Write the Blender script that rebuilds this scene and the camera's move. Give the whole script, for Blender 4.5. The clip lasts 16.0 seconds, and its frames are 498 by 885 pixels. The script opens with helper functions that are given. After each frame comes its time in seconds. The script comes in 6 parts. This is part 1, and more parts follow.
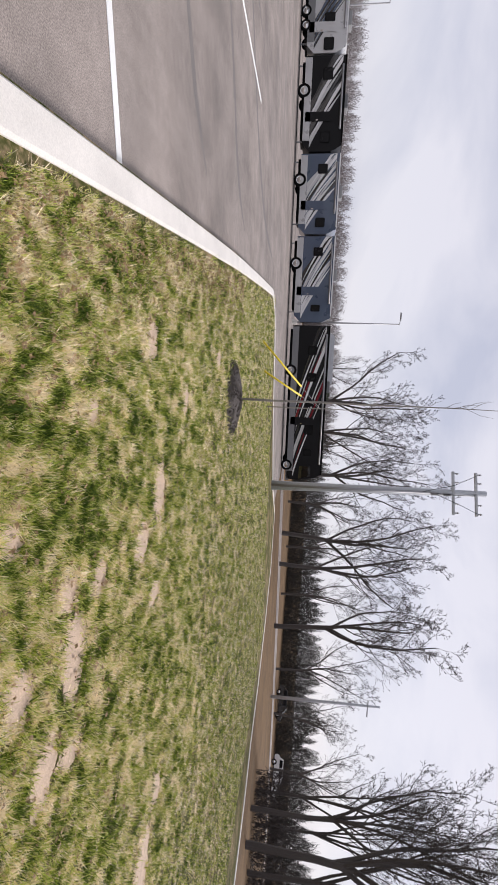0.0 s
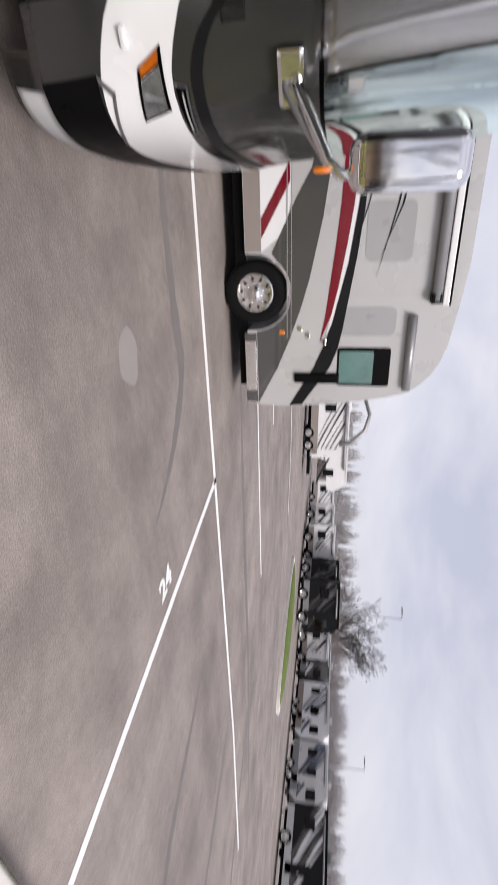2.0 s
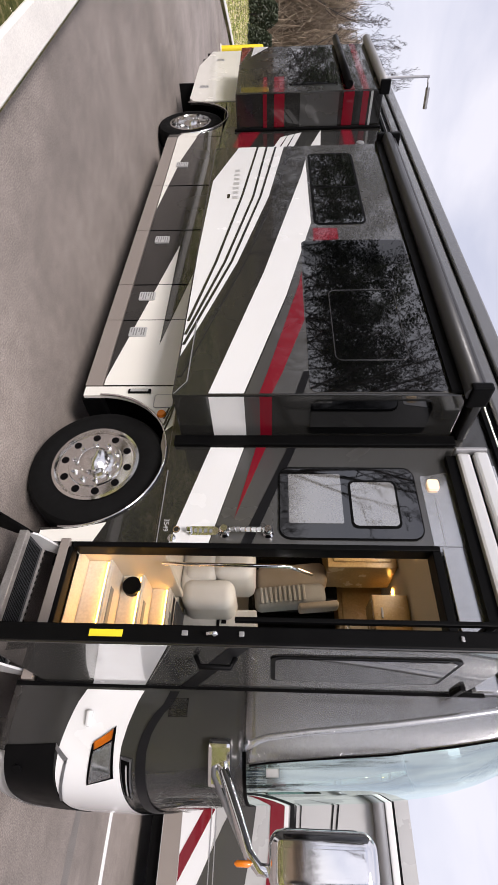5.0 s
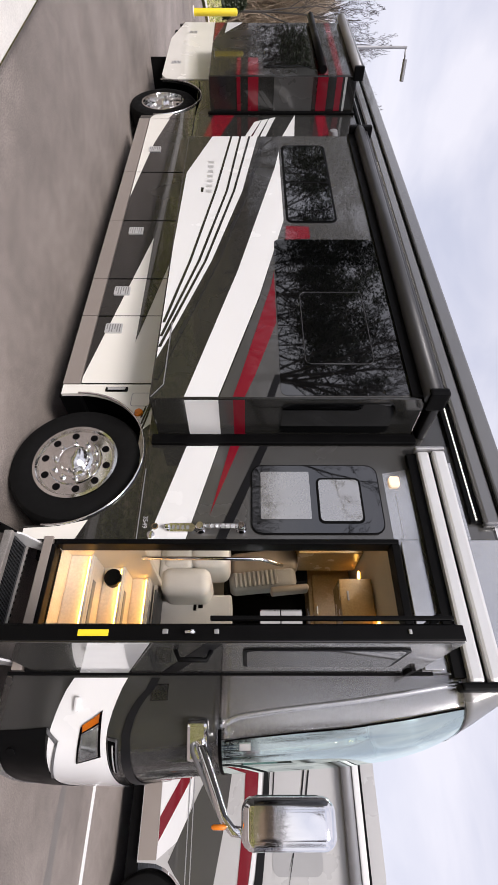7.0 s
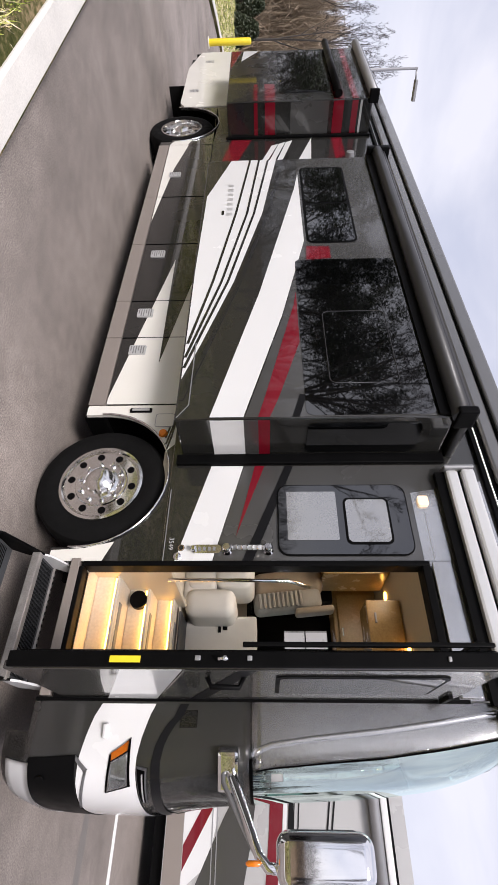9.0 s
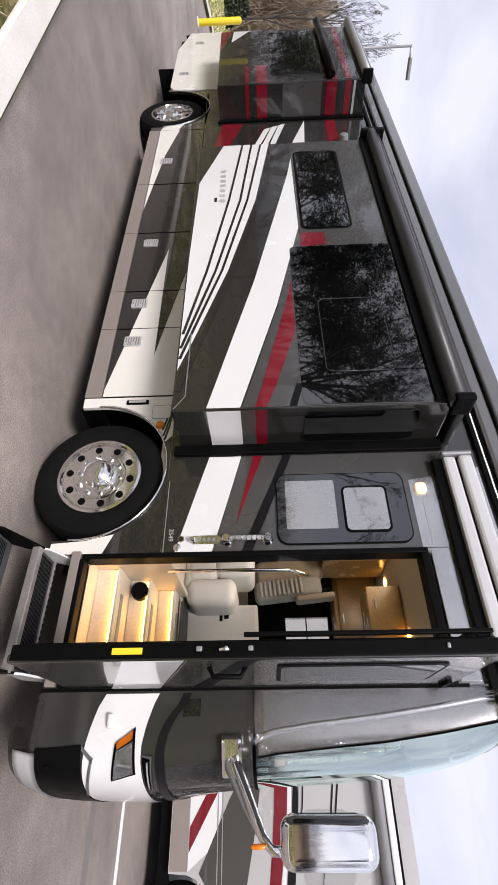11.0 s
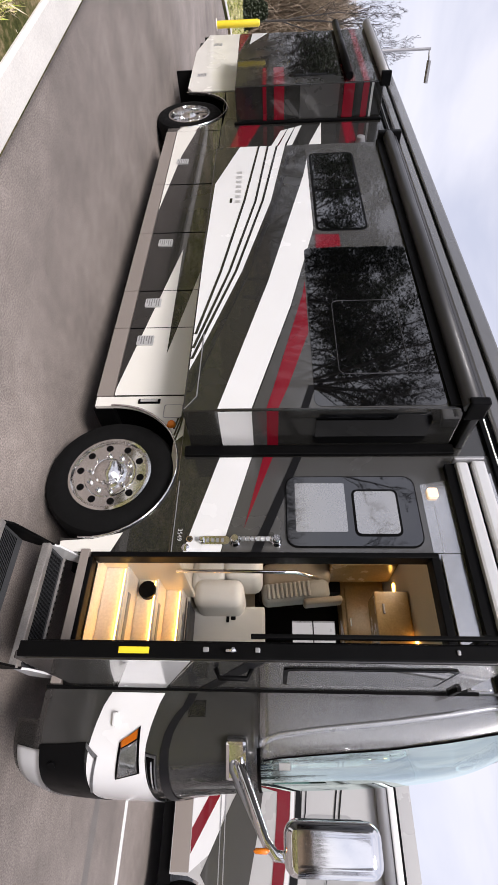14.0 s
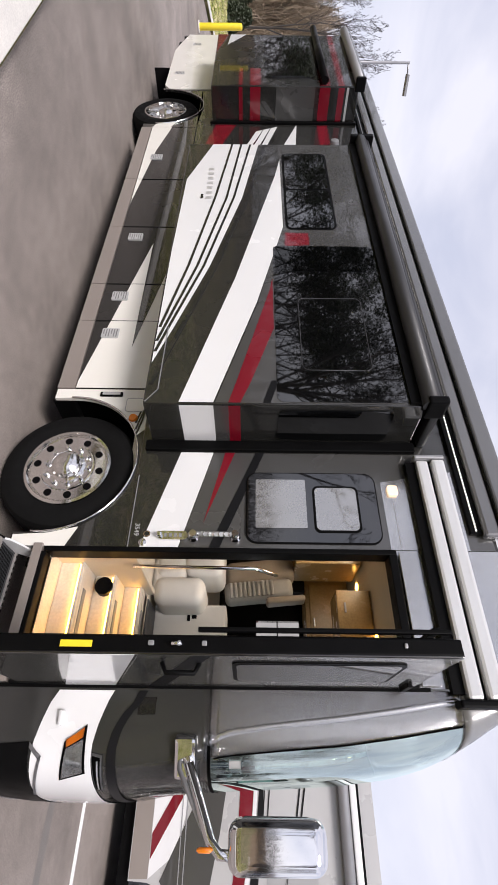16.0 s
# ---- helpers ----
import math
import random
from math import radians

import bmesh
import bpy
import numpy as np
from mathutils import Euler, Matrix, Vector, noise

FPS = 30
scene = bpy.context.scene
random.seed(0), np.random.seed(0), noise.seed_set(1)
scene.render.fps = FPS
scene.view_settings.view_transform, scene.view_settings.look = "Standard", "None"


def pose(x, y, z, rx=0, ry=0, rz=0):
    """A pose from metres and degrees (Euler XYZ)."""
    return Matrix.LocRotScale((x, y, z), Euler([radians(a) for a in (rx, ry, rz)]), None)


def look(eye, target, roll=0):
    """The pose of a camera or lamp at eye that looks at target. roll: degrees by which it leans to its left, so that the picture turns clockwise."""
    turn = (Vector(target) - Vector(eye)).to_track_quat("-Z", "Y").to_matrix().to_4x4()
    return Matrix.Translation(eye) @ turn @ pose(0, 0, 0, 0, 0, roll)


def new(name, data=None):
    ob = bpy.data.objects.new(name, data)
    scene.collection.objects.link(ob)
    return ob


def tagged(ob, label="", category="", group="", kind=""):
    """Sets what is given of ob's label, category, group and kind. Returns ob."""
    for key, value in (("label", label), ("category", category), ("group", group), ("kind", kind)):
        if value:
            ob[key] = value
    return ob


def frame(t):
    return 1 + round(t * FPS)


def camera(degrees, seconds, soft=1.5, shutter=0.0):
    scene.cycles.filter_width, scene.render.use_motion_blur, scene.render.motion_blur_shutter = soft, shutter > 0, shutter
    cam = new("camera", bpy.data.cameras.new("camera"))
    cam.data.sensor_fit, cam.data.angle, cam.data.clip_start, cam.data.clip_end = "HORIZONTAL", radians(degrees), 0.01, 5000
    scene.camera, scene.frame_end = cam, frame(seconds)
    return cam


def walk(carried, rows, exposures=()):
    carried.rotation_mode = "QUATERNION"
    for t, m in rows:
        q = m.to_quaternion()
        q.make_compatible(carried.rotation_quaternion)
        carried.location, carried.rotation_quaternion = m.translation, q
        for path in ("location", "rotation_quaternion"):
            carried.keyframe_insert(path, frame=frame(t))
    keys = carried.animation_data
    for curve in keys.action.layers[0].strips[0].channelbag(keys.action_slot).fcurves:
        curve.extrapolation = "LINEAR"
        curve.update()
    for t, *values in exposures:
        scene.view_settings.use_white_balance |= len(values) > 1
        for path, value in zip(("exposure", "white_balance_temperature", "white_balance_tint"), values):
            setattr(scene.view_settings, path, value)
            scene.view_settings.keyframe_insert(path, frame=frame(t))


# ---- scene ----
EXPOSURE, LATE = 0.55, 0.20
# the clip was filmed with the camera turned on its side: roll is about 90 degrees
cam = camera(54.9, 16.0, soft=1.5, shutter=0.22)
PATH = [
    (0, (2.379, -2.539, 1.705), (4.318, -2.961, 1.453), 93.3),
    (0.5, (2.405, -2.521, 1.682), (4.371, -2.752, 1.4), 93.7),
    (1, (2.394, -2.435, 1.689), (4.342, -2.099, 1.383), 93.6),
    (1.5, (2.346, -2.311, 1.672), (3.978, -1.198, 1.36), 93.2),
    (2, (2.178, -2.288, 1.712), (3.076, -0.532, 1.378), 92.6),
    (2.5, (2.153, -2.374, 1.704), (2.189, -0.401, 1.382), 91.1),
    (3, (2.103, -2.391, 1.713), (1.48, -0.516, 1.403), 90.4),
    (3.5, (2.056, -2.448, 1.729), (1.042, -0.75, 1.434), 90.1),
    (4, (2.013, -2.486, 1.738), (0.798, -0.921, 1.464), 90.3),
    (4.2, (1.992, -2.52, 1.746), (0.761, -0.961, 1.518), 90.6),
    (6.5, (1.846, -2.94, 1.745), (0.686, -1.311, 1.75), 90.5),
    (7, (1.872, -2.946, 1.764), (0.748, -1.292, 1.767), 90.1),
    (7.5, (1.862, -2.966, 1.756), (0.698, -1.34, 1.753), 89.6),
    (8, (1.868, -2.966, 1.723), (0.687, -1.352, 1.693), 89.3),
    (8.5, (1.861, -2.967, 1.723), (0.666, -1.364, 1.681), 89.2),
    (9, (1.842, -2.951, 1.697), (0.663, -1.336, 1.635), 89.5),
    (11.3, (1.826, -2.959, 1.704), (0.69, -1.314, 1.648), 88.4),
    (11.5, (1.829, -2.954, 1.694), (0.676, -1.321, 1.639), 88.4),
    (12, (1.825, -2.954, 1.697), (0.671, -1.322, 1.63), 88.3),
    (12.5, (1.828, -2.957, 1.688), (0.659, -1.336, 1.609), 88.5),
    (13, (1.831, -2.959, 1.695), (0.668, -1.335, 1.604), 88.9),
    (13.5, (1.826, -2.954, 1.698), (0.67, -1.325, 1.592), 89.3),
    (14, (1.823, -2.948, 1.697), (0.681, -1.309, 1.6), 89.6),
    (14.5, (1.824, -2.951, 1.696), (0.689, -1.307, 1.6), 89.8),
    (15, (1.828, -2.954, 1.689), (0.695, -1.307, 1.622), 90.1),
    (15.5, (1.827, -2.936, 1.752), (0.696, -1.287, 1.704), 90.4),
    (16, (1.853, -2.883, 1.807), (0.696, -1.252, 1.803), 90.7),
]
walk(cam, [(t, look(eye, target, roll)) for t, eye, target, roll in PATH], [(0, EXPOSURE, 6400, 16), (1.2, EXPOSURE, 6380, 15), (1.75, EXPOSURE - 0.04, 6350, 15), (2.35, EXPOSURE + 0.22, 6600, 18), (2.8, EXPOSURE + LATE + 0.16, 6750, 19), (3.5, EXPOSURE + LATE + 0.16, 6700, 18), (4.2, EXPOSURE + LATE + 0.08, 6480, 17), (7.0, EXPOSURE + LATE, 6400, 16.5), (9.0, EXPOSURE + LATE + 0.03, 6340, 16.2), (12.5, EXPOSURE + LATE + 0.05, 6330, 16.2), (16, EXPOSURE + LATE + 0.04, 6340, 16.2)])

# ---- sky and sun ----
world = bpy.data.worlds.new("world")
scene.world = world
world.use_nodes = True
wn, wl = world.node_tree.nodes, world.node_tree.links
wn.clear()
SUN_EL, SUN_AZ = 38.0, 293.0
sky = wn.new("ShaderNodeTexSky")
sky.sky_type, sky.sun_disc = "NISHITA", False
sky.sun_elevation, sky.sun_rotation = radians(SUN_EL), radians(90 - SUN_AZ)
skybg = wn.new("ShaderNodeBackground")
skybg.inputs[1].default_value = 0.10
wl.new(sky.outputs[0], skybg.inputs[0])
tc = wn.new("ShaderNodeTexCoord")
mp = wn.new("ShaderNodeMapping")
mp.inputs["Scale"].default_value = (1.0, 1.0, 2.4)
wl.new(tc.outputs["Generated"], mp.inputs[0])
cn = wn.new("ShaderNodeTexNoise")
cn.inputs["Scale"].default_value, cn.inputs["Detail"].default_value, cn.inputs["Roughness"].default_value = 2.2, 6.0, 0.52
cn.inputs["Distortion"].default_value = 0.4
wl.new(mp.outputs[0], cn.inputs[0])
cr = wn.new("ShaderNodeValToRGB")
cr.color_ramp.elements[0].position, cr.color_ramp.elements[0].color = 0.34, (0.64, 0.67, 0.77, 1)
cr.color_ramp.elements[1].position, cr.color_ramp.elements[1].color = 0.62, (0.92, 0.92, 0.96, 1)
wl.new(cn.outputs[0], cr.inputs[0])
cloud = wn.new("ShaderNodeBackground")
cloud.inputs[1].default_value = 0.61
wl.new(cr.outputs[0], cloud.inputs[0])
mx = wn.new("ShaderNodeMixShader")
mx.inputs[0].default_value = 0.9
wl.new(skybg.outputs[0], mx.inputs[1])
wl.new(cloud.outputs[0], mx.inputs[2])
wo = wn.new("ShaderNodeOutputWorld")
wl.new(mx.outputs[0], wo.inputs[0])
sun = new("sun", bpy.data.lights.new("sun", "SUN"))
sun.data.energy, sun.data.angle, sun.data.color = 2.3, radians(20), (1.0, 0.96, 0.9)
sun.matrix_world = look((0, 0, 0), (-math.cos(radians(SUN_AZ)) * math.cos(radians(SUN_EL)), -math.sin(radians(SUN_AZ)) * math.cos(radians(SUN_EL)), -math.sin(radians(SUN_EL))))
sun.location = (0, 0, 60)


# ---- materials ----
def mat(name, base, rough=0.5, metal=0.0, var=0.12, scale=8.0, fine=120.0, bump=0.0, coat=0.0, tint=None, spec=0.5):
    """A surface with slow stains and fine grain at real-world size."""
    m = bpy.data.materials.new(name)
    m.use_nodes = True
    n, l = m.node_tree.nodes, m.node_tree.links
    b = n["Principled BSDF"]
    c = n.new("ShaderNodeTexCoord")
    big, small = n.new("ShaderNodeTexNoise"), n.new("ShaderNodeTexNoise")
    big.inputs["Scale"].default_value, big.inputs["Detail"].default_value = scale, 5.0
    small.inputs["Scale"].default_value, small.inputs["Detail"].default_value = fine, 3.0
    l.new(c.outputs["Object"], big.inputs[0])
    l.new(c.outputs["Object"], small.inputs[0])
    add = n.new("ShaderNodeMath")
    add.operation = "ADD"
    l.new(big.outputs[0], add.inputs[0])
    l.new(small.outputs[0], add.inputs[1])
    ramp = n.new("ShaderNodeMapRange")
    ramp.inputs[1].default_value, ramp.inputs[2].default_value = 0.6, 1.4
    l.new(add.outputs[0], ramp.inputs[0])
    mix = n.new("ShaderNodeMix")
    mix.data_type = "RGBA"
    dark = tint or [v * (1 - var) for v in base]
    lite = [min(1, v * (1 + var)) for v in base]
    mix.inputs[6].default_value, mix.inputs[7].default_value = (*dark, 1), (*lite, 1)
    l.new(ramp.outputs[0], mix.inputs[0])
    l.new(mix.outputs[2], b.inputs["Base Color"])
    rr = n.new("ShaderNodeMapRange")
    rr.inputs[1].default_value, rr.inputs[2].default_value = 0.3, 0.7
    rr.inputs[3].default_value, rr.inputs[4].default_value = max(0.02, rough * 0.85), min(1, rough * 1.15)
    l.new(big.outputs[0], rr.inputs[0])
    l.new(rr.outputs[0], b.inputs["Roughness"])
    b.inputs["Metallic"].default_value = metal
    b.inputs["Coat Weight"].default_value = coat
    b.inputs["Coat Roughness"].default_value = 0.03
    b.inputs["Specular IOR Level"].default_value = spec
    if bump:
        bp = n.new("ShaderNodeBump")
        bp.inputs["Strength"].default_value, bp.inputs["Distance"].default_value = bump, 0.01
        l.new(small.outputs[0], bp.inputs["Height"])
        l.new(bp.outputs[0], b.inputs["Normal"])
    return m


def glow(name, colour, strength):
    m = mat(name, colour, 0.4)
    b = m.node_tree.nodes["Principled BSDF"]
    b.inputs["Emission Color"].default_value = (*colour, 1)
    b.inputs["Emission Strength"].default_value = strength
    return m


def glass(name, colour, rough=0.02, trans=1.0):
    m = mat(name, colour, rough, var=0.03)
    b = m.node_tree.nodes["Principled BSDF"]
    b.inputs["Transmission Weight"].default_value = trans
    b.inputs["IOR"].default_value = 1.45
    return m


def thin_glass(name, colour):
    """One sheet of tinted glass: it lets light straight through and mirrors more at a slant."""
    m = bpy.data.materials.new(name)
    m.use_nodes = True
    n, l = m.node_tree.nodes, m.node_tree.links
    n.clear()
    tr, gl, fr, mix, out = (n.new("ShaderNode" + k) for k in ("BsdfTransparent", "BsdfGlossy", "Fresnel", "MixShader", "OutputMaterial"))
    tr.inputs[0].default_value = (*colour, 1)
    gl.inputs[0].default_value, gl.inputs[1].default_value = (0.88, 1.0, 0.97, 1), 0.03
    fr.inputs[0].default_value = 1.45
    more = n.new("ShaderNodeMath")
    more.operation, more.inputs[1].default_value = "ADD", 0.48
    l.new(fr.outputs[0], more.inputs[0])
    l.new(more.outputs[0], mix.inputs[0])
    l.new(tr.outputs[0], mix.inputs[1])
    l.new(gl.outputs[0], mix.inputs[2])
    l.new(mix.outputs[0], out.inputs[0])
    return m


PAINT_GREY = mat("grey metallic paint", (0.025, 0.0245, 0.0225), 0.25, 0.25, 0.08, 1.5, 900, coat=1.0)
PAINT_DARK = mat("charcoal paint", (0.018, 0.0175, 0.016), 0.25, 0.2, 0.08, 1.5, 900, coat=1.0)
PAINT_LIGHT = mat("light grey metallic paint", (0.50, 0.50, 0.50), 0.16, 0.8, 0.10, 1.5, 600, coat=1.0)
# cap grey made lighter: the sky mirrored in the pillar is put into the colour
PAINT_PILLAR_LIT = mat("pillar grey paint lightened for sky reflection", (0.45, 0.45, 0.452), 0.22, 0.8, 0.08, 1.5, 900, coat=1.0)
DOOR_GREY = mat("pale grey awning case", (0.62, 0.62, 0.62), 0.22, 0.3, 0.10, 1.2, 300, coat=0.8)
TOPPER = mat("dark grey awning vinyl", (0.022, 0.022, 0.024), 0.45, 0, 0.15, 2.0, 200, coat=0.08)
# paler again, to paint the sky reflection into the pillar recess
PAINT_RECESS_LIT = mat("recess grey paint lightened for sky reflection", (0.60, 0.60, 0.602), 0.2, 0.8, 0.06, 1.5, 900, coat=1.0)
FAR_BLACK = mat("sooty black paint", (0.006, 0.006, 0.007), 0.4, 0, 0.1, 2.0, 300, spec=0.2)
BARK_YOUNG = mat("pale young bark", (0.26, 0.24, 0.22), 0.85, 0, 0.2, 6, 60)
PAINT_CAP = mat("moulded grey paint", (0.12, 0.12, 0.118), 0.25, 0.6, 0.08, 1.5, 900, coat=1.0)
PAINT_MID = mat("mid grey paint", (0.074, 0.073, 0.071), 0.25, 0.3, 0.08, 1.5, 900, coat=1.0)
PAINT_WHITE = mat("white paint", (0.70, 0.70, 0.70), 0.25, 0, 0.03, 2.0, 300, coat=0.7)
PAINT_CREAM = mat("cream white paint", (0.74, 0.72, 0.66), 0.25, 0, 0.04, 2.0, 300, coat=0.7)
PAINT_RED = mat("deep red paint", (0.17, 0.004, 0.013), 0.25, 0.1, 0.06, 2.0, 400, coat=1.0)
PAINT_TAUPE = mat("taupe paint", (0.27, 0.235, 0.21), 0.35, 0.2, 0.06, 2.0, 300, coat=0.5)
PAINT_BLACK = mat("black paint", (0.012, 0.012, 0.014), 0.25, 0, 0.1, 2.0, 300, coat=0.8)
AWNING_GREY = mat("grey anodised awning case", (0.15, 0.15, 0.152), 0.22, 0.5, 0.10, 1.2, 300, coat=0.8)
PAINT_SILVER = mat("silver paint", (0.52, 0.52, 0.52), 0.3, 0.3, 0.05, 1.5, 600, coat=0.8)
BLACK_TRIM = mat("black trim", (0.0026, 0.0026, 0.0028), 0.45, 0, 0.25, 10, 200, spec=0.07)
RUBBER = mat("tyre rubber", (0.0045, 0.0045, 0.0045), 0.8, 0, 0.25, 14, 220, bump=0.15, spec=0.12)
CHROME = mat("chrome", (0.86, 0.86, 0.87), 0.06, 1.0, 0.03, 6, 200)
ALU = mat("polished aluminium", (0.80, 0.79, 0.77), 0.13, 1.0, 0.05, 12, 200)
GREY_PLASTIC = mat("grey plastic", (0.20, 0.20, 0.20), 0.5, 0, 0.1, 6, 200)
ROOF_GREY = mat("roof membrane", (0.45, 0.45, 0.46), 0.6, 0, 0.1, 3, 150, bump=0.05)
TINT_GLASS = mat("dark tinted glass", (0.0012, 0.0013, 0.0015), 0.015, 0, 0.1, 2, 100, coat=1.0, spec=1.0)
REAR_GLASS = mat("black tinted glass", (0.0010, 0.0011, 0.0012), 0.02, 0, 0.1, 2, 100, spec=0.5)
for key, value in (("IOR", 1.5), ("Coat IOR", 1.6), ("Coat Weight", 0.65)):
    TINT_GLASS.node_tree.nodes["Principled BSDF"].inputs[key].default_value = value
CLEAR_GLASS = thin_glass("windscreen glass", (0.72, 0.93, 0.87))
AMBER = mat("amber lens", (0.75, 0.20, 0.01), 0.15, 0, 0.1, 30, 200, coat=1.0)
YELLOW = mat("yellow paint", (0.78, 0.60, 0.02), 0.45, 0, 0.08, 5, 120)


def asphalt_mat():
    m = mat("asphalt", (0.155, 0.148, 0.142), 0.85, 0, 0.0, 0.35, 60.0, bump=0.35)
    n, l = m.node_tree.nodes, m.node_tree.links
    b = n["Principled BSDF"]
    c = n.new("ShaderNodeTexCoord")
    layers = []
    for scale, detail, lo, hi in ((0.22, 6, 0.78, 1.18), (1.1, 9, 0.76, 1.18), (9.0, 8, 0.90, 1.09), (90.0, 3, 0.60, 1.44)):
        t = n.new("ShaderNodeTexNoise")
        t.inputs["Scale"].default_value, t.inputs["Detail"].default_value = scale, detail
        l.new(c.outputs["Object"], t.inputs[0])
        r = n.new("ShaderNodeMapRange")
        r.inputs[1].default_value, r.inputs[2].default_value, r.inputs[3].default_value, r.inputs[4].default_value = 0.3, 0.7, lo, hi
        l.new(t.outputs[0], r.inputs[0])
        layers.append(r)
    # long tyre scuffs run along the lot
    mpg = n.new("ShaderNodeMapping")
    mpg.inputs["Scale"].default_value = (0.12, 1.6, 1)
    l.new(c.outputs["Object"], mpg.inputs[0])
    t = n.new("ShaderNodeTexNoise")
    t.inputs["Scale"].default_value, t.inputs["Detail"].default_value = 0.8, 5
    l.new(mpg.outputs[0], t.inputs[0])
    r = n.new("ShaderNodeMapRange")
    r.inputs[1].default_value, r.inputs[2].default_value, r.inputs[3].default_value, r.inputs[4].default_value = 0.25, 0.55, 0.84, 1.04
    l.new(t.outputs[0], r.inputs[0])
    layers.append(r)
    v = layers[0].outputs[0]
    for k in layers[1:]:
        mul = n.new("ShaderNodeMath")
        mul.operation = "MULTIPLY"
        l.new(v, mul.inputs[0])
        l.new(k.outputs[0], mul.inputs[1])
        v = mul.outputs[0]
    col = n.new("ShaderNodeMix")
    col.data_type, col.blend_type = "RGBA", "MULTIPLY"
    col.inputs[0].default_value = 1.0
    col.inputs[6].default_value = (0.243, 0.208, 0.185, 1)
    l.new(v, col.inputs[7])
    l.new(col.outputs[2], b.inputs["Base Color"])
    return m


def lawn_mat():
    m = mat("lawn", (0.1, 0.1, 0.04), 0.95, 0, 0.0, 1.0, 90.0, bump=0.8)
    n, l = m.node_tree.nodes, m.node_tree.links
    b = n["Principled BSDF"]
    c = n.new("ShaderNodeTexCoord")
    t1, t2 = n.new("ShaderNodeTexNoise"), n.new("ShaderNodeTexNoise")
    t1.inputs["Scale"].default_value, t1.inputs["Detail"].default_value = 0.9, 6
    t2.inputs["Scale"].default_value, t2.inputs["Detail"].default_value = 24.0, 6
    l.new(c.outputs["Object"], t1.inputs[0])
    l.new(c.outputs["Object"], t2.inputs[0])
    mixv = n.new("ShaderNodeMath")
    mixv.operation = "MULTIPLY_ADD"
    mixv.inputs[1].default_value = 0.55
    l.new(t2.outputs[0], mixv.inputs[0])
    h = n.new("ShaderNodeMath")
    h.operation = "MULTIPLY"
    h.inputs[1].default_value = 0.5
    l.new(t1.outputs[0], h.inputs[0])
    l.new(h.outputs[0], mixv.inputs[2])
    b.inputs["Specular IOR Level"].default_value = 0.05
    r = n.new("ShaderNodeValToRGB")
    e = r.color_ramp.elements
    e[0].position, e[0].color = 0.40, (0.045, 0.052, 0.016, 1)
    e[1].position, e[1].color = 0.66, (0.34, 0.25, 0.15, 1)
    k = e.new(0.49)
    k.color = (0.085, 0.085, 0.03, 1)
    k = e.new(0.56)
    k.color = (0.17, 0.14, 0.07, 1)
    l.new(mixv.outputs[0], r.inputs[0])
    l.new(r.outputs[0], b.inputs["Base Color"])
    return m


ASPHALT = asphalt_mat()
LAWN = lawn_mat()
CONCRETE = mat("kerb concrete", (0.68, 0.65, 0.60), 0.85, 0, 0.16, 2.5, 90, bump=0.2)
LINE_WHITE = mat("road paint", (0.78, 0.78, 0.76), 0.7, 0, 0.10, 3.0, 90, bump=0.1)
DRY_GRASS = mat("dry grass", (0.15, 0.10, 0.058), 0.95, 0, 0.45, 0.5, 12, bump=0.6, spec=0.04)
BARK = mat("grey bark", (0.062, 0.054, 0.049), 0.9, 0, 0.3, 3, 40, bump=0.5)
POLE_WOOD = mat("weathered pole", (0.46, 0.48, 0.51), 0.85, 0, 0.2, 2, 60, bump=0.3)
METAL_GREY = mat("galvanised grey metal", (0.32, 0.32, 0.33), 0.5, 0.6, 0.1, 4, 120)
MULCH = mat("dark mulch", (0.07, 0.058, 0.05), 0.95, 0, 0.35, 9, 70, bump=1.0)

SHADE = mat("pale blind", (0.15, 0.147, 0.14), 0.03, 0, 0.08, 5, 90, coat=0.5)
for key, value in (("Coat Weight", 1.0), ("Coat IOR", 3.0), ("IOR", 1.7)):
    SHADE.node_tree.nodes["Principled BSDF"].inputs[key].default_value = value
FAR_PANE = mat("far dark pane", (0.006, 0.006, 0.007), 0.25, 0, 0.1, 2, 100, spec=0.2)
LAMP_WARM = glow("lit lamp", (1.0, 0.72, 0.45), 0.45)
LED_WARM = glow("warm light strip", (1.0, 0.52, 0.09), 9.0)
LED_WHITE = glow("white light bead", (1.0, 0.95, 0.8), 1.5)
ACRYLIC = glass("clear acrylic", (0.9, 0.92, 0.93), 0.1, 0.7)
NOSING = mat("worn step metal", (0.34, 0.32, 0.30), 0.35, 0.5, 0.25, 20, 150)
GRIP = mat("dark step rubber", (0.045, 0.047, 0.05), 0.7, 0, 0.2, 8, 160, bump=0.2)
STICKER = mat("yellow sticker", (0.86, 0.66, 0.03), 0.35, 0, 0.05, 10, 200)
HEADLAMP = mat("headlamp glass", (0.46, 0.48, 0.50), 0.06, 0.7, 0.45, 14, 120, coat=1.0)
FLOOR_TILE = mat("cream stone tile", (0.62, 0.56, 0.47), 0.35, 0, 0.15, 4, 60)
CREAM_WALL = mat("cream wall vinyl", (0.58, 0.52, 0.42), 0.55, 0, 0.06, 5, 120)
WOOD = mat("honey wood", (0.36, 0.245, 0.115), 0.25, 0, 0.2, 6, 60)
SEAT = mat("beige leather", (0.56, 0.54, 0.50), 0.5, 0, 0.08, 8, 150, bump=0.1)
GREY_SEAT = mat("grey woven fabric", (0.34, 0.33, 0.31), 0.8, 0, 0.15, 8, 180, bump=0.15)
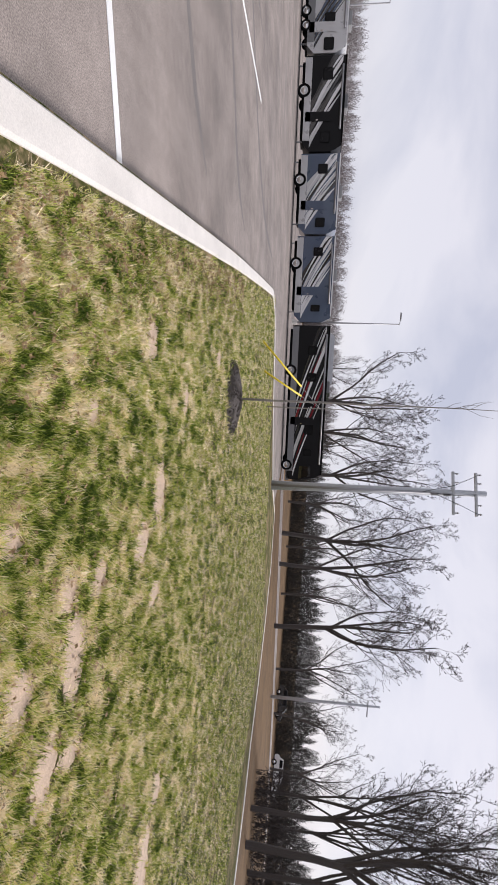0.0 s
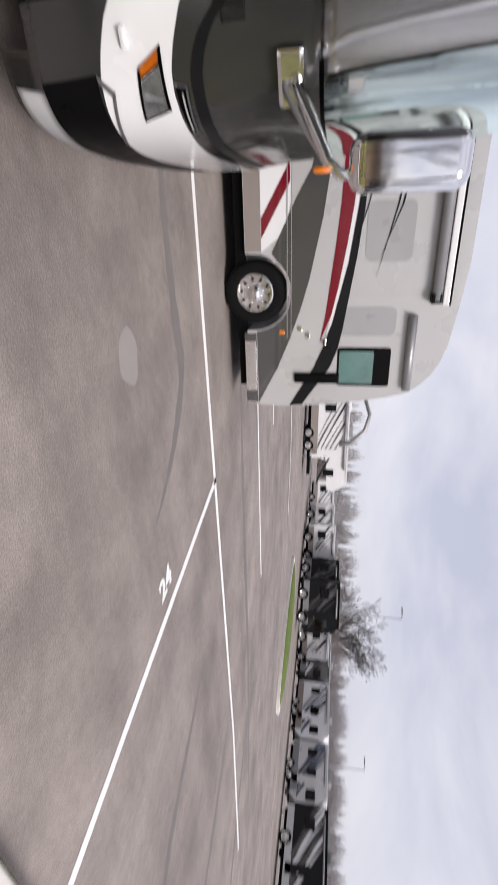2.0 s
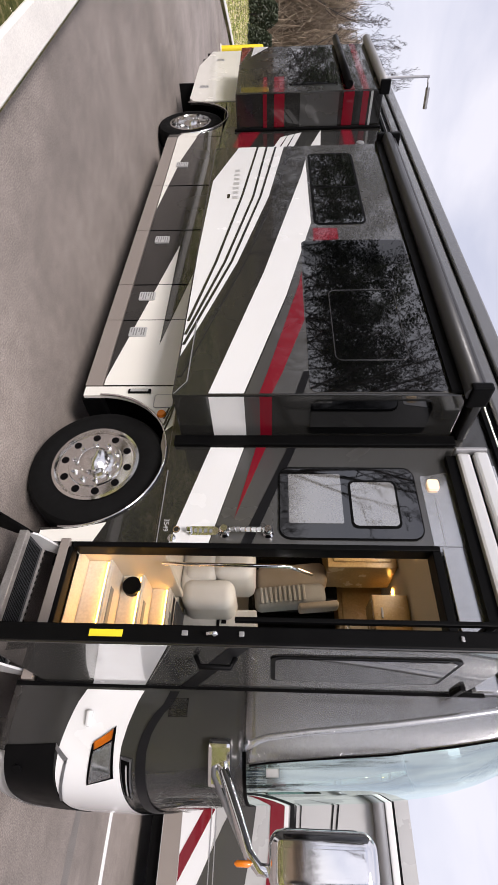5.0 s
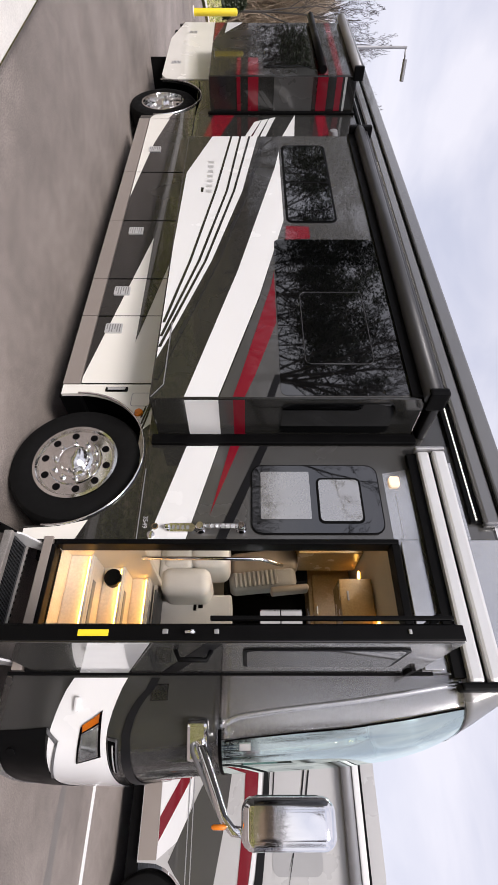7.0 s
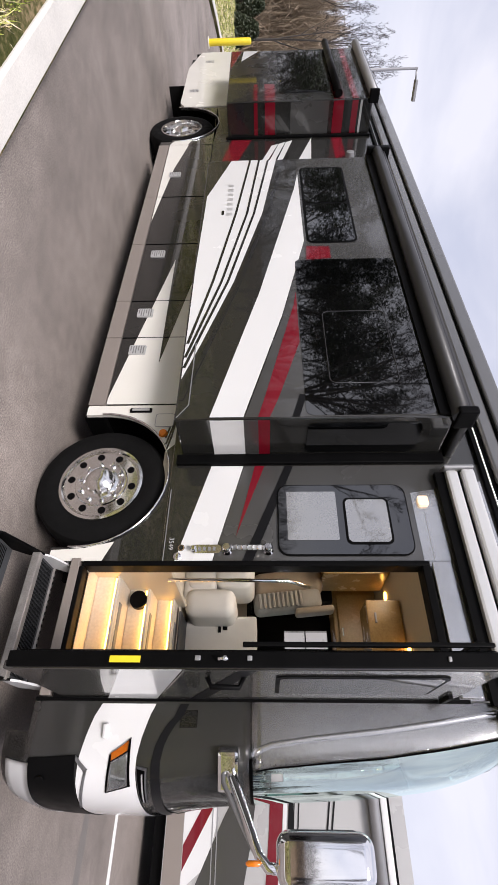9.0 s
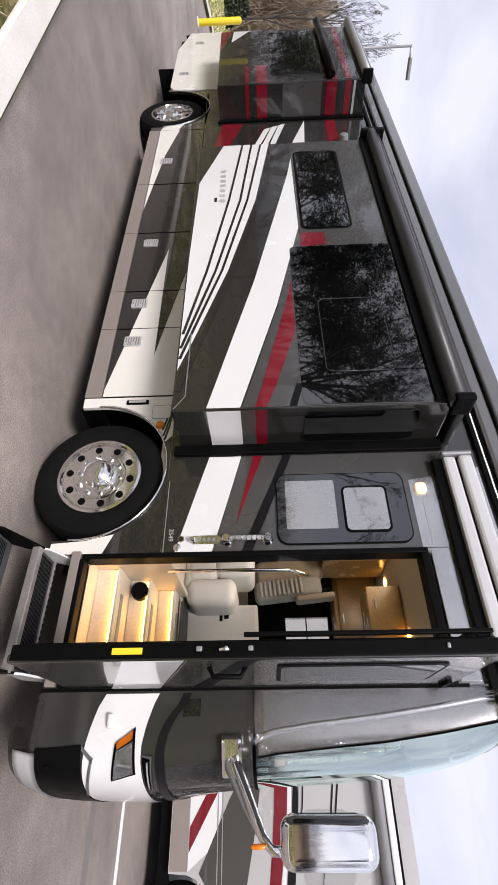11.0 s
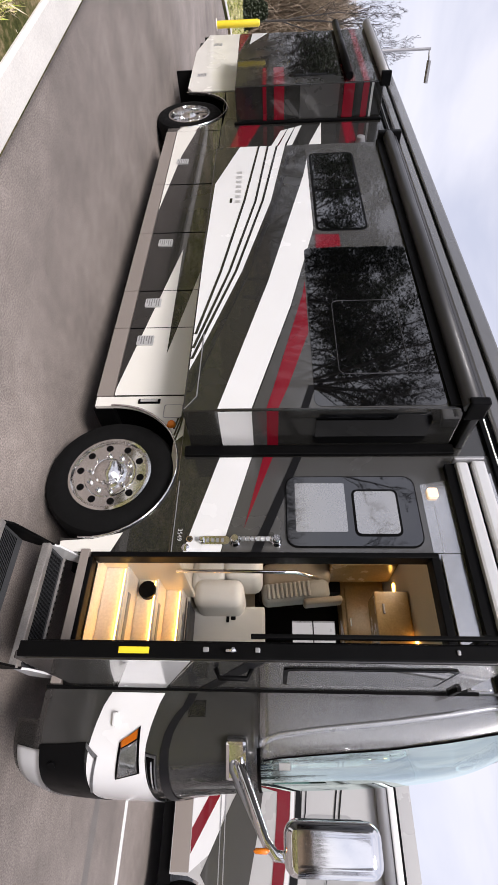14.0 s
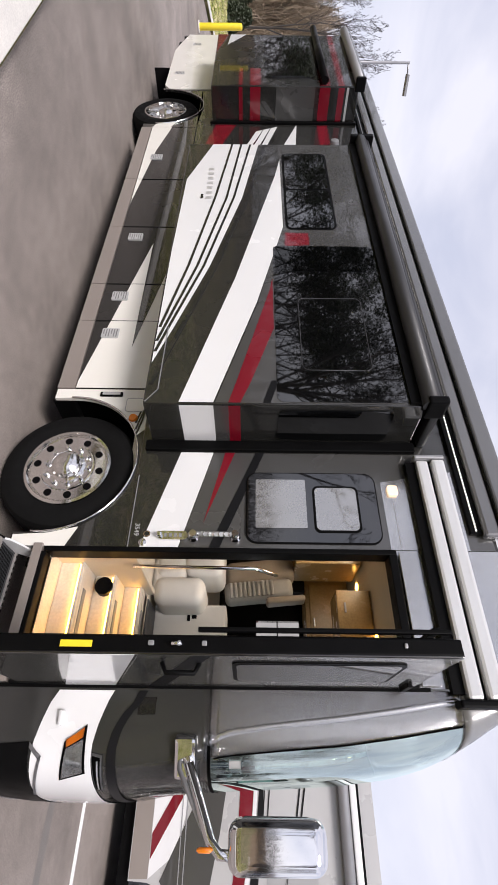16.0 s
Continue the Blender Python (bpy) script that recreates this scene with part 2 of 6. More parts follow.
TAUPE_SEAT = mat("taupe leather", (0.30, 0.25, 0.20), 0.45, 0, 0.10, 8, 150, bump=0.1)
DASH = mat("dark dashboard", (0.05, 0.05, 0.052), 0.6, 0, 0.1, 8, 150)
PAINT_NEXT = mat("light silver paint", (0.44, 0.435, 0.43), 0.3, 0.1, 0.04, 1.5, 500, coat=0.7)
GREY_COVER = mat("grey window cover", (0.31, 0.31, 0.31), 0.3, 0, 0.06, 3, 200, coat=0.6)
CAB_PANE = mat("teal cab glass", (0.10, 0.19, 0.175), 0.05, 0, 0.3, 3, 60, coat=0.8)


# ---- building blocks ----
def box(bm, x0, x1, y0, y1, z0, z1, bevel=0.0, m=None):
    vs = bmesh.ops.create_cube(bm, size=1.0)["verts"]
    for v in vs:
        v.co = Vector(((x0 + x1) / 2 + v.co.x * (x1 - x0), (y0 + y1) / 2 + v.co.y * (y1 - y0), (z0 + z1) / 2 + v.co.z * (z1 - z0)))
    if bevel:
        es = list({e for v in vs for e in v.link_edges})
        vs = bmesh.ops.bevel(bm, geom=es, offset=bevel, segments=2, affect="EDGES", profile=0.6)["verts"]
    if m is not None:
        bmesh.ops.transform(bm, matrix=m, verts=[v for v in vs if v.is_valid])
    return vs


def prism(bm, poly, a0, a1, axis="y"):
    """A polygon in the plane across the axis, drawn out from a0 to a1. poly: (x, z) for y, (x, y) for z, (y, z) for x."""
    def at(p, a):
        return {"y": (p[0], a, p[1]), "z": (p[0], p[1], a), "x": (a, p[0], p[1])}[axis]
    lo, hi = [bm.verts.new(at(p, a0)) for p in poly], [bm.verts.new(at(p, a1)) for p in poly]
    fs = [bm.faces.new(lo), bm.faces.new(hi[::-1])]
    for i in range(len(poly)):
        j = (i + 1) % len(poly)
        fs.append(bm.faces.new((lo[j], lo[i], hi[i], hi[j])))
    bmesh.ops.recalc_face_normals(bm, faces=fs)
    return lo + hi


def rounded(x0, x1, z0, z1, r, n=5):
    """A rectangle with round corners, as a list of points."""
    out = []
    for cx, cz, a in ((x1 - r, z1 - r, 0), (x0 + r, z1 - r, 90), (x0 + r, z0 + r, 180), (x1 - r, z0 + r, 270)):
        for k in range(n + 1):
            t = radians(a + 90 * k / n)
            out.append((cx + r * math.cos(t), cz + r * math.sin(t)))
    return out


def lathe(bm, profile, centre, axis="y", n=40, caps=True):
    """Turns (radius, offset) round an axis through centre."""
    rings = []
    for r, o in profile:
        ring = []
        for k in range(n):
            a = 2 * math.pi * k / n
            u, v = r * math.cos(a), r * math.sin(a)
            p = {"y": (u, o, v), "z": (u, v, o), "x": (o, u, v)}[axis]
            ring.append(bm.verts.new(Vector(centre) + Vector(p)))
        rings.append(ring)
    fs = []
    for a, b in zip(rings, rings[1:]):
        for k in range(n):
            fs.append(bm.faces.new((a[k], a[(k + 1) % n], b[(k + 1) % n], b[k])))
    for ring in (rings[0], rings[-1]) if caps else ():
        fs.append(bm.faces.new(ring))
    bmesh.ops.recalc_face_normals(bm, faces=fs)
    for f in fs:
        f.smooth = True
    for e in {e for f in fs for e in f.edges}:
        if len(e.link_faces) == 2 and e.calc_face_angle(0.0) > 0.6:
            e.smooth = False


def tube(bm, pts, radii, n=8):
    """A round rod along points; radii one number or one a point."""
    pts = [Vector(p) for p in pts]
    radii = radii if isinstance(radii, (list, tuple)) else [radii] * len(pts)
    rings, side = [], None
    for i, p in enumerate(pts):
        d = (pts[min(i + 1, len(pts) - 1)] - pts[max(i - 1, 0)]).normalized()
        if side is None:
            side = d.orthogonal().normalized()
        else:
            side = (side - d * side.dot(d))
            side = side.normalized() if side.length > 1e-6 else d.orthogonal().normalized()
        up = d.cross(side)
        rings.append([bm.verts.new(p + radii[i] * (math.cos(2 * math.pi * k / n) * side + math.sin(2 * math.pi * k / n) * up)) for k in range(n)])
    for a, b in zip(rings, rings[1:]):
        for k in range(n):
            bm.faces.new((a[k], a[(k + 1) % n], b[(k + 1) % n], b[k])).smooth = True
    bm.faces.new(rings[0][::-1])
    bm.faces.new(rings[-1])


def thing(name, label, category, group="", at=None, kind=""):
    ob = new(name)
    if at is not None:
        ob.matrix_world = at
    return tagged(ob, label, category, group, kind)


def mesh_of(name, bm, material):
    me = bpy.data.meshes.new(name)
    bm.to_mesh(me)
    bm.free()
    me.materials.append(material)
    return me


def part(name, bm, material, parent=None, label=""):
    ob = new(name, mesh_of(name, bm, material))
    ob.parent = parent
    if label:
        ob["label"] = label
    return ob


def boxpart(name, dims, material, parent, label="", bevel=0.0):
    bm = bmesh.new()
    box(bm, *dims, bevel=bevel)
    return part(name, bm, material, parent, label)


def cushion(name, dims, r, material, parent, label="", m=None):
    """A padded block with full round edges."""
    bm = bmesh.new()
    box(bm, *dims)
    bmesh.ops.bevel(bm, geom=list(bm.edges), offset=r, segments=6, affect="EDGES", profile=0.5)
    for f in bm.faces:
        f.smooth = True
    if m is not None:
        bmesh.ops.transform(bm, matrix=m, verts=list(bm.verts))
    return part(name, bm, material, parent, label)


def panel(name, poly, y0, y1, material, parent, label="", axis="y"):
    bm = bmesh.new()
    prism(bm, poly, y0, y1, axis)
    return part(name, bm, material, parent, label)


def setting(name, bm, material, label, category):
    return tagged(part(name, bm, material), label, category, kind="structure")


# ---- ground ----
def fall(x):
    """The lot falls gently away beyond the lawn."""
    return -0.02 * min(max(0.0, x - 12.0), 45.0)


def kerb_y(x):
    return -1.58 + 0.062 * x - 0.0007 * x * x * (x > 0)


def drape(bm):
    """Cuts a flat mesh across the slope and lays it on the falling ground."""
    for x in (12, 17, 22, 27, 32, 37, 42, 47, 52, 57):
        bmesh.ops.bisect_plane(bm, geom=list(bm.verts) + list(bm.edges) + list(bm.faces), plane_co=(x, 0, 0), plane_no=(1, 0, 0))
    for v in bm.verts:
        v.co.z += fall(v.co.x)
    return bm


bm = bmesh.new()
ys = [-2000, -300, -60, -6, -2, 4, 12, 30, 60, 300, 2000]
xs = [-2000, -300, -60, -20, 0, 12, 22, 32, 42, 57, 100, 300, 2000]
gv = [[bm.verts.new((x, y, -0.04 + fall(x))) for y in ys] for x in xs]
for i in range(len(xs) - 1):
    for j in range(len(ys) - 1):
        bm.faces.new((gv[i][j], gv[i + 1][j], gv[i + 1][j + 1], gv[i][j + 1]))
setting("ground", bm, DRY_GRASS, "dry brown winter ground reaching to the horizon", "ground")

bm = bmesh.new()
prism(bm, [(-60, -10), (60, -14), (90, -14), (90, 90), (-60, 90)], -0.03, 0.0, "z")
setting("road", drape(bm), ASPHALT, "worn grey asphalt of a parking lot with tyre scuffs", "asphalt")
bm = bmesh.new()
prism(bm, [(50, -14), (53, -25), (54, -40), (50, -60), (40, -80), (34, -80), (43, -60), (47, -40), (46, -25), (43, -14)], -0.035, -0.012, "z")
setting("side_road", drape(bm), ASPHALT, "grey asphalt road behind the dry verge", "road")

kx = [-11 + 1.5 * i for i in range(23)]
edge = [(-28, 45), (-27, 12), (-25.5, 6.0), (-23.1, 3.4), (-21.0, 2.1), (-19.2, 1.1), (-17.0, -0.35), (-14.5, -1.6)] + [(x, kerb_y(x)) for x in kx]
for k in range(1, 8):
    a = radians(90 - 12 * k)
    edge.append((22.0 + 3.0 * math.cos(a), kerb_y(22.0) - 3.0 + 3.0 * math.sin(a)))
edge += [(26.0, -6.5), (28.0, -10.5), (31.5, -13.3), (29.8, -16.2), (26.0, -17.9), (22.6, -18.8), (19.4, -19.2), (17.0, -20.0), (14.0, -20.4), (6.0, -24)]
lawn_out = edge + [(-10, -34), (-70, -34), (-70, 45)]
bm = bmesh.new()
prism(bm, lawn_out, -0.02, 0.10, "z")
setting("lawn", drape(bm), LAWN, "patchy green lawn with straw-coloured dead tufts and bare sandy spots", "lawn")

bm = bmesh.new()
prev = None
for i, (x, y) in enumerate(edge):
    xa, ya = edge[max(i - 1, 0)]
    xb, yb = edge[min(i + 1, len(edge) - 1)]
    d = Vector((xb - xa, yb - ya, 0)).normalized()
    s = Vector((d.y, -d.x, 0)) * (0.29 if x < 27 else 0.22)
    z = fall(x)
    ring = [bm.verts.new((x + s.x * k, y + s.y * k, z + h)) for k, h in ((0, -0.02), (0.02, 0.095), (0.12, 0.125), (0.9, 0.128), (1.0, 0.115), (1.0, -0.02))]
    if prev:
        for k in range(5):
            bm.faces.new((prev[k], ring[k], ring[k + 1], prev[k + 1]))
    prev = ring
setting("kerb", bm, CONCRETE, "pale concrete kerb along the edge of the lawn", "kerb")
bm = bmesh.new()
isl = [(22.5 + 4.3 * math.cos(a) * 0.28 - 1.5 * math.sin(a) * 0.96, 16.1 - 4.3 * math.cos(a) * 0.96 - 1.5 * math.sin(a) * 0.28) for a in [2 * math.pi * k / 32 for k in range(32)]]
prism(bm, isl, -0.02, 0.14, "z")
setting("island_kerb", drape(bm), CONCRETE, "pale kerb round a grass island", "kerb")
bm = bmesh.new()
rings = [[bm.verts.new((22.5 + (x - 22.5) * k, 16.1 + (y - 16.1) * k, h)) for x, y in isl] for k, h in ((0.92, 0.10), (0.90, 0.17), (0.70, 0.27), (0.40, 0.34), (0.12, 0.36))]
for a, b in zip(rings, rings[1:]):
    for k in range(len(isl)):
        bm.faces.new((a[k], a[(k + 1) % len(isl)], b[(k + 1) % len(isl)], b[k])).smooth = True
bm.faces.new(rings[-1])
setting("island_lawn", drape(bm), mat("green turf", (0.10, 0.14, 0.025), 0.95, 0, 0.4, 2.0, 40, bump=0.6), "green grass island in the parking lot", "lawn")


def line(x0, y0, x1, y1, w=0.11):
    d = Vector((x1 - x0, y1 - y0, 0)).normalized()
    s = Vector((-d.y, d.x, 0)) * w / 2
    bm = bmesh.new()
    prism(bm, [(x0 + s.x, y0 + s.y), (x1 + s.x, y1 + s.y), (x1 - s.x, y1 - s.y), (x0 - s.x, y0 - s.y)], 0.0005, 0.005, "z")
    return tagged(part("parking_line", drape(bm), LINE_WHITE), "white painted parking line on the asphalt", "line", kind="structure")


line(6.58, -1.16, 5.97, 3.84)
line(-16.0, 4.15, 16.6, 3.62)
line(-10.0, 9.0, 11.4, 7.70)
line(-10.0, 13.0, 8.2, 10.8)
line(0.0, 18.6, 15.2, 16.1)
tx = bpy.data.curves.new("stall_number", "FONT")
tx.body, tx.size, tx.extrude, tx.offset = "24", 0.36, 0.002, 0.012
tx.materials.append(LINE_WHITE)
ob = tagged(new("stall_number", tx), "white stall number painted on the asphalt", "number", kind="structure")
ob.matrix_world = pose(6.02, 1.32, 0.003, 0, 0, 97)


# ---- marks on the asphalt ----
PALE = mat("pale dried stain", (0.29, 0.265, 0.245), 0.9, 0, 0.12, 3, 120, bump=0.2)
SCUFF = mat("dark tyre scuff", (0.165, 0.150, 0.139), 0.85, 0, 0.30, 6, 130, bump=0.3)
bm = bmesh.new()
prism(bm, [(3.32 + (0.25 + 0.02 * math.sin(3 * a)) * math.cos(a), 1.42 + (0.19 + 0.015 * math.sin(4 * a)) * math.sin(a)) for a in [2 * math.pi * k / 30 for k in range(30)]], 0.0004, 0.0015, "z")
tagged(part("stain", bm, PALE), "pale round stain on the asphalt", "stain", kind="structure")


def scuff(points, w):
    """A dark tyre mark along points, tapering at both ends."""
    bm = bmesh.new()
    pts = [Vector((*p, 0)) for p in points]
    fine = []
    for i in range(len(pts) - 1):
        p0, p1, p2, p3 = pts[max(i - 1, 0)], pts[i], pts[i + 1], pts[min(i + 2, len(pts) - 1)]
        for k in range(8):
            t = k / 8
            fine.append(0.5 * (2 * p1 + (p2 - p0) * t + (2 * p0 - 5 * p1 + 4 * p2 - p3) * t * t + (3 * p1 - p0 - 3 * p2 + p3) * t ** 3))
    rail = []
    for i, q in enumerate(fine):
        d = (fine[min(i + 1, len(fine) - 1)] - fine[max(i - 1, 0)]).normalized()
        n = Vector((-d.y, d.x, 0)) * w * (0.15 + 0.85 * math.sin(math.pi * i / (len(fine) - 1))) * random.uniform(0.7, 1.1)
        z = Vector((0, 0, 0.0012 + fall(q.x)))
        rail.append((bm.verts.new(q + n + z), bm.verts.new(q - n + z)))
    for (a, b), (c, d) in zip(rail, rail[1:]):
        bm.faces.new((a, c, d, b))
    return tagged(part("tyre_mark", bm, SCUFF), "dark curved tyre mark on the asphalt", "tyre mark", kind="structure")


scuff([(0.4, 3.0), (1.88, 2.74), (3.2, 2.72), (3.9, 2.75), (4.6, 2.2), (5.14, 1.4)], 0.12)
scuff([(11.2, 3.4), (11.98, 1.9), (12.3, 1.15), (12.9, 0.45), (14.0, -0.2)], 0.17)
scuff([(8.2, 2.6), (9.0, 0.8), (9.3, 0.35), (9.9, -0.3)], 0.10)
scuff([(13.0, 6.0), (16.0, 2.8), (19.0, 1.2), (23.0, 0.6)], 0.20)
scuff([(4.5, 6.2), (8.0, 5.8), (12.0, 5.5), (18.0, 5.0)], 0.15)


# ---- motorhome kit ----
def ribbon(pts, w):
    """A band of height w along points, as a polygon."""
    return [(x, z + w / 2) for x, z in pts] + [(x, z - w / 2) for x, z in pts[::-1]]


def arc(cx, cz, r, a0, a1, n=14):
    return [(cx + r * math.cos(radians(a0 + (a1 - a0) * k / n)), cz + r * math.sin(radians(a0 + (a1 - a0) * k / n))) for k in range(n + 1)]


def wheel(parent, x, y, z, r=0.49, rim=0.30, deep=False):
    """A truck wheel whose outer face looks towards -y."""
    w = bmesh.new()
    lathe(w, [(rim, 0.03), (rim + 0.015, 0.008), (rim + 0.06, -0.005), (r - 0.07, 0.0), (r - 0.025, 0.018), (r - 0.004, 0.05), (r, 0.09), (r, 0.25), (r - 0.03, 0.30), (rim, 0.30)], (x, y, z), n=56, caps=False)
    tyre = part("tyre", w, RUBBER, parent, "black truck tyre")
    w = bmesh.new()
    d = 0.07 if deep else 0.0
    lathe(w, [(rim + 0.006, 0.03), (rim + 0.008, 0.004), (rim - 0.012, 0.0), (rim - 0.022, 0.022 + d * 0.6), (rim * 0.91, 0.03 + d), (rim * 0.89, 0.022 + d), (rim * 0.65, 0.020 + d), (rim * 0.63, 0.012 + d), (rim * 0.56, 0.010 + d), (0.02, 0.03 + d)], (x, y, z), n=56, caps=False)
    rim_ob = part("rim", w, ALU, tyre, "polished aluminium rim")
    hole, lug = bmesh.new(), bmesh.new()
    lathe(hole, [(rim * 0.092, -0.003), (rim * 0.092, 0.004), (0.004, 0.006)], (0, 0, 0), n=14)
    lathe(lug, [(0.005, -0.052), (0.013, -0.050), (0.019, -0.042), (0.020, -0.01), (0.026, -0.004), (0.026, 0.01)], (0, 0, 0), n=10)
    hm, lm = mesh_of("hand_hole", hole, BLACK_TRIM), mesh_of("lug_nut", lug, CHROME)
    for k in range(10):
        a = 2 * math.pi * (k + 0.3) / 10
        for me, rr, oo in ((hm, rim * 0.77, 0.021 + d), (lm, rim * 0.51, 0.03 + d)):
            ob = new(me.name, me)
            ob.parent = tyre
            ob.matrix_local = pose(x + rr * math.cos(a), y + oo, z + rr * math.sin(a))
    w = bmesh.new()
    lathe(w, [(0.018, -0.085), (0.045, -0.083), (0.072, -0.070), (0.100, -0.045), (0.108, 0.0), (0.128, 0.006), (0.128, 0.035)], (x, y + d, z), n=28)
    part("hub_cap", w, ALU, tyre, "aluminium hub cap")
    return tyre


def louvre(parent, x, y, z, w=0.118, hh=0.15):
    """A silver vent whose dark slots stand in two rows, with a wider blade between."""
    v = panel("vent", rounded(x - w / 2, x + w / 2, z - hh / 2, z + hh / 2, 0.012), y - 0.014, y, PAINT_SILVER, parent, "light grey louvred vent")
    for k in range(6):
        zz = z - hh * 0.38 + k * hh * 0.15
        boxpart("slot", (x - w * 0.40, x + w * (0.40 if k % 3 else 0.10), y - 0.017, y - 0.0145, zz - 0.0045, zz + 0.0045), GREY_PLASTIC, v)


# ---- big motorhome ----
RV = thing("motorhome", "large grey motorhome with white and dark red swooshes, entry door open", "motorhome")
L0, W = -9.42, 2.55
OUT = -0.44
# shell: walls with thickness, the entry opening cut through
bm = bmesh.new()
box(bm, L0, 0.64, 0.0, 0.06, 1.02, 3.40)
part("side_wall", bm, PAINT_GREY, RV)
boxpart("side_wall", (0.64, 1.43, 0.0, 0.06, 2.74, 3.40), PAINT_LIGHT, RV)
bm = bmesh.new()
for dims in ((L0, -0.4, W - 0.06, W, 0.4, 3.40), (-0.4, 0.42, W - 0.06, W, 0.4, 3.40), (0.42, 1.15, W - 0.06, W, 0.4, 1.90), (0.42, 1.15, W - 0.06, W, 2.36, 3.40), (1.15, 1.43, W - 0.06, W, 0.4, 3.40)):
    box(bm, *dims)
part("far_side_wall", bm, PAINT_GREY, RV)
boxpart("rear_wall", (L0 - 0.05, L0, 0.02, W - 0.02, 0.5, 3.38), PAINT_DARK, RV)
bm = bmesh.new()
prism(bm, [(0.0, 3.40), (0.10, 3.52), (0.5, 3.58), (W - 0.5, 3.58), (W - 0.10, 3.52), (W, 3.40)], L0, 1.38, "x")
part("roof", bm, ROOF_GREY, RV, "pale grey roof membrane")
# chassis underside, dark
boxpart("chassis", (-5.5, -0.66, 0.07, W - 0.1, 0.30, 0.95), BLACK_TRIM, RV)
boxpart("chassis", (0.60, 1.40, 0.95, W - 0.1, 0.30, 0.90), BLACK_TRIM, RV)
boxpart("chassis", (L0 + 0.1, -6.95, 0.07, W - 0.1, 0.42, 1.0), BLACK_TRIM, RV)
boxpart("wheel_well", (-0.66, 0.60, 0.45, 0.5, 0.2, 1.0), BLACK_TRIM, RV)
boxpart("wheel_well", (-6.95, -5.5, 0.7, 0.75, 0.2, 1.05), BLACK_TRIM, RV)

# lower side: luggage bay doors with seams, taupe sill
bays = [-0.70, -1.51, -2.04, -3.03, -4.06, -5.50]
for a, b in zip(bays, bays[1:]):
    boxpart("luggage_door", (b + 0.005, a - 0.005, 0.0, 0.03, 0.41, 1.015), PAINT_DARK, RV, bevel=0.004)
    panel("sill_panel", [(b + 0.004, 0.265), (a - 0.004, 0.265), (a - 0.004, 0.403), (b + 0.004, 0.403)], -0.006, 0.03, PAINT_TAUPE, RV, "taupe lower sill panel")
white_front = [(-0.71, 0.412), (-0.78, 0.412), (-2.72, 0.775), (-1.17, 0.785), (-2.46, 1.012), (-0.71, 1.012)]
panel("white_panel", white_front, -0.003, -0.0005, PAINT_CREAM, RV, "cream white painted swoosh")
panel("white_panel", [(-3.5, 0.412), (-5.50, 0.412), (-5.50, 0.68), (-4.8, 0.545)], -0.003, -0.0005, PAINT_CREAM, RV)
for x in bays[1:5]:
    boxpart("seam", (x - 0.004, x + 0.004, -0.004, 0.0, 0.41, 1.012), BLACK_TRIM, RV)
boxpart("skirt_seam", (-5.5, -0.62, -0.001, 0.05, 1.013, 1.022), BLACK_TRIM, RV)
for x, z in ((-1.34, 0.575), (-1.85, 0.575), (-2.83, 0.575), (-4.62, 0.575), (-7.5, 0.6), (-8.9, 0.78)):
    louvre(RV, x, 0.0, z)

# front wheel arch
CX, CZ, CR = -0.03, 0.43, 0.57
panel("fender", [(-0.695, 0.27), (CX - CR, 0.27)] + arc(CX, CZ, CR, 180, 112) + [(-0.30, 1.015), (-0.695, 1.015)], 0.0, 0.03, PAINT_CREAM, RV, "cream white wheel fender")
panel("fender", arc(CX, CZ, CR, 112, 0) + [(CX + CR, 0.27), (0.64, 0.27), (0.64, 1.015), (-0.30, 1.015)], 0.0, 0.03, PAINT_DARK, RV)
panel("white_panel", [(0.50, 0.69), (0.635, 0.63), (0.635, 0.28), (0.56, 0.28), (0.545, 0.5)], -0.004, -0.0005, PAINT_CREAM, RV)
bm = bmesh.new()
tube(bm, [(x, -0.012, z) for x, z in arc(CX, CZ, CR, 182, -4, 26)], 0.008, 6)
part("arch_trim", bm, CHROME, RV, "polished trim round the wheel arch")
for k in range(3):
    panel("pin_stripe", ribbon([(-0.24 - 0.06 * k, 0.955 - 0.008 * k), (-0.38 - 0.07 * k, 0.985 - 0.004 * k), (-0.54 - 0.07 * k, 1.006)], 0.014), -0.004, -0.001, PAINT_BLACK, RV)
flap = panel("filler_door", rounded(-0.60, -0.47, 0.84, 0.985, 0.02), -0.006, -0.001, PAINT_CREAM, RV)
bm = bmesh.new()
ring = rounded(-0.60, -0.47, 0.84, 0.985, 0.02)
tube(bm, [(x, -0.006, z) for x, z in ring + ring[:1]], 0.0025, 6)
part("gap", bm, METAL_GREY, flap)
boxpart("latch", (-0.66, -0.615, -0.014, -0.001, 0.62, 0.80), BLACK_TRIM, RV, "black paddle latch", bevel=0.008)
boxpart("latch_bar", (-0.65, -0.628, -0.018, -0.0145, 0.64, 0.78), PAINT_SILVER, RV, bevel=0.001)
bm = bmesh.new()
lathe(bm, [(0.006, -0.024), (0.028, -0.02), (0.036, -0.006), (0.036, 0.0)], (-0.405, -0.002, 0.915), n=16)
part("marker_light", bm, AMBER, RV, "amber side marker light")
boxpart("mud_guard", (-0.72, -0.60, 0.04, 0.35, 0.24, 0.40), BLACK_TRIM, RV, bevel=0.01)

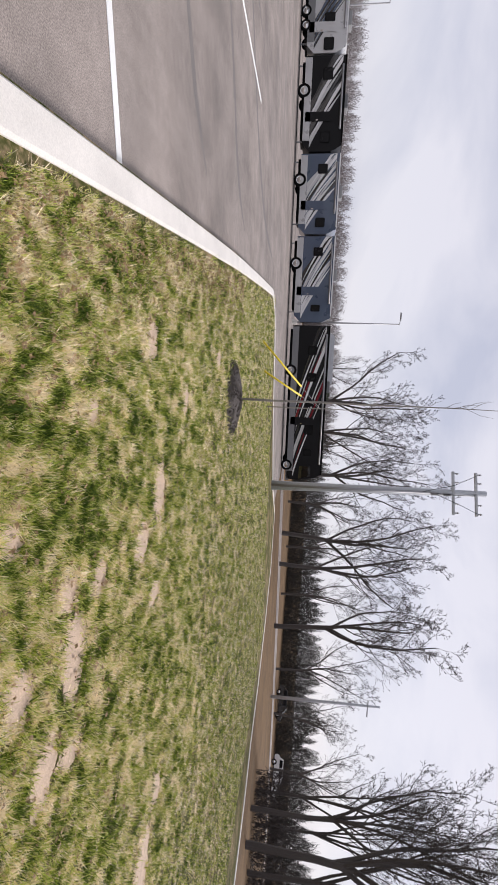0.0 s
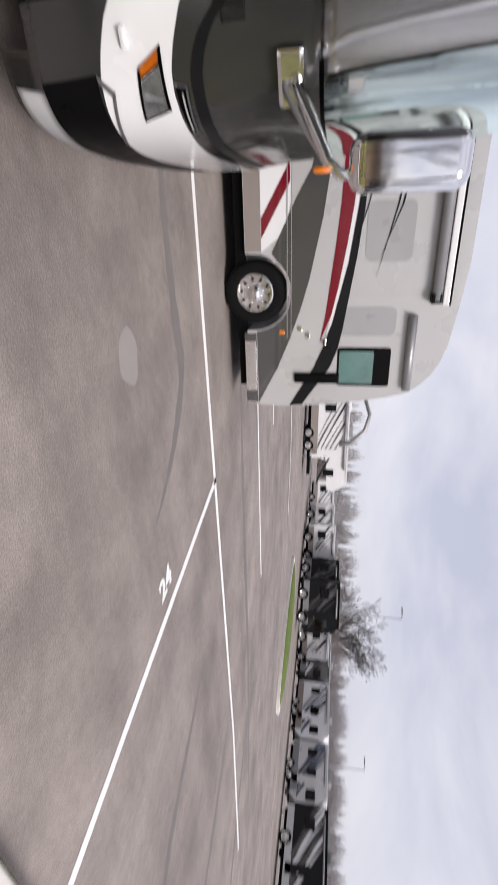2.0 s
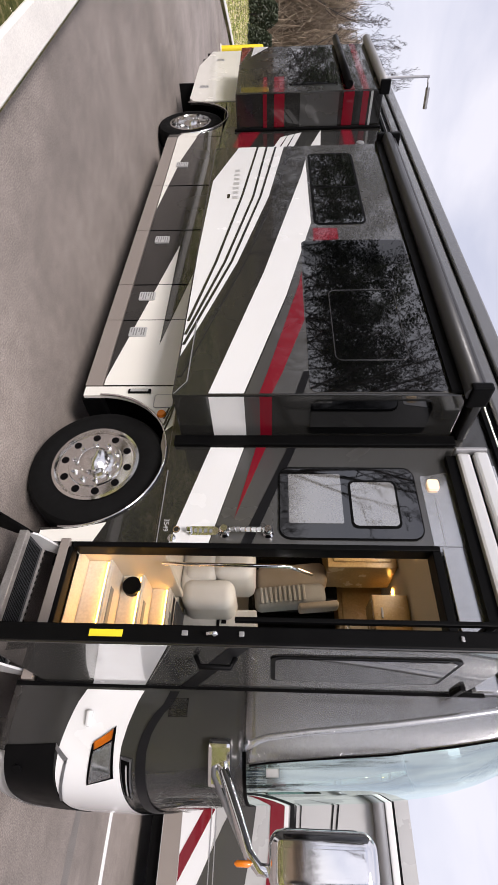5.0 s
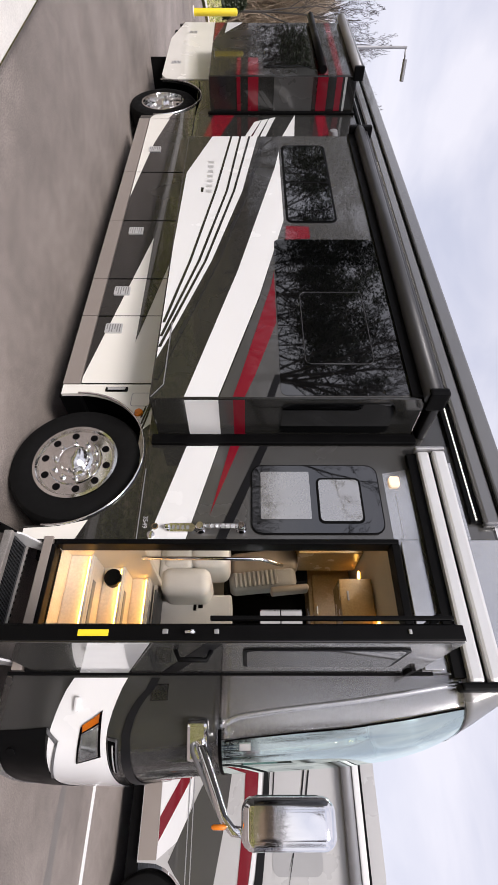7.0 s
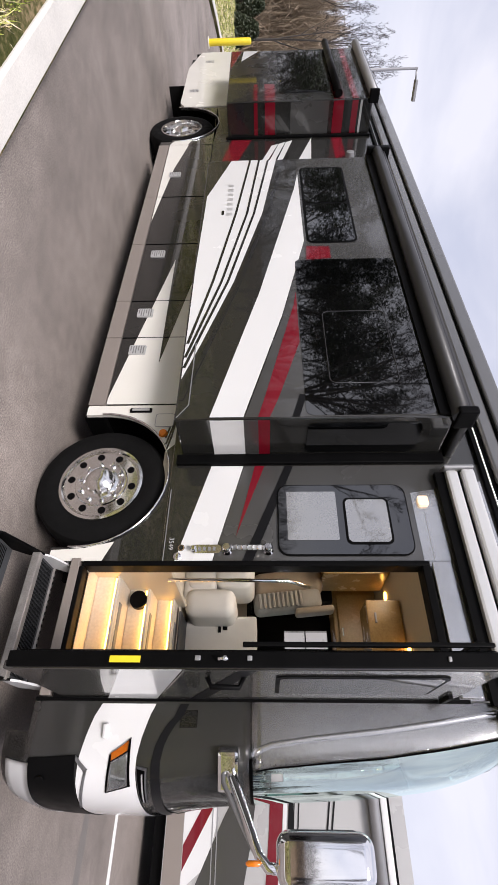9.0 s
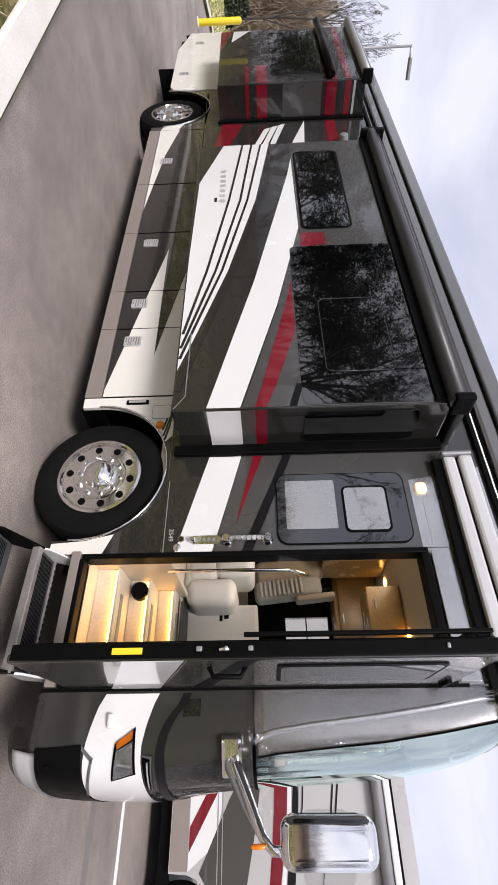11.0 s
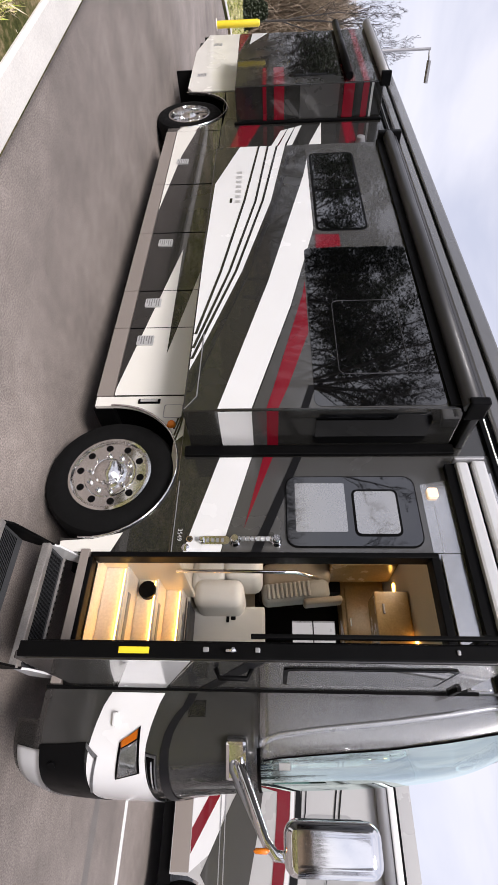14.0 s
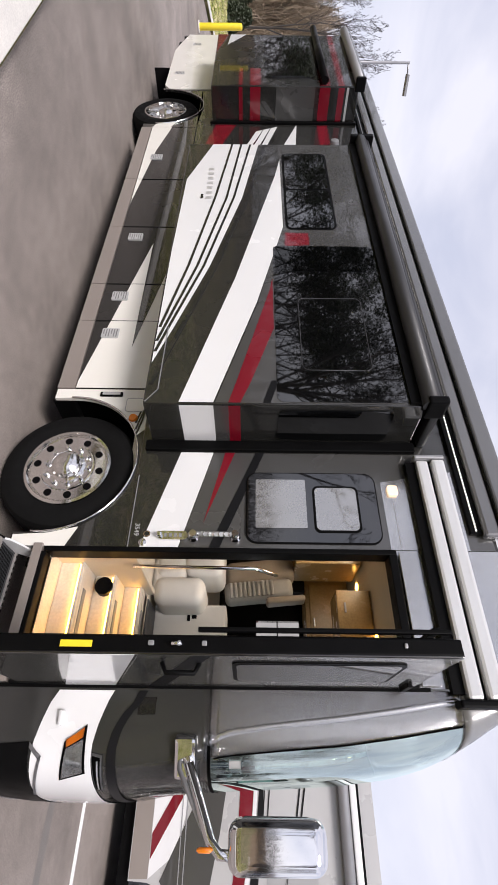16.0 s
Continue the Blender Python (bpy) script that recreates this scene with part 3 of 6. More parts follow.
# rear wheel arch and engine bay
RX, RZ, RR = -6.22, 0.46, 0.61
panel("fender", [(-5.505, 0.27), (-5.505, 1.015), (-6.83, 1.015), (-6.83, 0.47)] + arc(RX, RZ, RR, 180, 0)[1:] + [(RX + RR, 0.27)], 0.0, 0.03, PAINT_DARK, RV)
panel("white_panel", [(-5.51, 0.41), (RX + RR + 0.01, 0.45), (RX + RR * 0.92, 0.72), (-5.51, 0.66)], -0.003, -0.0005, PAINT_CREAM, RV)
panel("engine_door", [(-6.84, 0.50), (-7.0, 0.42), (-8.6, 0.42), (-9.42, 0.60), (-9.42, 1.19), (-6.84, 1.19)], -0.01, 0.03, PAINT_CREAM, RV, "cream white engine bay door")
bm = bmesh.new()
tube(bm, [(x, -0.01, z) for x, z in arc(RX, RZ, RR, 184, -2, 24)], 0.008, 6)
part("arch_trim", bm, CHROME, RV)
panel("red_panel", [(-8.7, 1.2), (-9.41, 1.2), (-9.41, 1.5)], -0.004, -0.0005, PAINT_RED, RV)
panel("white_panel", [(-8.9, 1.35), (-9.41, 1.62), (-9.41, 1.9)], -0.006, -0.0045, PAINT_WHITE, RV)
boxpart("mud_flap", (-8.10, -8.08, 0.1, 0.75, 0.10, 0.5), RUBBER, RV, "black rubber mud flap")
wheel(RV, 0.0, 0.045, 0.49)
wheel(RV, -6.3, 0.075, 0.49, deep=True)

# main slide-out
slide = boxpart("slide_out", (-3.97, -0.19, OUT, 0.0, 1.09, 2.98), PAINT_GREY, RV, bevel=0.012)
F = OUT - 0.0015


def deco(name, poly, material, lift=0.0, label=""):
    return panel(name, poly, F - 0.0022 - lift, F - lift, material, slide, label)


deco("mid_grey_panel", [(-0.20, 1.57), (-1.24, 1.86), (-2.3, 2.08), (-3.96, 2.08), (-3.96, 2.9), (-0.20, 2.9)], PAINT_MID)
curve3 = [(-0.56, 1.105), (-0.92, 1.22), (-1.7, 1.45), (-2.81, 1.70), (-3.955, 1.86)]
deco("white_swoosh", curve3 + [(-3.955, 1.36), (-3.16, 1.13), (-1.88, 1.105), (-0.93, 1.105)], PAINT_WHITE, label="white painted swoosh")
for pts in ([(-0.93, 1.12), (-1.7, 1.27), (-2.82, 1.44), (-3.95, 1.57)], [(-0.78, 1.115), (-1.7, 1.345), (-2.81, 1.55), (-3.95, 1.67)], [(-0.67, 1.115), (-1.0, 1.205), (-1.7, 1.40), (-2.81, 1.62), (-3.95, 1.77)]):
    deco("pin_stripe", ribbon(pts, 0.022), PAINT_BLACK, 0.003)
deco("pin_stripe", ribbon([(-0.36, 1.12), (-0.92, 1.28), (-1.7, 1.5), (-2.81, 1.755), (-3.95, 1.93)], 0.03), PAINT_BLACK, 0.003)
deco("white_band", [(-0.20, 1.33), (-1.54, 1.67), (-3.25, 2.03), (-3.6, 2.085), (-2.3, 2.085), (-1.24, 1.85), (-0.20, 1.56)], PAINT_WHITE, 0.003, "white painted band")
deco("red_band", [(-0.20, 1.66), (-0.39, 1.71), (-1.38, 1.95), (-1.55, 1.975), (-0.93, 1.975), (-0.39, 1.81), (-0.20, 1.74)], PAINT_RED, 0.003, "dark red painted band")
deco("red_band", [(-2.21, 2.10), (-2.20, 2.31), (-2.02, 2.31), (-2.0, 2.09)], PAINT_RED, 0.003)
deco("black_band", ribbon([(-0.20, 1.915), (-0.40, 1.975)], 0.05), FAR_BLACK, 0.003)
deco("lip", ribbon([(-0.20, 1.105), (-0.31, 1.18), (-0.93, 1.185)], 0.008), METAL_GREY, 0.004)
# faint grey emblem, as plain bars
for k in range(7):
    x = -3.40 + 0.095 * k
    deco("emblem_bar", [(x, 1.345), (x + 0.05, 1.345), (x + 0.05, 1.40), (x, 1.40)], PAINT_SILVER, 0.0025)
deco("emblem_bar", [(-2.87, 1.295), (-2.79, 1.295), (-2.79, 1.32), (-2.87, 1.32)], PAINT_BLACK, 0.0025)
win = deco("window", rounded(-2.0, -0.21, 1.985, 2.86, 0.05), TINT_GLASS, 0.004, "large dark tinted window pane")
panel("rear_pane", rounded(-1.985, -1.63, 2.0, 2.845, 0.04), F - 0.0085, F - 0.0064, REAR_GLASS, win, "darker fixed rear pane")
bm = bmesh.new()
ring = rounded(-1.28, -0.50, 2.17, 2.66, 0.05)
tube(bm, [(x, F - 0.0075, z) for x, z in ring + ring[:1]], 0.0035, 6)
part("opening_pane_rim", bm, TOPPER, win)
win = deco("window", rounded(-3.74, -2.26, 2.11, 2.58, 0.07), BLACK_TRIM, 0.004, "dark tinted sliding window")
panel("pane", rounded(-3.72, -2.98, 2.13, 2.56, 0.05), F - 0.009, F - 0.0065, TINT_GLASS, win)
panel("pane", rounded(-2.95, -2.28, 2.13, 2.56, 0.05), F - 0.0105, F - 0.0065, TINT_GLASS, win)
# its front end
X1 = -0.188
for name, z0, z1, m, y0 in (("white_band", 1.33, 1.56, PAINT_WHITE, OUT + 0.015), ("red_band", 1.66, 1.74, PAINT_RED, OUT + 0.015), ("mid_grey_panel", 1.56, 1.66, PAINT_MID, OUT + 0.015)):
    boxpart(name, (X1, X1 + 0.003, y0, -0.03, z0, z1), m, slide)
panel("side_window", rounded(OUT + 0.05, -0.06, 2.0, 2.78, 0.05), X1, X1 + 0.008, TINT_GLASS, slide, "dark glass pane in the end of the slide-out", axis="x")
boxpart("seal", (-0.185, -0.10, -0.035, -0.001, 1.05, 3.0), BLACK_TRIM, slide, "black rubber seal", bevel=0.01)
boxpart("seal", (-4.02, -3.972, -0.035, -0.001, 1.05, 3.0), BLACK_TRIM, slide, bevel=0.01)
# topper awning over the slide-out
bm = bmesh.new()
tube(bm, [(-3.98, OUT - 0.05, 2.99), (-0.15, OUT - 0.05, 2.99)], 0.06, 14)
topper = part("topper_roller", bm, TOPPER, slide, "grey rolled slide topper awning")
boxpart("topper_cover", (-4.0, -0.16, OUT - 0.06, -0.0, 3.02, 3.08), TOPPER, topper, bevel=0.02)
boxpart("topper_bracket", (-0.19, -0.13, OUT - 0.115, OUT + 0.06, 2.955, 3.085), BLACK_TRIM, topper, bevel=0.015)
boxpart("topper_bracket", (-4.03, -3.96, OUT - 0.10, -0.02, 2.88, 3.13), BLACK_TRIM, topper, bevel=0.015)
boxpart("valance", (-3.97, -0.2, OUT - 0.03, OUT - 0.004, 2.865, 2.95), BLACK_TRIM, topper)

# rear slide-out
rslide = boxpart("slide_out", (-7.76, -5.68, OUT, 0.0, 1.23, 3.20), PAINT_DARK, RV, bevel=0.012)
for z0, z1, m in ((1.60, 1.65, PAINT_RED), (1.75, 1.89, PAINT_RED), (2.68, 2.82, PAINT_RED), (2.93, 3.01, PAINT_RED), (1.36, 1.46, PAINT_BLACK), (2.1, 2.62, PAINT_MID), (3.04, 3.07, PAINT_SILVER)):
    boxpart("band", (-5.679, -5.676, OUT + 0.015, -0.03, z0, z1), m, rslide)
    if m is PAINT_RED:
        boxpart("red_band", (-7.74, -5.70, OUT - 0.003, OUT - 0.0005, z0, z1) if z0 > 2.9 else (-6.3, -5.70, OUT - 0.003, OUT - 0.0005, z0, z1), m, rslide)
panel("red_band", [(-6.95, 1.245), (-7.75, 1.40), (-7.75, 1.245)], OUT - 0.004, OUT - 0.0005, PAINT_RED, rslide)
panel("white_stripe", [(-7.30, 1.40), (-7.75, 1.66), (-7.75, 1.43)], OUT - 0.004, OUT - 0.0005, PAINT_WHITE, rslide)
w2 = panel("window", rounded(-7.6, -5.95, 1.95, 2.62, 0.06), OUT - 0.012, OUT - 0.004, TINT_GLASS, rslide, "dark tinted bedroom window")
panel("pane", rounded(-6.75, -5.98, 1.98, 2.5, 0.05), OUT - 0.018, OUT - 0.013, TINT_GLASS, w2)
bm = bmesh.new()
tube(bm, [(-7.85, OUT - 0.06, 2.72), (-5.70, OUT - 0.06, 2.74)], 0.05, 12)
aw = part("awning_roller", bm, BLACK_TRIM, rslide, "black rolled window awning")
bm = bmesh.new()
tube(bm, [(-7.8, OUT - 0.05, 3.2), (-5.66, OUT - 0.05, 3.2)], 0.06, 12)
part("topper_roller", bm, METAL_GREY, rslide)
boxpart("topper_bracket", (-5.69, -5.63, OUT - 0.115, OUT + 0.05, 3.14, 3.27), BLACK_TRIM, rslide, bevel=0.015)
boxpart("seal", (-5.675, -5.62, -0.03, -0.001, 1.2, 3.22), BLACK_TRIM, rslide, bevel=0.01)
# body between the slide-outs
for k in range(3):
    panel("white_stripe", [(-4.93, 1.70 + 0.10 * k), (-4.93, 1.77 + 0.10 * k), (-5.45 - 0.05 * k, 1.93 + 0.10 * k), (-5.40 - 0.05 * k, 1.84 + 0.10 * k)], -0.004, -0.0005, PAINT_WHITE, RV)
panel("white_stripe", [(-4.76, 2.13), (-5.62, 2.40), (-4.98, 2.36), (-4.78, 2.30)], -0.004, -0.0005, PAINT_WHITE, RV)
panel("red_band", [(-4.05, 2.68), (-5.6, 2.68), (-5.6, 2.82), (-4.05, 2.82)], -0.004, -0.0005, PAINT_RED, RV)
bm = bmesh.new()
lathe(bm, [(0.02, -0.10), (0.05, -0.09), (0.06, -0.04), (0.06, 0.0)], (-4.95, 0.0, 2.86), n=18)
part("porch_light", bm, METAL_GREY, RV)

# red reflection on the wall between the slide-outs, painted as a flat band
panel("red_band", [(-2.9, 1.03), (-4.0, 1.12), (-5.60, 1.56), (-5.60, 1.28), (-4.2, 1.03)], -0.004, -0.0005, PAINT_RED, RV)

# body forward of the slide-out
panel("white_band", [(-0.095, 1.31), (-0.095, 1.545), (0.635, 1.355), (0.635, 1.11)], -0.004, -0.0005, PAINT_WHITE, RV)
panel("mid_grey_panel", [(-0.095, 1.55), (0.635, 1.36), (0.635, 3.38), (-0.095, 3.38)], -0.0025, -0.0005, PAINT_MID, RV)
panel("red_band", [(-0.095, 1.63), (-0.095, 1.70), (0.466, 1.505)], -0.006, -0.003, PAINT_RED, RV)
panel("black_band", [(-0.095, 1.85), (-0.095, 1.91), (0.635, 1.62), (0.635, 1.55)], -0.006, -0.003, FAR_BLACK, RV)
boxpart("seam", (0.10, 0.635, -0.004, -0.001, 1.03, 1.036), METAL_GREY, RV)
win = panel("window", rounded(0.075, 0.605, 1.785, 2.675, 0.075), -0.014, -0.001, BLACK_TRIM, RV, "black framed window with light blinds")
panel("pane", rounded(0.083, 0.597, 1.793, 2.667, 0.07), -0.018, -0.0145, TINT_GLASS, win)
panel("blind", rounded(0.135, 0.50, 1.85, 2.19, 0.01), -0.0215, -0.0185, SHADE, win, "pale blind behind the pane")
panel("vent_pane_frame", rounded(0.185, 0.53, 2.235, 2.545, 0.04), -0.0225, -0.0185, BLACK_TRIM, win)
panel("vent_pane", rounded(0.20, 0.515, 2.25, 2.53, 0.03), -0.0255, -0.023, SHADE, win)
lamp = panel("door_light", rounded(0.175, 0.25, 2.75, 2.82, 0.015), -0.028, -0.001, LAMP_WARM, RV, "lit square porch light")
for y0, y1, m in ((2.78, 2.785, METAL_GREY), (2.90, 2.905, METAL_GREY)):
    boxpart("rib", (0.30, 0.63, -0.006, -0.0026, y0, y1), m, RV)

panel("silver_panel", [(0.14, 2.715), (0.637, 2.715), (0.637, 3.22), (0.05, 3.22)], -0.005, -0.003, PAINT_LIGHT, RV, "light grey upper panel")
# door awning, patio awning and its light strip
# the shadow below the awning case is added as a black box
boxpart("awning_dark_strip", (0.0, 1.46, -0.05, -0.006, 2.90, 2.965), BLACK_TRIM, RV, "black strip standing for the shade under the door awning")
da = boxpart("door_awning", (0.0, 1.49, -0.085, -0.006, 2.965, 3.05), DOOR_GREY, RV, "grey rolled door awning in its case", bevel=0.02)
boxpart("awning_case", (0.0, 1.49, -0.10, -0.006, 3.068, 3.16), DOOR_GREY, da, bevel=0.02)
boxpart("awning_gap", (0.0, 1.49, -0.06, -0.007, 3.051, 3.067), BLACK_TRIM, da)
boxpart("awning_end", (-0.03, 0.0, -0.11, -0.006, 2.95, 3.16), METAL_GREY, da, bevel=0.012)
boxpart("awning_end", (1.491, 1.53, -0.11, -0.006, 2.91, 3.16), BLACK_TRIM, da, bevel=0.012)
pa = boxpart("patio_awning", (-9.3, 0.56, -0.07, -0.001, 3.312, 3.41), AWNING_GREY, RV, "long grey and black patio awning case", bevel=0.02)
boxpart("awning_gap", (-9.3, 0.55, -0.05, -0.001, 3.411, 3.428), BLACK_TRIM, pa)
boxpart("awning_case", (-9.3, 0.56, -0.09, -0.001, 3.429, 3.55), AWNING_GREY, pa, bevel=0.015)
boxpart("strip_channel", (-9.0, 0.53, -0.035, -0.001, 3.24, 3.31), BLACK_TRIM, RV)
strip = boxpart("light_strip", (-9.0, 0.52, -0.04, -0.036, 3.268, 3.278), METAL_GREY, RV)
bead = mesh_of("led_bead", (lambda b: (box(b, -0.004, 0.004, -0.003, 0.0, -0.004, 0.004), b)[1])(bmesh.new()), LED_WHITE)
for k in range(220):
    ob = new("led_bead", bead)
    ob.parent = strip
    ob.location = (0.51 - 0.022 * k, -0.041, 3.273)

# grab handle and lock beside the door
bm = bmesh.new()
tube(bm, [(0.565, -0.055, 1.47), (0.565, -0.055, 1.70)], 0.016, 12)
gh = part("grab_handle", bm, ACRYLIC, RV, "clear twisted grab handle")
for k in range(7):
    bm = bmesh.new()
    lathe(bm, [(0.017, -0.005), (0.021, 0.0), (0.017, 0.005)], (0.565, -0.055, 1.485 + 0.033 * k), "z", 14)
    part("twist", bm, ALU, gh)
for z in (1.45, 1.72):
    bm = bmesh.new()
    lathe(bm, [(0.022, -0.075), (0.03, -0.06), (0.03, -0.035), (0.02, -0.02), (0.034, -0.004), (0.034, 0.0)], (0.565, 0, z), n=18)
    part("handle_bracket", bm, CHROME, gh, "chrome handle bracket")
panel("lock_plate", rounded(0.533, 0.592, 1.225, 1.415, 0.028), -0.026, -0.005, CHROME, RV, "chrome lock plate with a keypad")
boxpart("latch_lever", (0.548, 0.578, -0.055, -0.027, 1.215, 1.25), CHROME, RV, bevel=0.008)
for k in range(4):
    boxpart("key_row", (0.55, 0.575, -0.030, -0.0265, 1.262 + 0.032 * k, 1.28 + 0.032 * k), GREY_PLASTIC, RV)
bm = bmesh.new()
lathe(bm, [(0.02, -0.012), (0.026, -0.008), (0.026, 0.0)], (0.605, -0.001, 1.125), n=18)
part("lock", bm, ALU, RV)
bm = bmesh.new()
lathe(bm, [(0.008, -0.004), (0.022, -0.004), (0.025, -0.002), (0.025, 0.0)], (0.545, -0.001, 1.145), n=24)
seal = part("round_seal", bm, PAINT_BLACK, RV, "small round dark seal with a pale ring")
bm = bmesh.new()
lathe(bm, [(0.017, -0.006), (0.020, -0.006), (0.020, -0.0045)], (0.545, -0.001, 1.145), n=24, caps=False)
part("ring", bm, WOOD, seal)
tx = bpy.data.curves.new("writing", "FONT")
tx.body, tx.size, tx.extrude = "3549", 0.045, 0.0008
tx.materials.append(PAINT_SILVER)
ob = new("writing", tx)
ob.parent = RV
ob.matrix_local = pose(0.47, -0.003, 1.062, 90, 0, 0)

# entry opening: frame, steps
for dims in ((0.64, 0.675, -0.02, 0.10, 0.52, 2.74), (0.675, 1.40, -0.02, 0.10, 2.69, 2.74), (1.40, 1.43, -0.02, 0.10, 0.52, 2.74), (0.675, 1.40, -0.02, 0.10, 0.50, 0.53)):
    boxpart("door_frame", dims, BLACK_TRIM, RV, bevel=0.006)
boxpart("header_trim", (0.66, 1.42, -0.03, -0.021, 2.75, 2.86), PAINT_LIGHT, RV, bevel=0.004)
boxpart("sill_step", (0.62, 1.42, -0.02, 0.06, 0.44, 0.50), PAINT_TAUPE, RV, bevel=0.006)
for k, (y0, y1, z) in enumerate(((-0.50, -0.24, 0.155), (-0.16, 0.06, 0.30))):
    st = boxpart("step", (0.66, 1.36, y0, y1, z - 0.03, z), GRIP, RV, "dark ribbed entry step", bevel=0.004)
    boxpart("nosing", (0.65, 1.37, y0 - 0.024, y0 + 0.022, z - 0.045, z + 0.006), NOSING, st, "worn metal nosing", bevel=0.005)
    if k:
        boxpart("back_edge", (0.66, 1.36, y1 + 0.001, y1 + 0.022, z - 0.035, z + 0.012), NOSING, st, "worn metal edge", bevel=0.004)
    for j in range(18 if k else 0):
        boxpart("punched_slot", (0.675 + 0.038 * j, 0.692 + 0.038 * j, y1 + 0.005, y1 + 0.018, z + 0.0125, z + 0.0135), BLACK_TRIM, st)
    for x in (0.645, 1.365):
        panel("side_bracket", [(y0, z - 0.03), (y0 + 0.05, z + 0.04), (y1 + 0.10, z + 0.16), (y1 + 0.10, z + 0.06), (y1, z - 0.03)], x - 0.006, x + 0.006, PAINT_WHITE if k else BLACK_TRIM, st, axis="x")
    for j in range(10):
        boxpart("rib", (0.68, 1.34, y0 + 0.03 + 0.017 * j, y0 + 0.036 + 0.017 * j, z, z + 0.003), BLACK_TRIM, st)

# the open door, hinged at its front edge
door = boxpart("door", (1.395, 1.43, -0.78, -0.01, 0.58, 2.70), PAINT_GREY, RV, "open grey entry door with a white stripe", bevel=0.008)
boxpart("door_liner", (1.345, 1.394, -0.76, -0.03, 0.62, 2.68), BLACK_TRIM, door, bevel=0.01)
boxpart("edge_trim", (1.36, 1.425, -0.80, -0.781, 0.60, 2.69), BLACK_TRIM, door, bevel=0.006)
panel("white_stripe", [(-0.778, 1.08), (-0.778, 1.345), (-0.02, 1.10), (-0.02, 0.83)], 1.4305, 1.433, PAINT_WHITE, door, axis="x")
panel("mid_grey_panel", [(-0.778, 1.36), (-0.778, 2.68), (-0.02, 2.68), (-0.02, 1.11)], 1.4305, 1.4325, PAINT_MID, door, axis="x")
panel("black_band", [(-0.778, 1.58), (-0.778, 1.66), (-0.02, 1.36), (-0.02, 1.28)], 1.433, 1.435, FAR_BLACK, door, axis="x")
dw = panel("window", rounded(-0.68, -0.24, 1.74, 2.50, 0.05), 1.433, 1.439, BLACK_TRIM, door, axis="x")
panel("pane", rounded(-0.66, -0.26, 1.76, 2.48, 0.04), 1.4395, 1.442, TINT_GLASS, dw, axis="x")
bm = bmesh.new()
tube(bm, [(1.435, -0.66, 1.44), (1.475, -0.655, 1.46), (1.475, -0.645, 1.58), (1.435, -0.64, 1.60)], 0.012, 8)
part("door_handle", bm, BLACK_TRIM, door, "black pull handle")
boxpart("sticker", (1.382, 1.408, -0.805, -0.8005, 1.04, 1.17), STICKER, door, "bright yellow reflective sticker")
for z, s in ((1.40, 0.035), (1.52, 0.02), (1.62, 0.03), (2.45, 0.02)):
    boxpart("latch", (1.38, 1.40, -0.81, -0.8005, z, z + s * 0.7), METAL_GREY, door, bevel=0.004)
bm = bmesh.new()
tube(bm, [(1.40, -0.806, 1.50), (1.40, -0.845, 1.505), (1.40, -0.85, 1.535), (1.40, -0.825, 1.545)], 0.006, 8)
part("door_hook", bm, CHROME, door, "small chrome hook on the door edge")
boxpart("hold_open_arm", (1.432, 1.452, -0.20, -0.03, 2.62, 2.645), BLACK_TRIM, door, bevel=0.004)
boxpart("screen_frame", (1.322, 1.340, -0.800, -0.770, 1.60, 2.66), BLACK_TRIM, door, "black screen door frame folded on the door", bevel=0.004)
boxpart("screen_bar", (1.300, 1.318, -0.74, -0.05, 2.60, 2.64), BLACK_TRIM, door, bevel=0.004)
boxpart("hinge_seam", (1.425, 1.445, -0.004, 0.03, 0.42, 2.80), BLACK_TRIM, RV)
boxpart("screen_track", (1.30, 1.33, -0.03, 0.02, 0.55, 2.70), BLACK_TRIM, RV, bevel=0.005)


# ---- front cap ----
def smooth_lookup(table, z):
    for (z0, a), (z1, b) in zip(table, table[1:]):
        if z <= z1:
            t = max(0.0, (z - z0) / (z1 - z0))
            return a + (b - a) * t
    return table[-1][1]


NOSE = [(0.30, 1.89), (0.42, 1.935), (0.55, 1.95), (0.75, 1.96), (1.0, 1.965), (1.15, 1.95), (1.40, 1.92), (1.62, 1.905), (2.0, 1.89), (2.4, 1.865), (2.65, 1.835), (2.8, 1.80), (2.92, 1.755), (3.05, 1.69), (3.2, 1.60), (3.35, 1.50)]
SQ = 2.0 / 4.6


def cap(theta, z, off=0.0):
    """A point of the front cap: theta runs from 0 at the near side over 90 at the nose to 180 at the far side."""
    def at(th):
        s, c = math.sin(radians(th)), math.cos(radians(th))
        xf = smooth_lookup(NOSE, z)
        return Vector((1.44 + (xf - 1.44) * abs(s) ** SQ, W / 2 - math.copysign(abs(c) ** SQ, c) * W / 2, z))
    p = at(theta)
    if off:
        d = at(min(theta + 0.5, 179.9)) - at(max(theta - 0.5, 0.1))
        nrm = Vector((d.y, -d.x, 0)).normalized()
        p = p + nrm * off
    return p


def theta_at(x, z):
    """The near-side angle at which the cap reaches x at height z."""
    lo, hi = 0.0, 90.0
    for _ in range(30):
        mid = (lo + hi) / 2
        lo, hi = (mid, hi) if cap(mid, z).x < x else (lo, mid)
    return lo


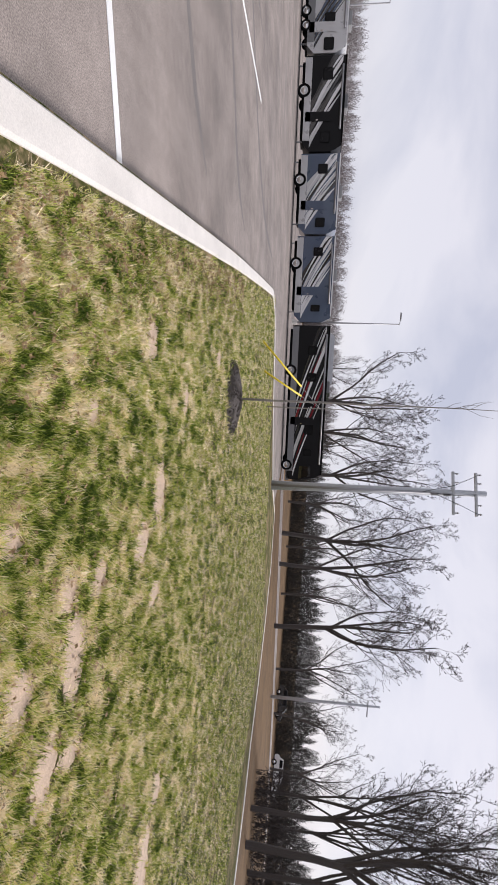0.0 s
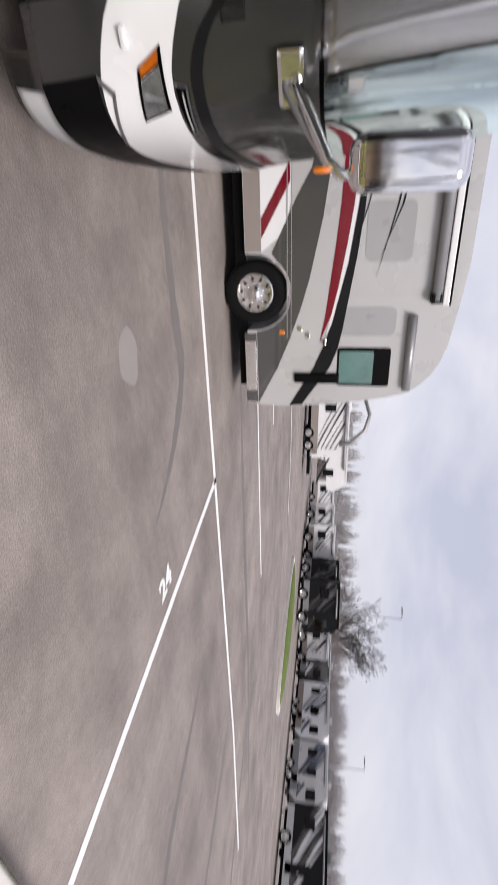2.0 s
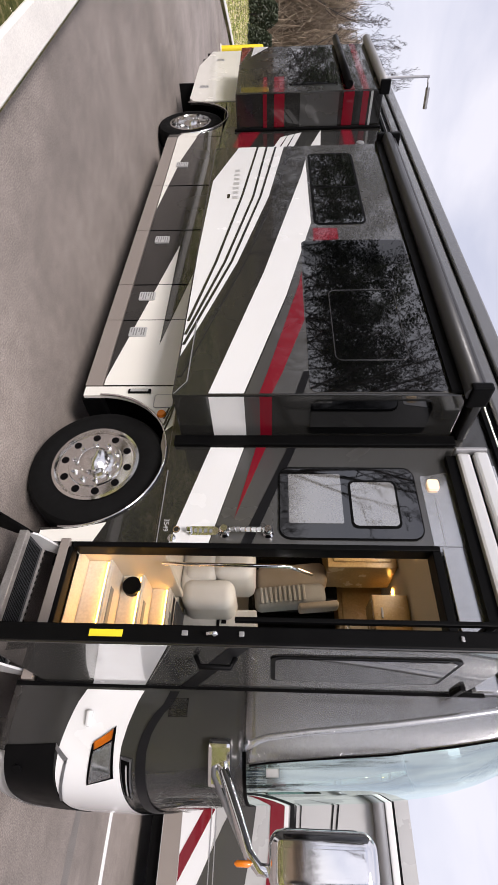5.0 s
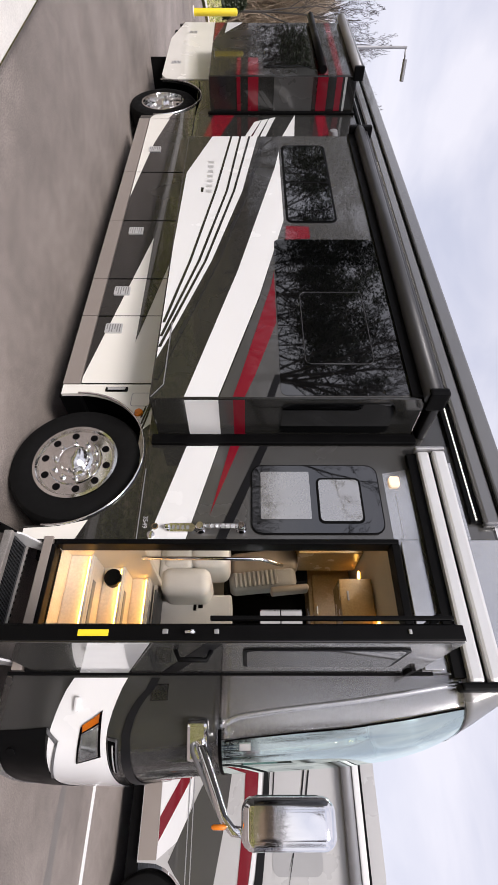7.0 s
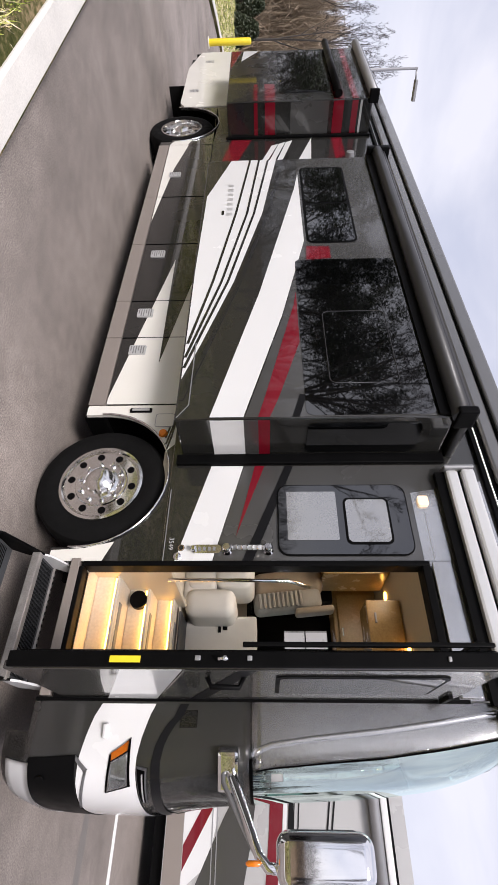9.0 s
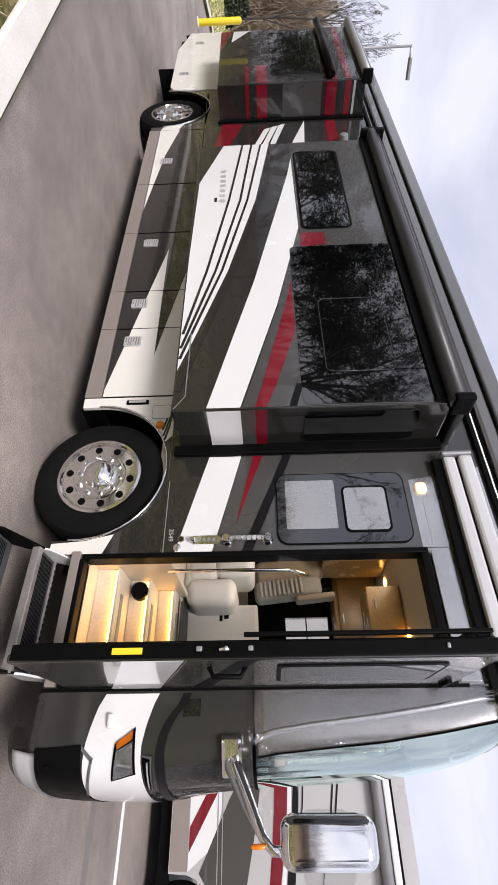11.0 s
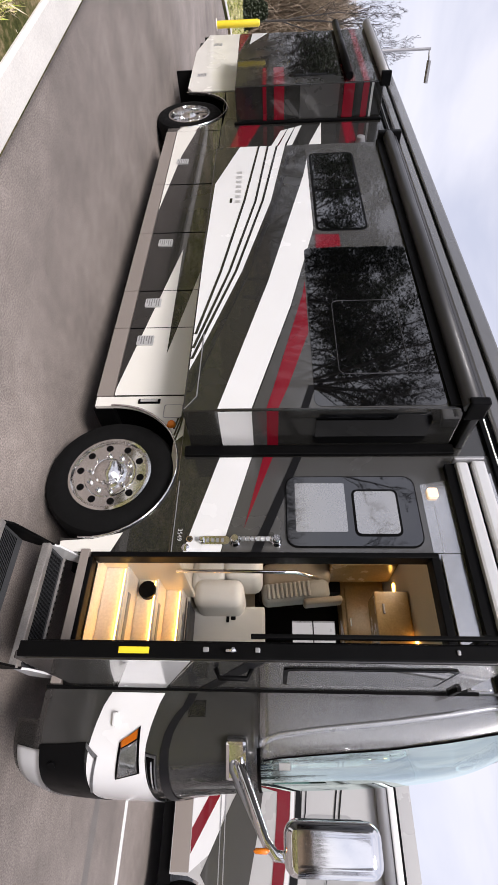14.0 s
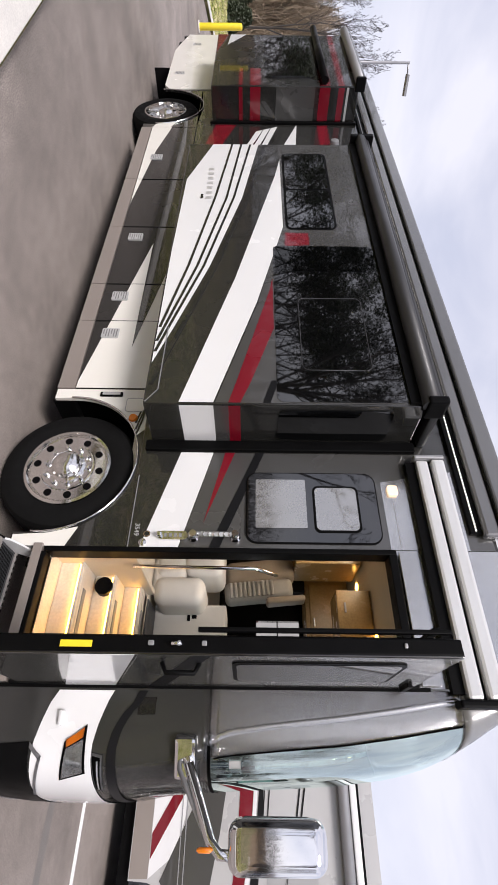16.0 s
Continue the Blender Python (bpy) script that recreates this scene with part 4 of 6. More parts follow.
def spaced(u, a0, a1):
    """Angles packed closer where the cap turns into the side."""
    if a0 < 3 and a1 > 177:
        return 90 * (2 * u) ** 2.5 if u < 0.5 else 180 - 90 * (2 - 2 * u) ** 2.5
    if a0 < 3:
        return a0 + (a1 - a0) * u ** 2.5
    if a1 > 177:
        return a1 - (a1 - a0) * (1 - u) ** 2.5
    return a0 + (a1 - a0) * u


def quad_patch(name, corners, material, parent, label="", off=0.01, thick=0.004, n=10):
    """A four-cornered plate that follows the cap; corners are pairs of angle and height, in turn."""
    (a, b, c, d) = corners
    bm = bmesh.new()
    grid = []
    for i in range(n + 1):
        u = i / n
        row = []
        for j in range(n + 1):
            v = j / n
            th = (a[0] * (1 - u) + b[0] * u) * (1 - v) + (d[0] * (1 - u) + c[0] * u) * v
            z = (a[1] * (1 - u) + b[1] * u) * (1 - v) + (d[1] * (1 - u) + c[1] * u) * v
            row.append(bm.verts.new(cap(th, z, off)))
        grid.append(row)
    for i in range(n):
        for j in range(n):
            bm.faces.new((grid[i][j], grid[i + 1][j], grid[i + 1][j + 1], grid[i][j + 1])).smooth = True
    bmesh.ops.solidify(bm, geom=list(bm.faces), thickness=thick)
    return part(name, bm, material, parent, label)


def patch(name, lo, hi, t0, t1, material, parent, label="", off=0.0, nt=40, nz=10, thick=0.0):
    """A sheet on the cap between two heights, which are functions of the angle; t0 and t1 may be functions of the share of height."""
    bm = bmesh.new()
    grid = []
    for i in range(nt + 1):
        row = []
        for j in range(nz + 1):
            k = j / nz
            a0, a1 = (t(k) if callable(t) else t for t in (t0, t1))
            th = spaced(i / nt, a0, a1)
            row.append(bm.verts.new(cap(th, lo(th) + (hi(th) - lo(th)) * k, off)))
        grid.append(row)
    for i in range(nt):
        for j in range(nz):
            bm.faces.new((grid[i][j], grid[i + 1][j], grid[i + 1][j + 1], grid[i][j + 1])).smooth = True
    if thick:
        bmesh.ops.solidify(bm, geom=list(bm.faces), thickness=thick)
    return part(name, bm, material, parent, label)


def steady(v):
    return lambda th: v


def sloped(pairs):
    """A height that follows x along the near side: pairs of angle and height."""
    bent = [(a ** 0.43, z) for a, z in pairs]
    return lambda th: smooth_lookup(bent, th ** 0.43)


cap_ob = patch("front_cap", steady(0.42), steady(1.62), 0, 180, PAINT_CAP, RV, "moulded grey front cap", nt=150, nz=24, thick=0.02)
GLASS_EDGE = [(1.62, 1.755), (1.70, 1.742), (1.96, 1.720), (2.30, 1.694), (2.62, 1.654), (2.95, 1.60)]
RIDGE = [(1.60, 1.715), (1.64, 1.668), (1.72, 1.640), (1.93, 1.612), (2.31, 1.572), (2.63, 1.530), (2.95, 1.480)]


def glass_edge(k, gap=0.0):
    z = 1.62 + 1.33 * k
    return theta_at(smooth_lookup(GLASS_EDGE, z) + gap, z)


def ridge(k):
    z = 1.62 + 1.33 * k
    return theta_at(smooth_lookup(RIDGE, z), z)


patch("pillar", steady(1.62), steady(2.95), 0, ridge, PAINT_PILLAR_LIT, cap_ob, nt=24, nz=26, thick=0.02)
patch("pillar_recess", steady(1.62), steady(2.95), ridge, glass_edge, PAINT_RECESS_LIT, cap_ob, "sculpted grey recess beside the windscreen, coloured paler for reflected sky", off=-0.006, nt=16, nz=26, thick=0.015)
patch("pillar", steady(1.62), steady(2.95), lambda k: 180 - glass_edge(k), 180, PAINT_PILLAR_LIT, cap_ob, nt=24, nz=20, thick=0.02)
bm = bmesh.new()
tube(bm, [cap(ridge(k / 26), 1.62 + 1.33 * k / 26, -0.017) for k in range(27)], 0.022, 14)
part("pillar_ridge", bm, PAINT_PILLAR_LIT, cap_ob, "raised rounded edge along the pillar")
# silver on the brow paints in the bright sky it reflects
patch("brow", steady(2.95), steady(3.35), 0, 180, PAINT_SILVER, cap_ob, nt=80, nz=8, thick=0.02)
patch("windscreen", steady(1.62), steady(2.95), glass_edge, lambda k: 180 - glass_edge(k), CLEAR_GLASS, cap_ob, "pale green tinted windscreen", nt=60, nz=20).visible_shadow = False
boxpart("cap_roof", (1.36, 1.52, 0.3, W - 0.3, 3.35, 3.45), PAINT_MID, cap_ob, bevel=0.03)
patch("windscreen_rubber", steady(1.606), steady(1.624), lambda k: theta_at(1.70, 1.62), lambda k: 180 - theta_at(1.70, 1.62), BLACK_TRIM, cap_ob, off=0.004, nt=50, nz=1, thick=0.01)
patch("windscreen_rubber", steady(1.64), steady(2.94), lambda k: glass_edge(k, -0.004), lambda k: glass_edge(k, 0.004), BLACK_TRIM, cap_ob, off=0.003, nt=2, nz=26, thick=0.006)
patch("windscreen_rubber", steady(2.940), steady(2.952), lambda k: glass_edge(1), lambda k: 180 - glass_edge(1), METAL_GREY, cap_ob, off=0.003, nt=50, nz=1, thick=0.006)
quad_patch("inspection_disc", [(26, 1.72), (33, 1.72), (33, 1.78), (26, 1.78)], PAINT_WHITE, cap_ob, "small white disc on the windscreen", off=0.004)
ta = theta_at
patch("white_band", sloped([(0, 0.81), (0.7, 0.768), (2.5, 0.75), (4.7, 0.738), (12, 0.718), (28, 0.707), (90, 0.70)]), sloped([(0, 1.106), (0.5, 1.073), (2.2, 1.053), (4.7, 1.038), (11.5, 1.021), (20, 1.019), (35, 1.027), (51, 1.034), (90, 1.04)]), 0.02, 120, PAINT_WHITE, cap_ob, "white painted nose band", off=0.005, nt=110, nz=6)
patch("lower_bumper", steady(0.30), steady(0.43), 4, 176, PAINT_DARK, cap_ob, nt=70, nz=4, thick=0.02)
patch("bumper_lip", steady(0.33), steady(0.455), ta(1.72, 0.4), 150, PAINT_WHITE, cap_ob, "white bumper lip", off=0.014, nt=60, nz=4, thick=0.012)
patch("grille", steady(0.45), steady(0.70), lambda k: 13.5 - 2.5 * k, 150, BLACK_TRIM, cap_ob, "glossy black grille insert", off=0.008, nt=70, nz=6)
fog = quad_patch("fog_surround", [(11.0, 0.702), (13.6, 0.702), (19.6, 0.752), (18.0, 0.772)], METAL_GREY, cap_ob, "grey angled fog lamp surround", off=0.012)
quad_patch("surround_arm", [(19.6, 0.752), (52, 0.698), (52, 0.714), (18.4, 0.768)], METAL_GREY, fog, off=0.012)
bm = bmesh.new()
tube(bm, [cap(26, 0.52, 0.0), cap(26, 0.52, 0.02)], 0.022, 14)
part("fog_lamp", bm, BLACK_TRIM, cap_ob, "round black fog lamp")
lens = quad_patch("headlamp", [(10.7, 0.880), (34, 0.860), (28, 0.994), (4.5, 0.986)], BLACK_TRIM, cap_ob, "slanted headlamp with an amber turn signal", off=0.012)
quad_patch("turn_signal", [(9.9, 0.888), (13.1, 0.892), (8.7, 0.974), (5.3, 0.976)], AMBER, lens, off=0.018)
quad_patch("lens", [(13.7, 0.890), (32, 0.872), (27, 0.982), (9.3, 0.976)], HEADLAMP, lens, off=0.017)
vent = quad_patch("side_vent", [(15.5, 1.022), (42, 1.040), (47, 1.074), (17.3, 1.079)], METAL_GREY, cap_ob, "dark side vent with a pale blade", off=0.010)
quad_patch("vent_mouth", [(17.0, 1.028), (41, 1.044), (44, 1.068), (18.6, 1.070)], BLACK_TRIM, vent, off=0.015)
quad_patch("vent_blade", [(20, 1.052), (41, 1.056), (42, 1.063), (20, 1.060)], PAINT_WHITE, vent, off=0.020)
DB = [(0, 1.262), (0.8, 1.225), (1.8, 1.191), (4.0, 1.16), (7.3, 1.137), (14.4, 1.121), (28, 1.121), (90, 1.122)]
patch("dark_band", sloped([(a, z - 0.024) for a, z in DB]), sloped([(a, z + 0.024) for a, z in DB]), 0.02, 100, FAR_BLACK, cap_ob, off=0.006, nt=100, nz=2)
bm = bmesh.new()
box(bm, -0.036, 0.036, -0.03, 0.0, -0.015, 0.015, bevel=0.012, m=Matrix.Translation(cap(3.0, 0.845, 0.004)) @ pose(0, 0, 0, 0, 0, 12))
part("clearance_lamp", bm, PAINT_WHITE, cap_ob)
quad_patch("filler_flap", [(0.25, 1.234), (2.6, 1.234), (2.6, 1.328), (0.25, 1.328)], PAINT_GREY, cap_ob, off=0.006)
# wing mirror on a bent chrome arm
base = cap(ta(1.735, 1.5), 1.50, 0.0)
bm = bmesh.new()
box(bm, -0.095, 0.105, -0.05, 0.02, -0.055, 0.055, bevel=0.02, m=Matrix.Translation(base) @ pose(0, 0, 0, 0, 0, 30))
mir = part("mirror", bm, CHROME, RV, "large chrome wing mirror on a bent arm")
bm = bmesh.new()
tube(bm, [base, base + Vector((0.06, -0.06, 0.03)), (2.06, -0.25, 1.66), (2.10, -0.26, 1.70), (2.11, -0.24, 1.80)], [0.028, 0.026, 0.022, 0.022, 0.02], 12)
part("mirror_arm", bm, CHROME, mir)
bm = bmesh.new()
tube(bm, [base + Vector((0.0, 0.0, -0.03)), base + Vector((0.07, -0.06, -0.02)), (2.05, -0.22, 1.64)], 0.012, 8)
part("mirror_brace", bm, METAL_GREY, mir)
bm = bmesh.new()
box(bm, 1.975, 2.17, -0.33, -0.13, 1.735, 2.150, bevel=0.0)
bmesh.ops.bevel(bm, geom=list(bm.edges), offset=0.058, segments=8, affect="EDGES", profile=0.5)
for f in bm.faces:
    f.smooth = True
part("mirror_head", bm, CHROME, mir)
boxpart("mirror_glass", (1.9735, 1.9765, -0.265, -0.195, 1.80, 2.08), BLACK_TRIM, mir, "dark mirror housing rim", bevel=0.001)
bm = bmesh.new()
lathe(bm, [(0.004, -0.045), (0.011, -0.035), (0.011, 0.01), (0.004, 0.02)], (2.085, -0.275, 1.65), "z", 14)
part("mirror_signal", bm, AMBER, mir)

# ---- inside the entry ----
boxpart("cabin_floor", (-1.6, 1.85, 0.88, W - 0.07, 0.93, 1.0), FLOOR_TILE, RV)
boxpart("cabin_floor", (-1.6, 0.62, 0.07, 0.88, 0.93, 1.0), FLOOR_TILE, RV)
boxpart("cabin_ceiling", (-1.6, 1.36, 0.07, W - 0.07, 2.86, 2.90), CREAM_WALL, RV)
boxpart("cabin_bulkhead", (-1.66, -1.6, 0.07, W - 0.07, 1.0, 2.86), WOOD, RV)
boxpart("stairwell_side", (0.60, 0.64, 0.10, 0.95, 0.50, 1.06), CREAM_WALL, RV, bevel=0.01)
boxpart("stairwell_side", (1.41, 1.44, 0.10, 0.95, 0.50, 1.35), CREAM_WALL, RV, bevel=0.01)
boxpart("stairwell_floor", (0.64, 1.41, 0.06, 0.95, 0.46, 0.53), FLOOR_TILE, RV)
for y0, z0, z1 in ((0.27, 0.53, 0.70), (0.52, 0.70, 0.86), (0.76, 0.86, 1.0)):
    s = boxpart("inner_step", (0.64, 1.41, y0, 0.96, z0, z1), FLOOR_TILE, RV, "pale stone-look inner step", bevel=0.012)
    boxpart("tread_nose", (0.645, 1.405, y0 - 0.030, y0 - 0.001, z1 - 0.020, z1 - 0.001), FLOOR_TILE, s, bevel=0.006)
    boxpart("step_light", (0.66, 1.39, y0 - 0.024, y0 - 0.004, z1 - 0.030, z1 - 0.021), LED_WARM, s, "warm light strip under the step nose")
    boxpart("tread_grip", (0.80, 1.36, y0 + 0.04, y0 + 0.10, z1, z1 + 0.004), GREY_PLASTIC, s)
bm = bmesh.new()
lathe(bm, [(0.042, -0.03), (0.062, -0.03), (0.062, 0.02), (0.042, 0.02), (0.042, -0.025)], (0.73, 0.498, 0.785), n=28)
part("vent_ring", bm, BLACK_TRIM, RV, "round black heater outlet")
# cream armchair beside the stair, with its grey ribbed back
chair = cushion("armchair", (0.12, 0.60, 1.06, 1.62, 1.00, 1.27), 0.05, SEAT, RV, "cream leather armchair beside the stair")
cushion("seat_cushion", (0.06, 0.44, 1.02, 1.56, 1.255, 1.60), 0.085, SEAT, chair)
cushion("seat_cushion", (0.06, 0.46, 1.03, 1.56, 1.03, 1.29), 0.07, SEAT, chair)
cushion("arm_cushion", (0.45, 0.69, 1.00, 1.52, 1.03, 1.45), 0.085, SEAT, chair)
m = pose(0.34, 1.66, 1.60, 0, -6, 0)
back = cushion("backrest", (-0.22, 0.02, -0.12, 0.10, 0.0, 0.66), 0.075, TAUPE_SEAT, chair, "taupe leather backrest with a ribbed lower pad", m)
pad = cushion("ribbed_pad", (-0.02, 0.17, -0.125, 0.08, -0.02, 0.62), 0.06, GREY_SEAT, back, "", m)
for k in range(10):
    cushion("rib", (0.00, 0.145, -0.142, -0.118, 0.03 + 0.042 * k, 0.058 + 0.042 * k), 0.009, GREY_SEAT, pad, "", m)
cushion("armrest", (0.16, 0.22, -0.13, 0.02, 0.36, 0.72), 0.026, TAUPE_SEAT, back, "", m)
boxpart("floor_mat", (0.66, 1.40, 0.98, 1.75, 1.0005, 1.014), DASH, RV, "dark grey floor mat", bevel=0.004)
con = boxpart("console", (0.60, 0.92, 1.32, 1.70, 1.0, 1.62), SEAT, RV, "beige console with a socket", bevel=0.02)
boxpart("socket", (0.66, 0.72, 1.312, 1.319, 1.33, 1.37), BLACK_TRIM, con)
boxpart("socket", (0.69, 0.74, 1.312, 1.319, 1.29, 1.315), BLACK_TRIM, con)
cab2 = boxpart("cab_cabinet", (0.49, 0.95, 1.22, 1.55, 2.56, 2.85), WOOD, RV, "honey wood cabinet under the ceiling", bevel=0.012)
boxpart("handle", (0.60, 0.68, 1.205, 1.219, 2.62, 2.635), METAL_GREY, cab2)
cab3 = boxpart("side_cabinet", (-0.55, 0.20, 1.36, 1.85, 2.24, 2.85), WOOD, RV, "honey wood overhead cabinet", bevel=0.012)
boxpart("cabinet_door", (-0.50, 0.15, 1.345, 1.359, 2.29, 2.80), WOOD, cab3, bevel=0.01)
cur = boxpart("curtain", (0.18, 0.62, 2.28, 2.32, 2.42, 2.80), GREY_SEAT, RV, "grey pleated curtain", bevel=0.01)
for k in range(6):
    boxpart("pleat", (0.20 + 0.07 * k, 0.235 + 0.07 * k, 2.262, 2.279, 2.42, 2.79), GREY_SEAT, cur, bevel=0.006)
boxpart("dashboard", (1.35, 1.85, 0.35, W - 0.25, 1.15, 1.55), DASH, RV, "dark grey dashboard", bevel=0.06)
bm = bmesh.new()
tube(bm, [Vector((1.30, 2.0, 1.55)) + Matrix.Rotation(radians(-60), 3, "Y") @ Vector((0.2 * math.cos(k * math.pi / 12), 0.2 * math.sin(k * math.pi / 12), 0)) for k in range(25)], 0.016, 8)
part("steering_wheel", bm, BLACK_TRIM, RV)
ov = boxpart("overhead_cabinet", (-1.55, 1.0, W - 0.42, W - 0.07, 2.40, 2.85), WOOD, RV, "honey wood overhead cabinet", bevel=0.01)
for x in (-1.5, -0.68, 0.14):
    d = boxpart("cabinet_door", (x, x + 0.78, W - 0.445, W - 0.421, 2.44, 2.81), WOOD, ov, bevel=0.012)
    boxpart("handle", (x + 0.35, x + 0.43, W - 0.465, W - 0.446, 2.47, 2.485), CHROME, d)
tall = boxpart("wardrobe", (-1.55, -0.75, 1.70, W - 0.08, 1.0, 2.38), WOOD, RV, "honey wood tall cabinet", bevel=0.01)
boxpart("panel", (-0.749, -0.74, 1.78, W - 0.16, 1.08, 2.3), CREAM_WALL, tall, bevel=0.004)
boxpart("wall_lining", (-1.6, 1.35, W - 0.075, W - 0.062, 1.0, 1.49), CREAM_WALL, RV)
for x, y in ((0.3, 0.8), (0.3, 1.7), (-0.7, 0.8), (-0.7, 1.7), (0.9, 1.2)):
    s = bmesh.new()
    lathe(s, [(0.04, -0.006), (0.04, 0.002), (0.005, 0.004)], (x, y, 2.855), "z", 18)
    part("downlight", s, LED_WARM, RV, "small round ceiling downlight")
wf = boxpart("cab_window_surround", (0.28, 0.42, W - 0.075, W - 0.061, 1.5, 2.5), BLACK_TRIM, RV, "black surround of the cab side window")
boxpart("surround_top", (0.42, 1.2, W - 0.075, W - 0.061, 2.36, 2.5), BLACK_TRIM, wf)
boxpart("surround_base", (0.42, 1.2, W - 0.075, W - 0.061, 1.5, 1.90), BLACK_TRIM, wf)
for x in (0.60, 0.78, 0.96):
    boxpart("mullion", (x, x + 0.012, W - 0.05, W - 0.03, 1.90, 2.36), BLACK_TRIM, wf)
boxpart("mullion", (0.42, 1.15, W - 0.05, W - 0.03, 2.12, 2.132), BLACK_TRIM, wf)
screen = boxpart("dark_panel", (0.02, 0.27, 1.95, 2.40, 1.55, 2.38), BLACK_TRIM, RV, "black glossy cabinet panel", bevel=0.01)
bm = bmesh.new()
tube(bm, [(0.70, 0.16, 1.05), (0.70, 0.18, 1.85), (0.70, 0.30, 2.0)], 0.013, 8)
part("stair_rail", bm, CHROME, RV, "chrome stair rail inside the door")

cabin = new("cabin_lamp", bpy.data.lights.new("cabin_lamp", "AREA"))
cabin.data.energy, cabin.data.color, cabin.data.size = 8.5, (1.0, 0.82, 0.58), 0.7
cabin.matrix_world = look((0.05, 0.72, 2.84), (0.05, 0.72, 0))

# ---- the next motorhome ----
NY = 5.08
N = thing("motorhome", "silver and white motorhome with dark red and grey swooshes", "motorhome")
body = [(-6.6, 0.36), (5.17, 0.30), (5.22, 0.62), (5.23, 1.04), (5.17, 1.70), (5.08, 2.29), (5.03, 2.55), (4.97, 2.78), (4.86, 2.98), (4.66, 3.17), (4.42, 3.29), (4.18, 3.36), (3.54, 3.45), (3.0, 3.50), (-6.6, 3.50)]
cut = arc(3.42, 0.47, 0.56, 0, 180)
panel("body", [(-6.6, 0.36), (2.86, 0.36)] + cut[::-1][1:-1] + [(3.98, 0.36)] + body[1:], NY, NY + 2.5, PAINT_NEXT, N)
boxpart("chassis", (-6.4, 4.9, NY + 0.1, NY + 2.4, 0.2, 0.36), BLACK_TRIM, N)
wheel(N, 3.42, NY + 0.03, 0.49, 0.47, 0.27)
wheel(N, -3.6, NY + 0.03, 0.49, 0.47, 0.27)


def mark(name, poly, material, lift=0.0, label=""):
    return panel(name, poly, NY - 0.004 - lift, NY - 0.001 - lift, material, N, label)


mark("sill_panel", [(-6.5, 0.37), (2.84, 0.37), (2.84, 0.60), (-6.5, 0.60)], PAINT_TAUPE)
mark("sill_panel", [(4.02, 0.31), (5.16, 0.31), (5.18, 0.50), (4.02, 0.50)], PAINT_MID)
boxpart("bumper_plate", (4.14, 4.96, NY - 0.025, NY - 0.005, 0.315, 0.49), ALU, N, "polished metal lower bumper plate", bevel=0.006)
mark("grey_swoosh", [(5.18, 0.51), (4.57, 0.83), (4.11, 1.02), (3.66, 1.18), (3.21, 1.31), (2.4, 1.48), (1.7, 1.58), (1.0, 1.64), (1.0, 1.50), (1.8, 1.31), (2.12, 1.12), (2.6, 0.88), (2.86, 0.75)] + arc(3.42, 0.47, 0.575, 140, 3) + [(4.02, 0.51)], PAINT_MID, 0.0, "grey painted swoosh")
mark("red_swoosh", [(4.16, 1.48), (3.75, 1.555), (3.37, 1.60), (2.77, 1.67), (2.24, 1.72), (1.0, 1.78), (1.0, 1.98), (2.25, 1.89), (2.77, 1.82), (3.37, 1.72), (3.75, 1.64)], PAINT_RED, 0.003, "dark red painted swoosh")
mark("white_stripe", [(4.10, 1.56), (3.37, 1.725), (2.77, 1.825), (2.25, 1.895), (1.0, 1.985), (1.0, 2.03), (2.25, 1.945), (2.99, 1.85), (3.86, 1.655)], PAINT_WHITE, 0.003)
mark("black_swoosh", [(5.215, 1.02), (4.90, 1.20), (4.56, 1.40), (4.2, 1.545), (3.86, 1.66), (2.99, 1.86), (2.25, 1.96), (1.4, 2.04), (2.25, 2.045), (2.92, 1.97), (3.94, 1.82), (4.25, 1.76), (4.55, 1.65), (4.85, 1.45), (5.19, 1.22)], FAR_BLACK, 0.006, "black painted swoosh")
mark("red_swoosh", [(2.66, 0.61), (2.40, 0.61), (1.70, 1.02), (1.95, 1.02)], PAINT_RED, 0.003)
mark("white_swoosh", [(1.2, 0.605), (2.84, 0.605), (2.6, 0.93), (2.2, 1.03), (1.2, 1.03)], PAINT_WHITE, -0.0005)
mark("seam", ribbon([(-6.5, 1.04), (4.1, 1.04)], 0.012), METAL_GREY, 0.006)
w3 = mark("window", rounded(4.23, 4.85, 1.76, 2.56, 0.05), BLACK_TRIM, 0.003, "black framed cab window")
panel("pane", rounded(4.29, 4.81, 1.79, 2.31, 0.03), NY - 0.012, NY - 0.0085, CAB_PANE, w3)
mark("blind_window", rounded(3.62, 4.05, 1.76, 2.59, 0.10), GREY_COVER, 0.001, "pale grey window cover")
mark("blind_window", rounded(2.22, 3.0, 2.08, 2.72, 0.10), GREY_COVER, 0.001)
for k in range(2):
    mark("pin_stripe", ribbon([(2.9 - 0.2 * k, 1.93 + 0.03 * k), (2.2, 2.04 + 0.06 * k), (1.0, 2.13 + 0.08 * k)], 0.014), FAR_BLACK, 0.007)
for k in range(2):
    mark("pin_stripe", [(3.20 - 0.25 * k, 2.255 + 0.03 * k), (2.27, 2.46 + 0.06 * k), (0.6, 2.75 + 0.08 * k), (0.6, 2.768 + 0.08 * k), (2.27, 2.482 + 0.06 * k)], FAR_BLACK, 0.006)
mark("seam", ribbon([(-6.5, 0.98), (4.1, 0.98)], 0.012), METAL_GREY, 0.006)
mark("seam", ribbon([(3.45, 1.9), (3.45, 3.3)], 0.010), GREY_COVER, 0.002)
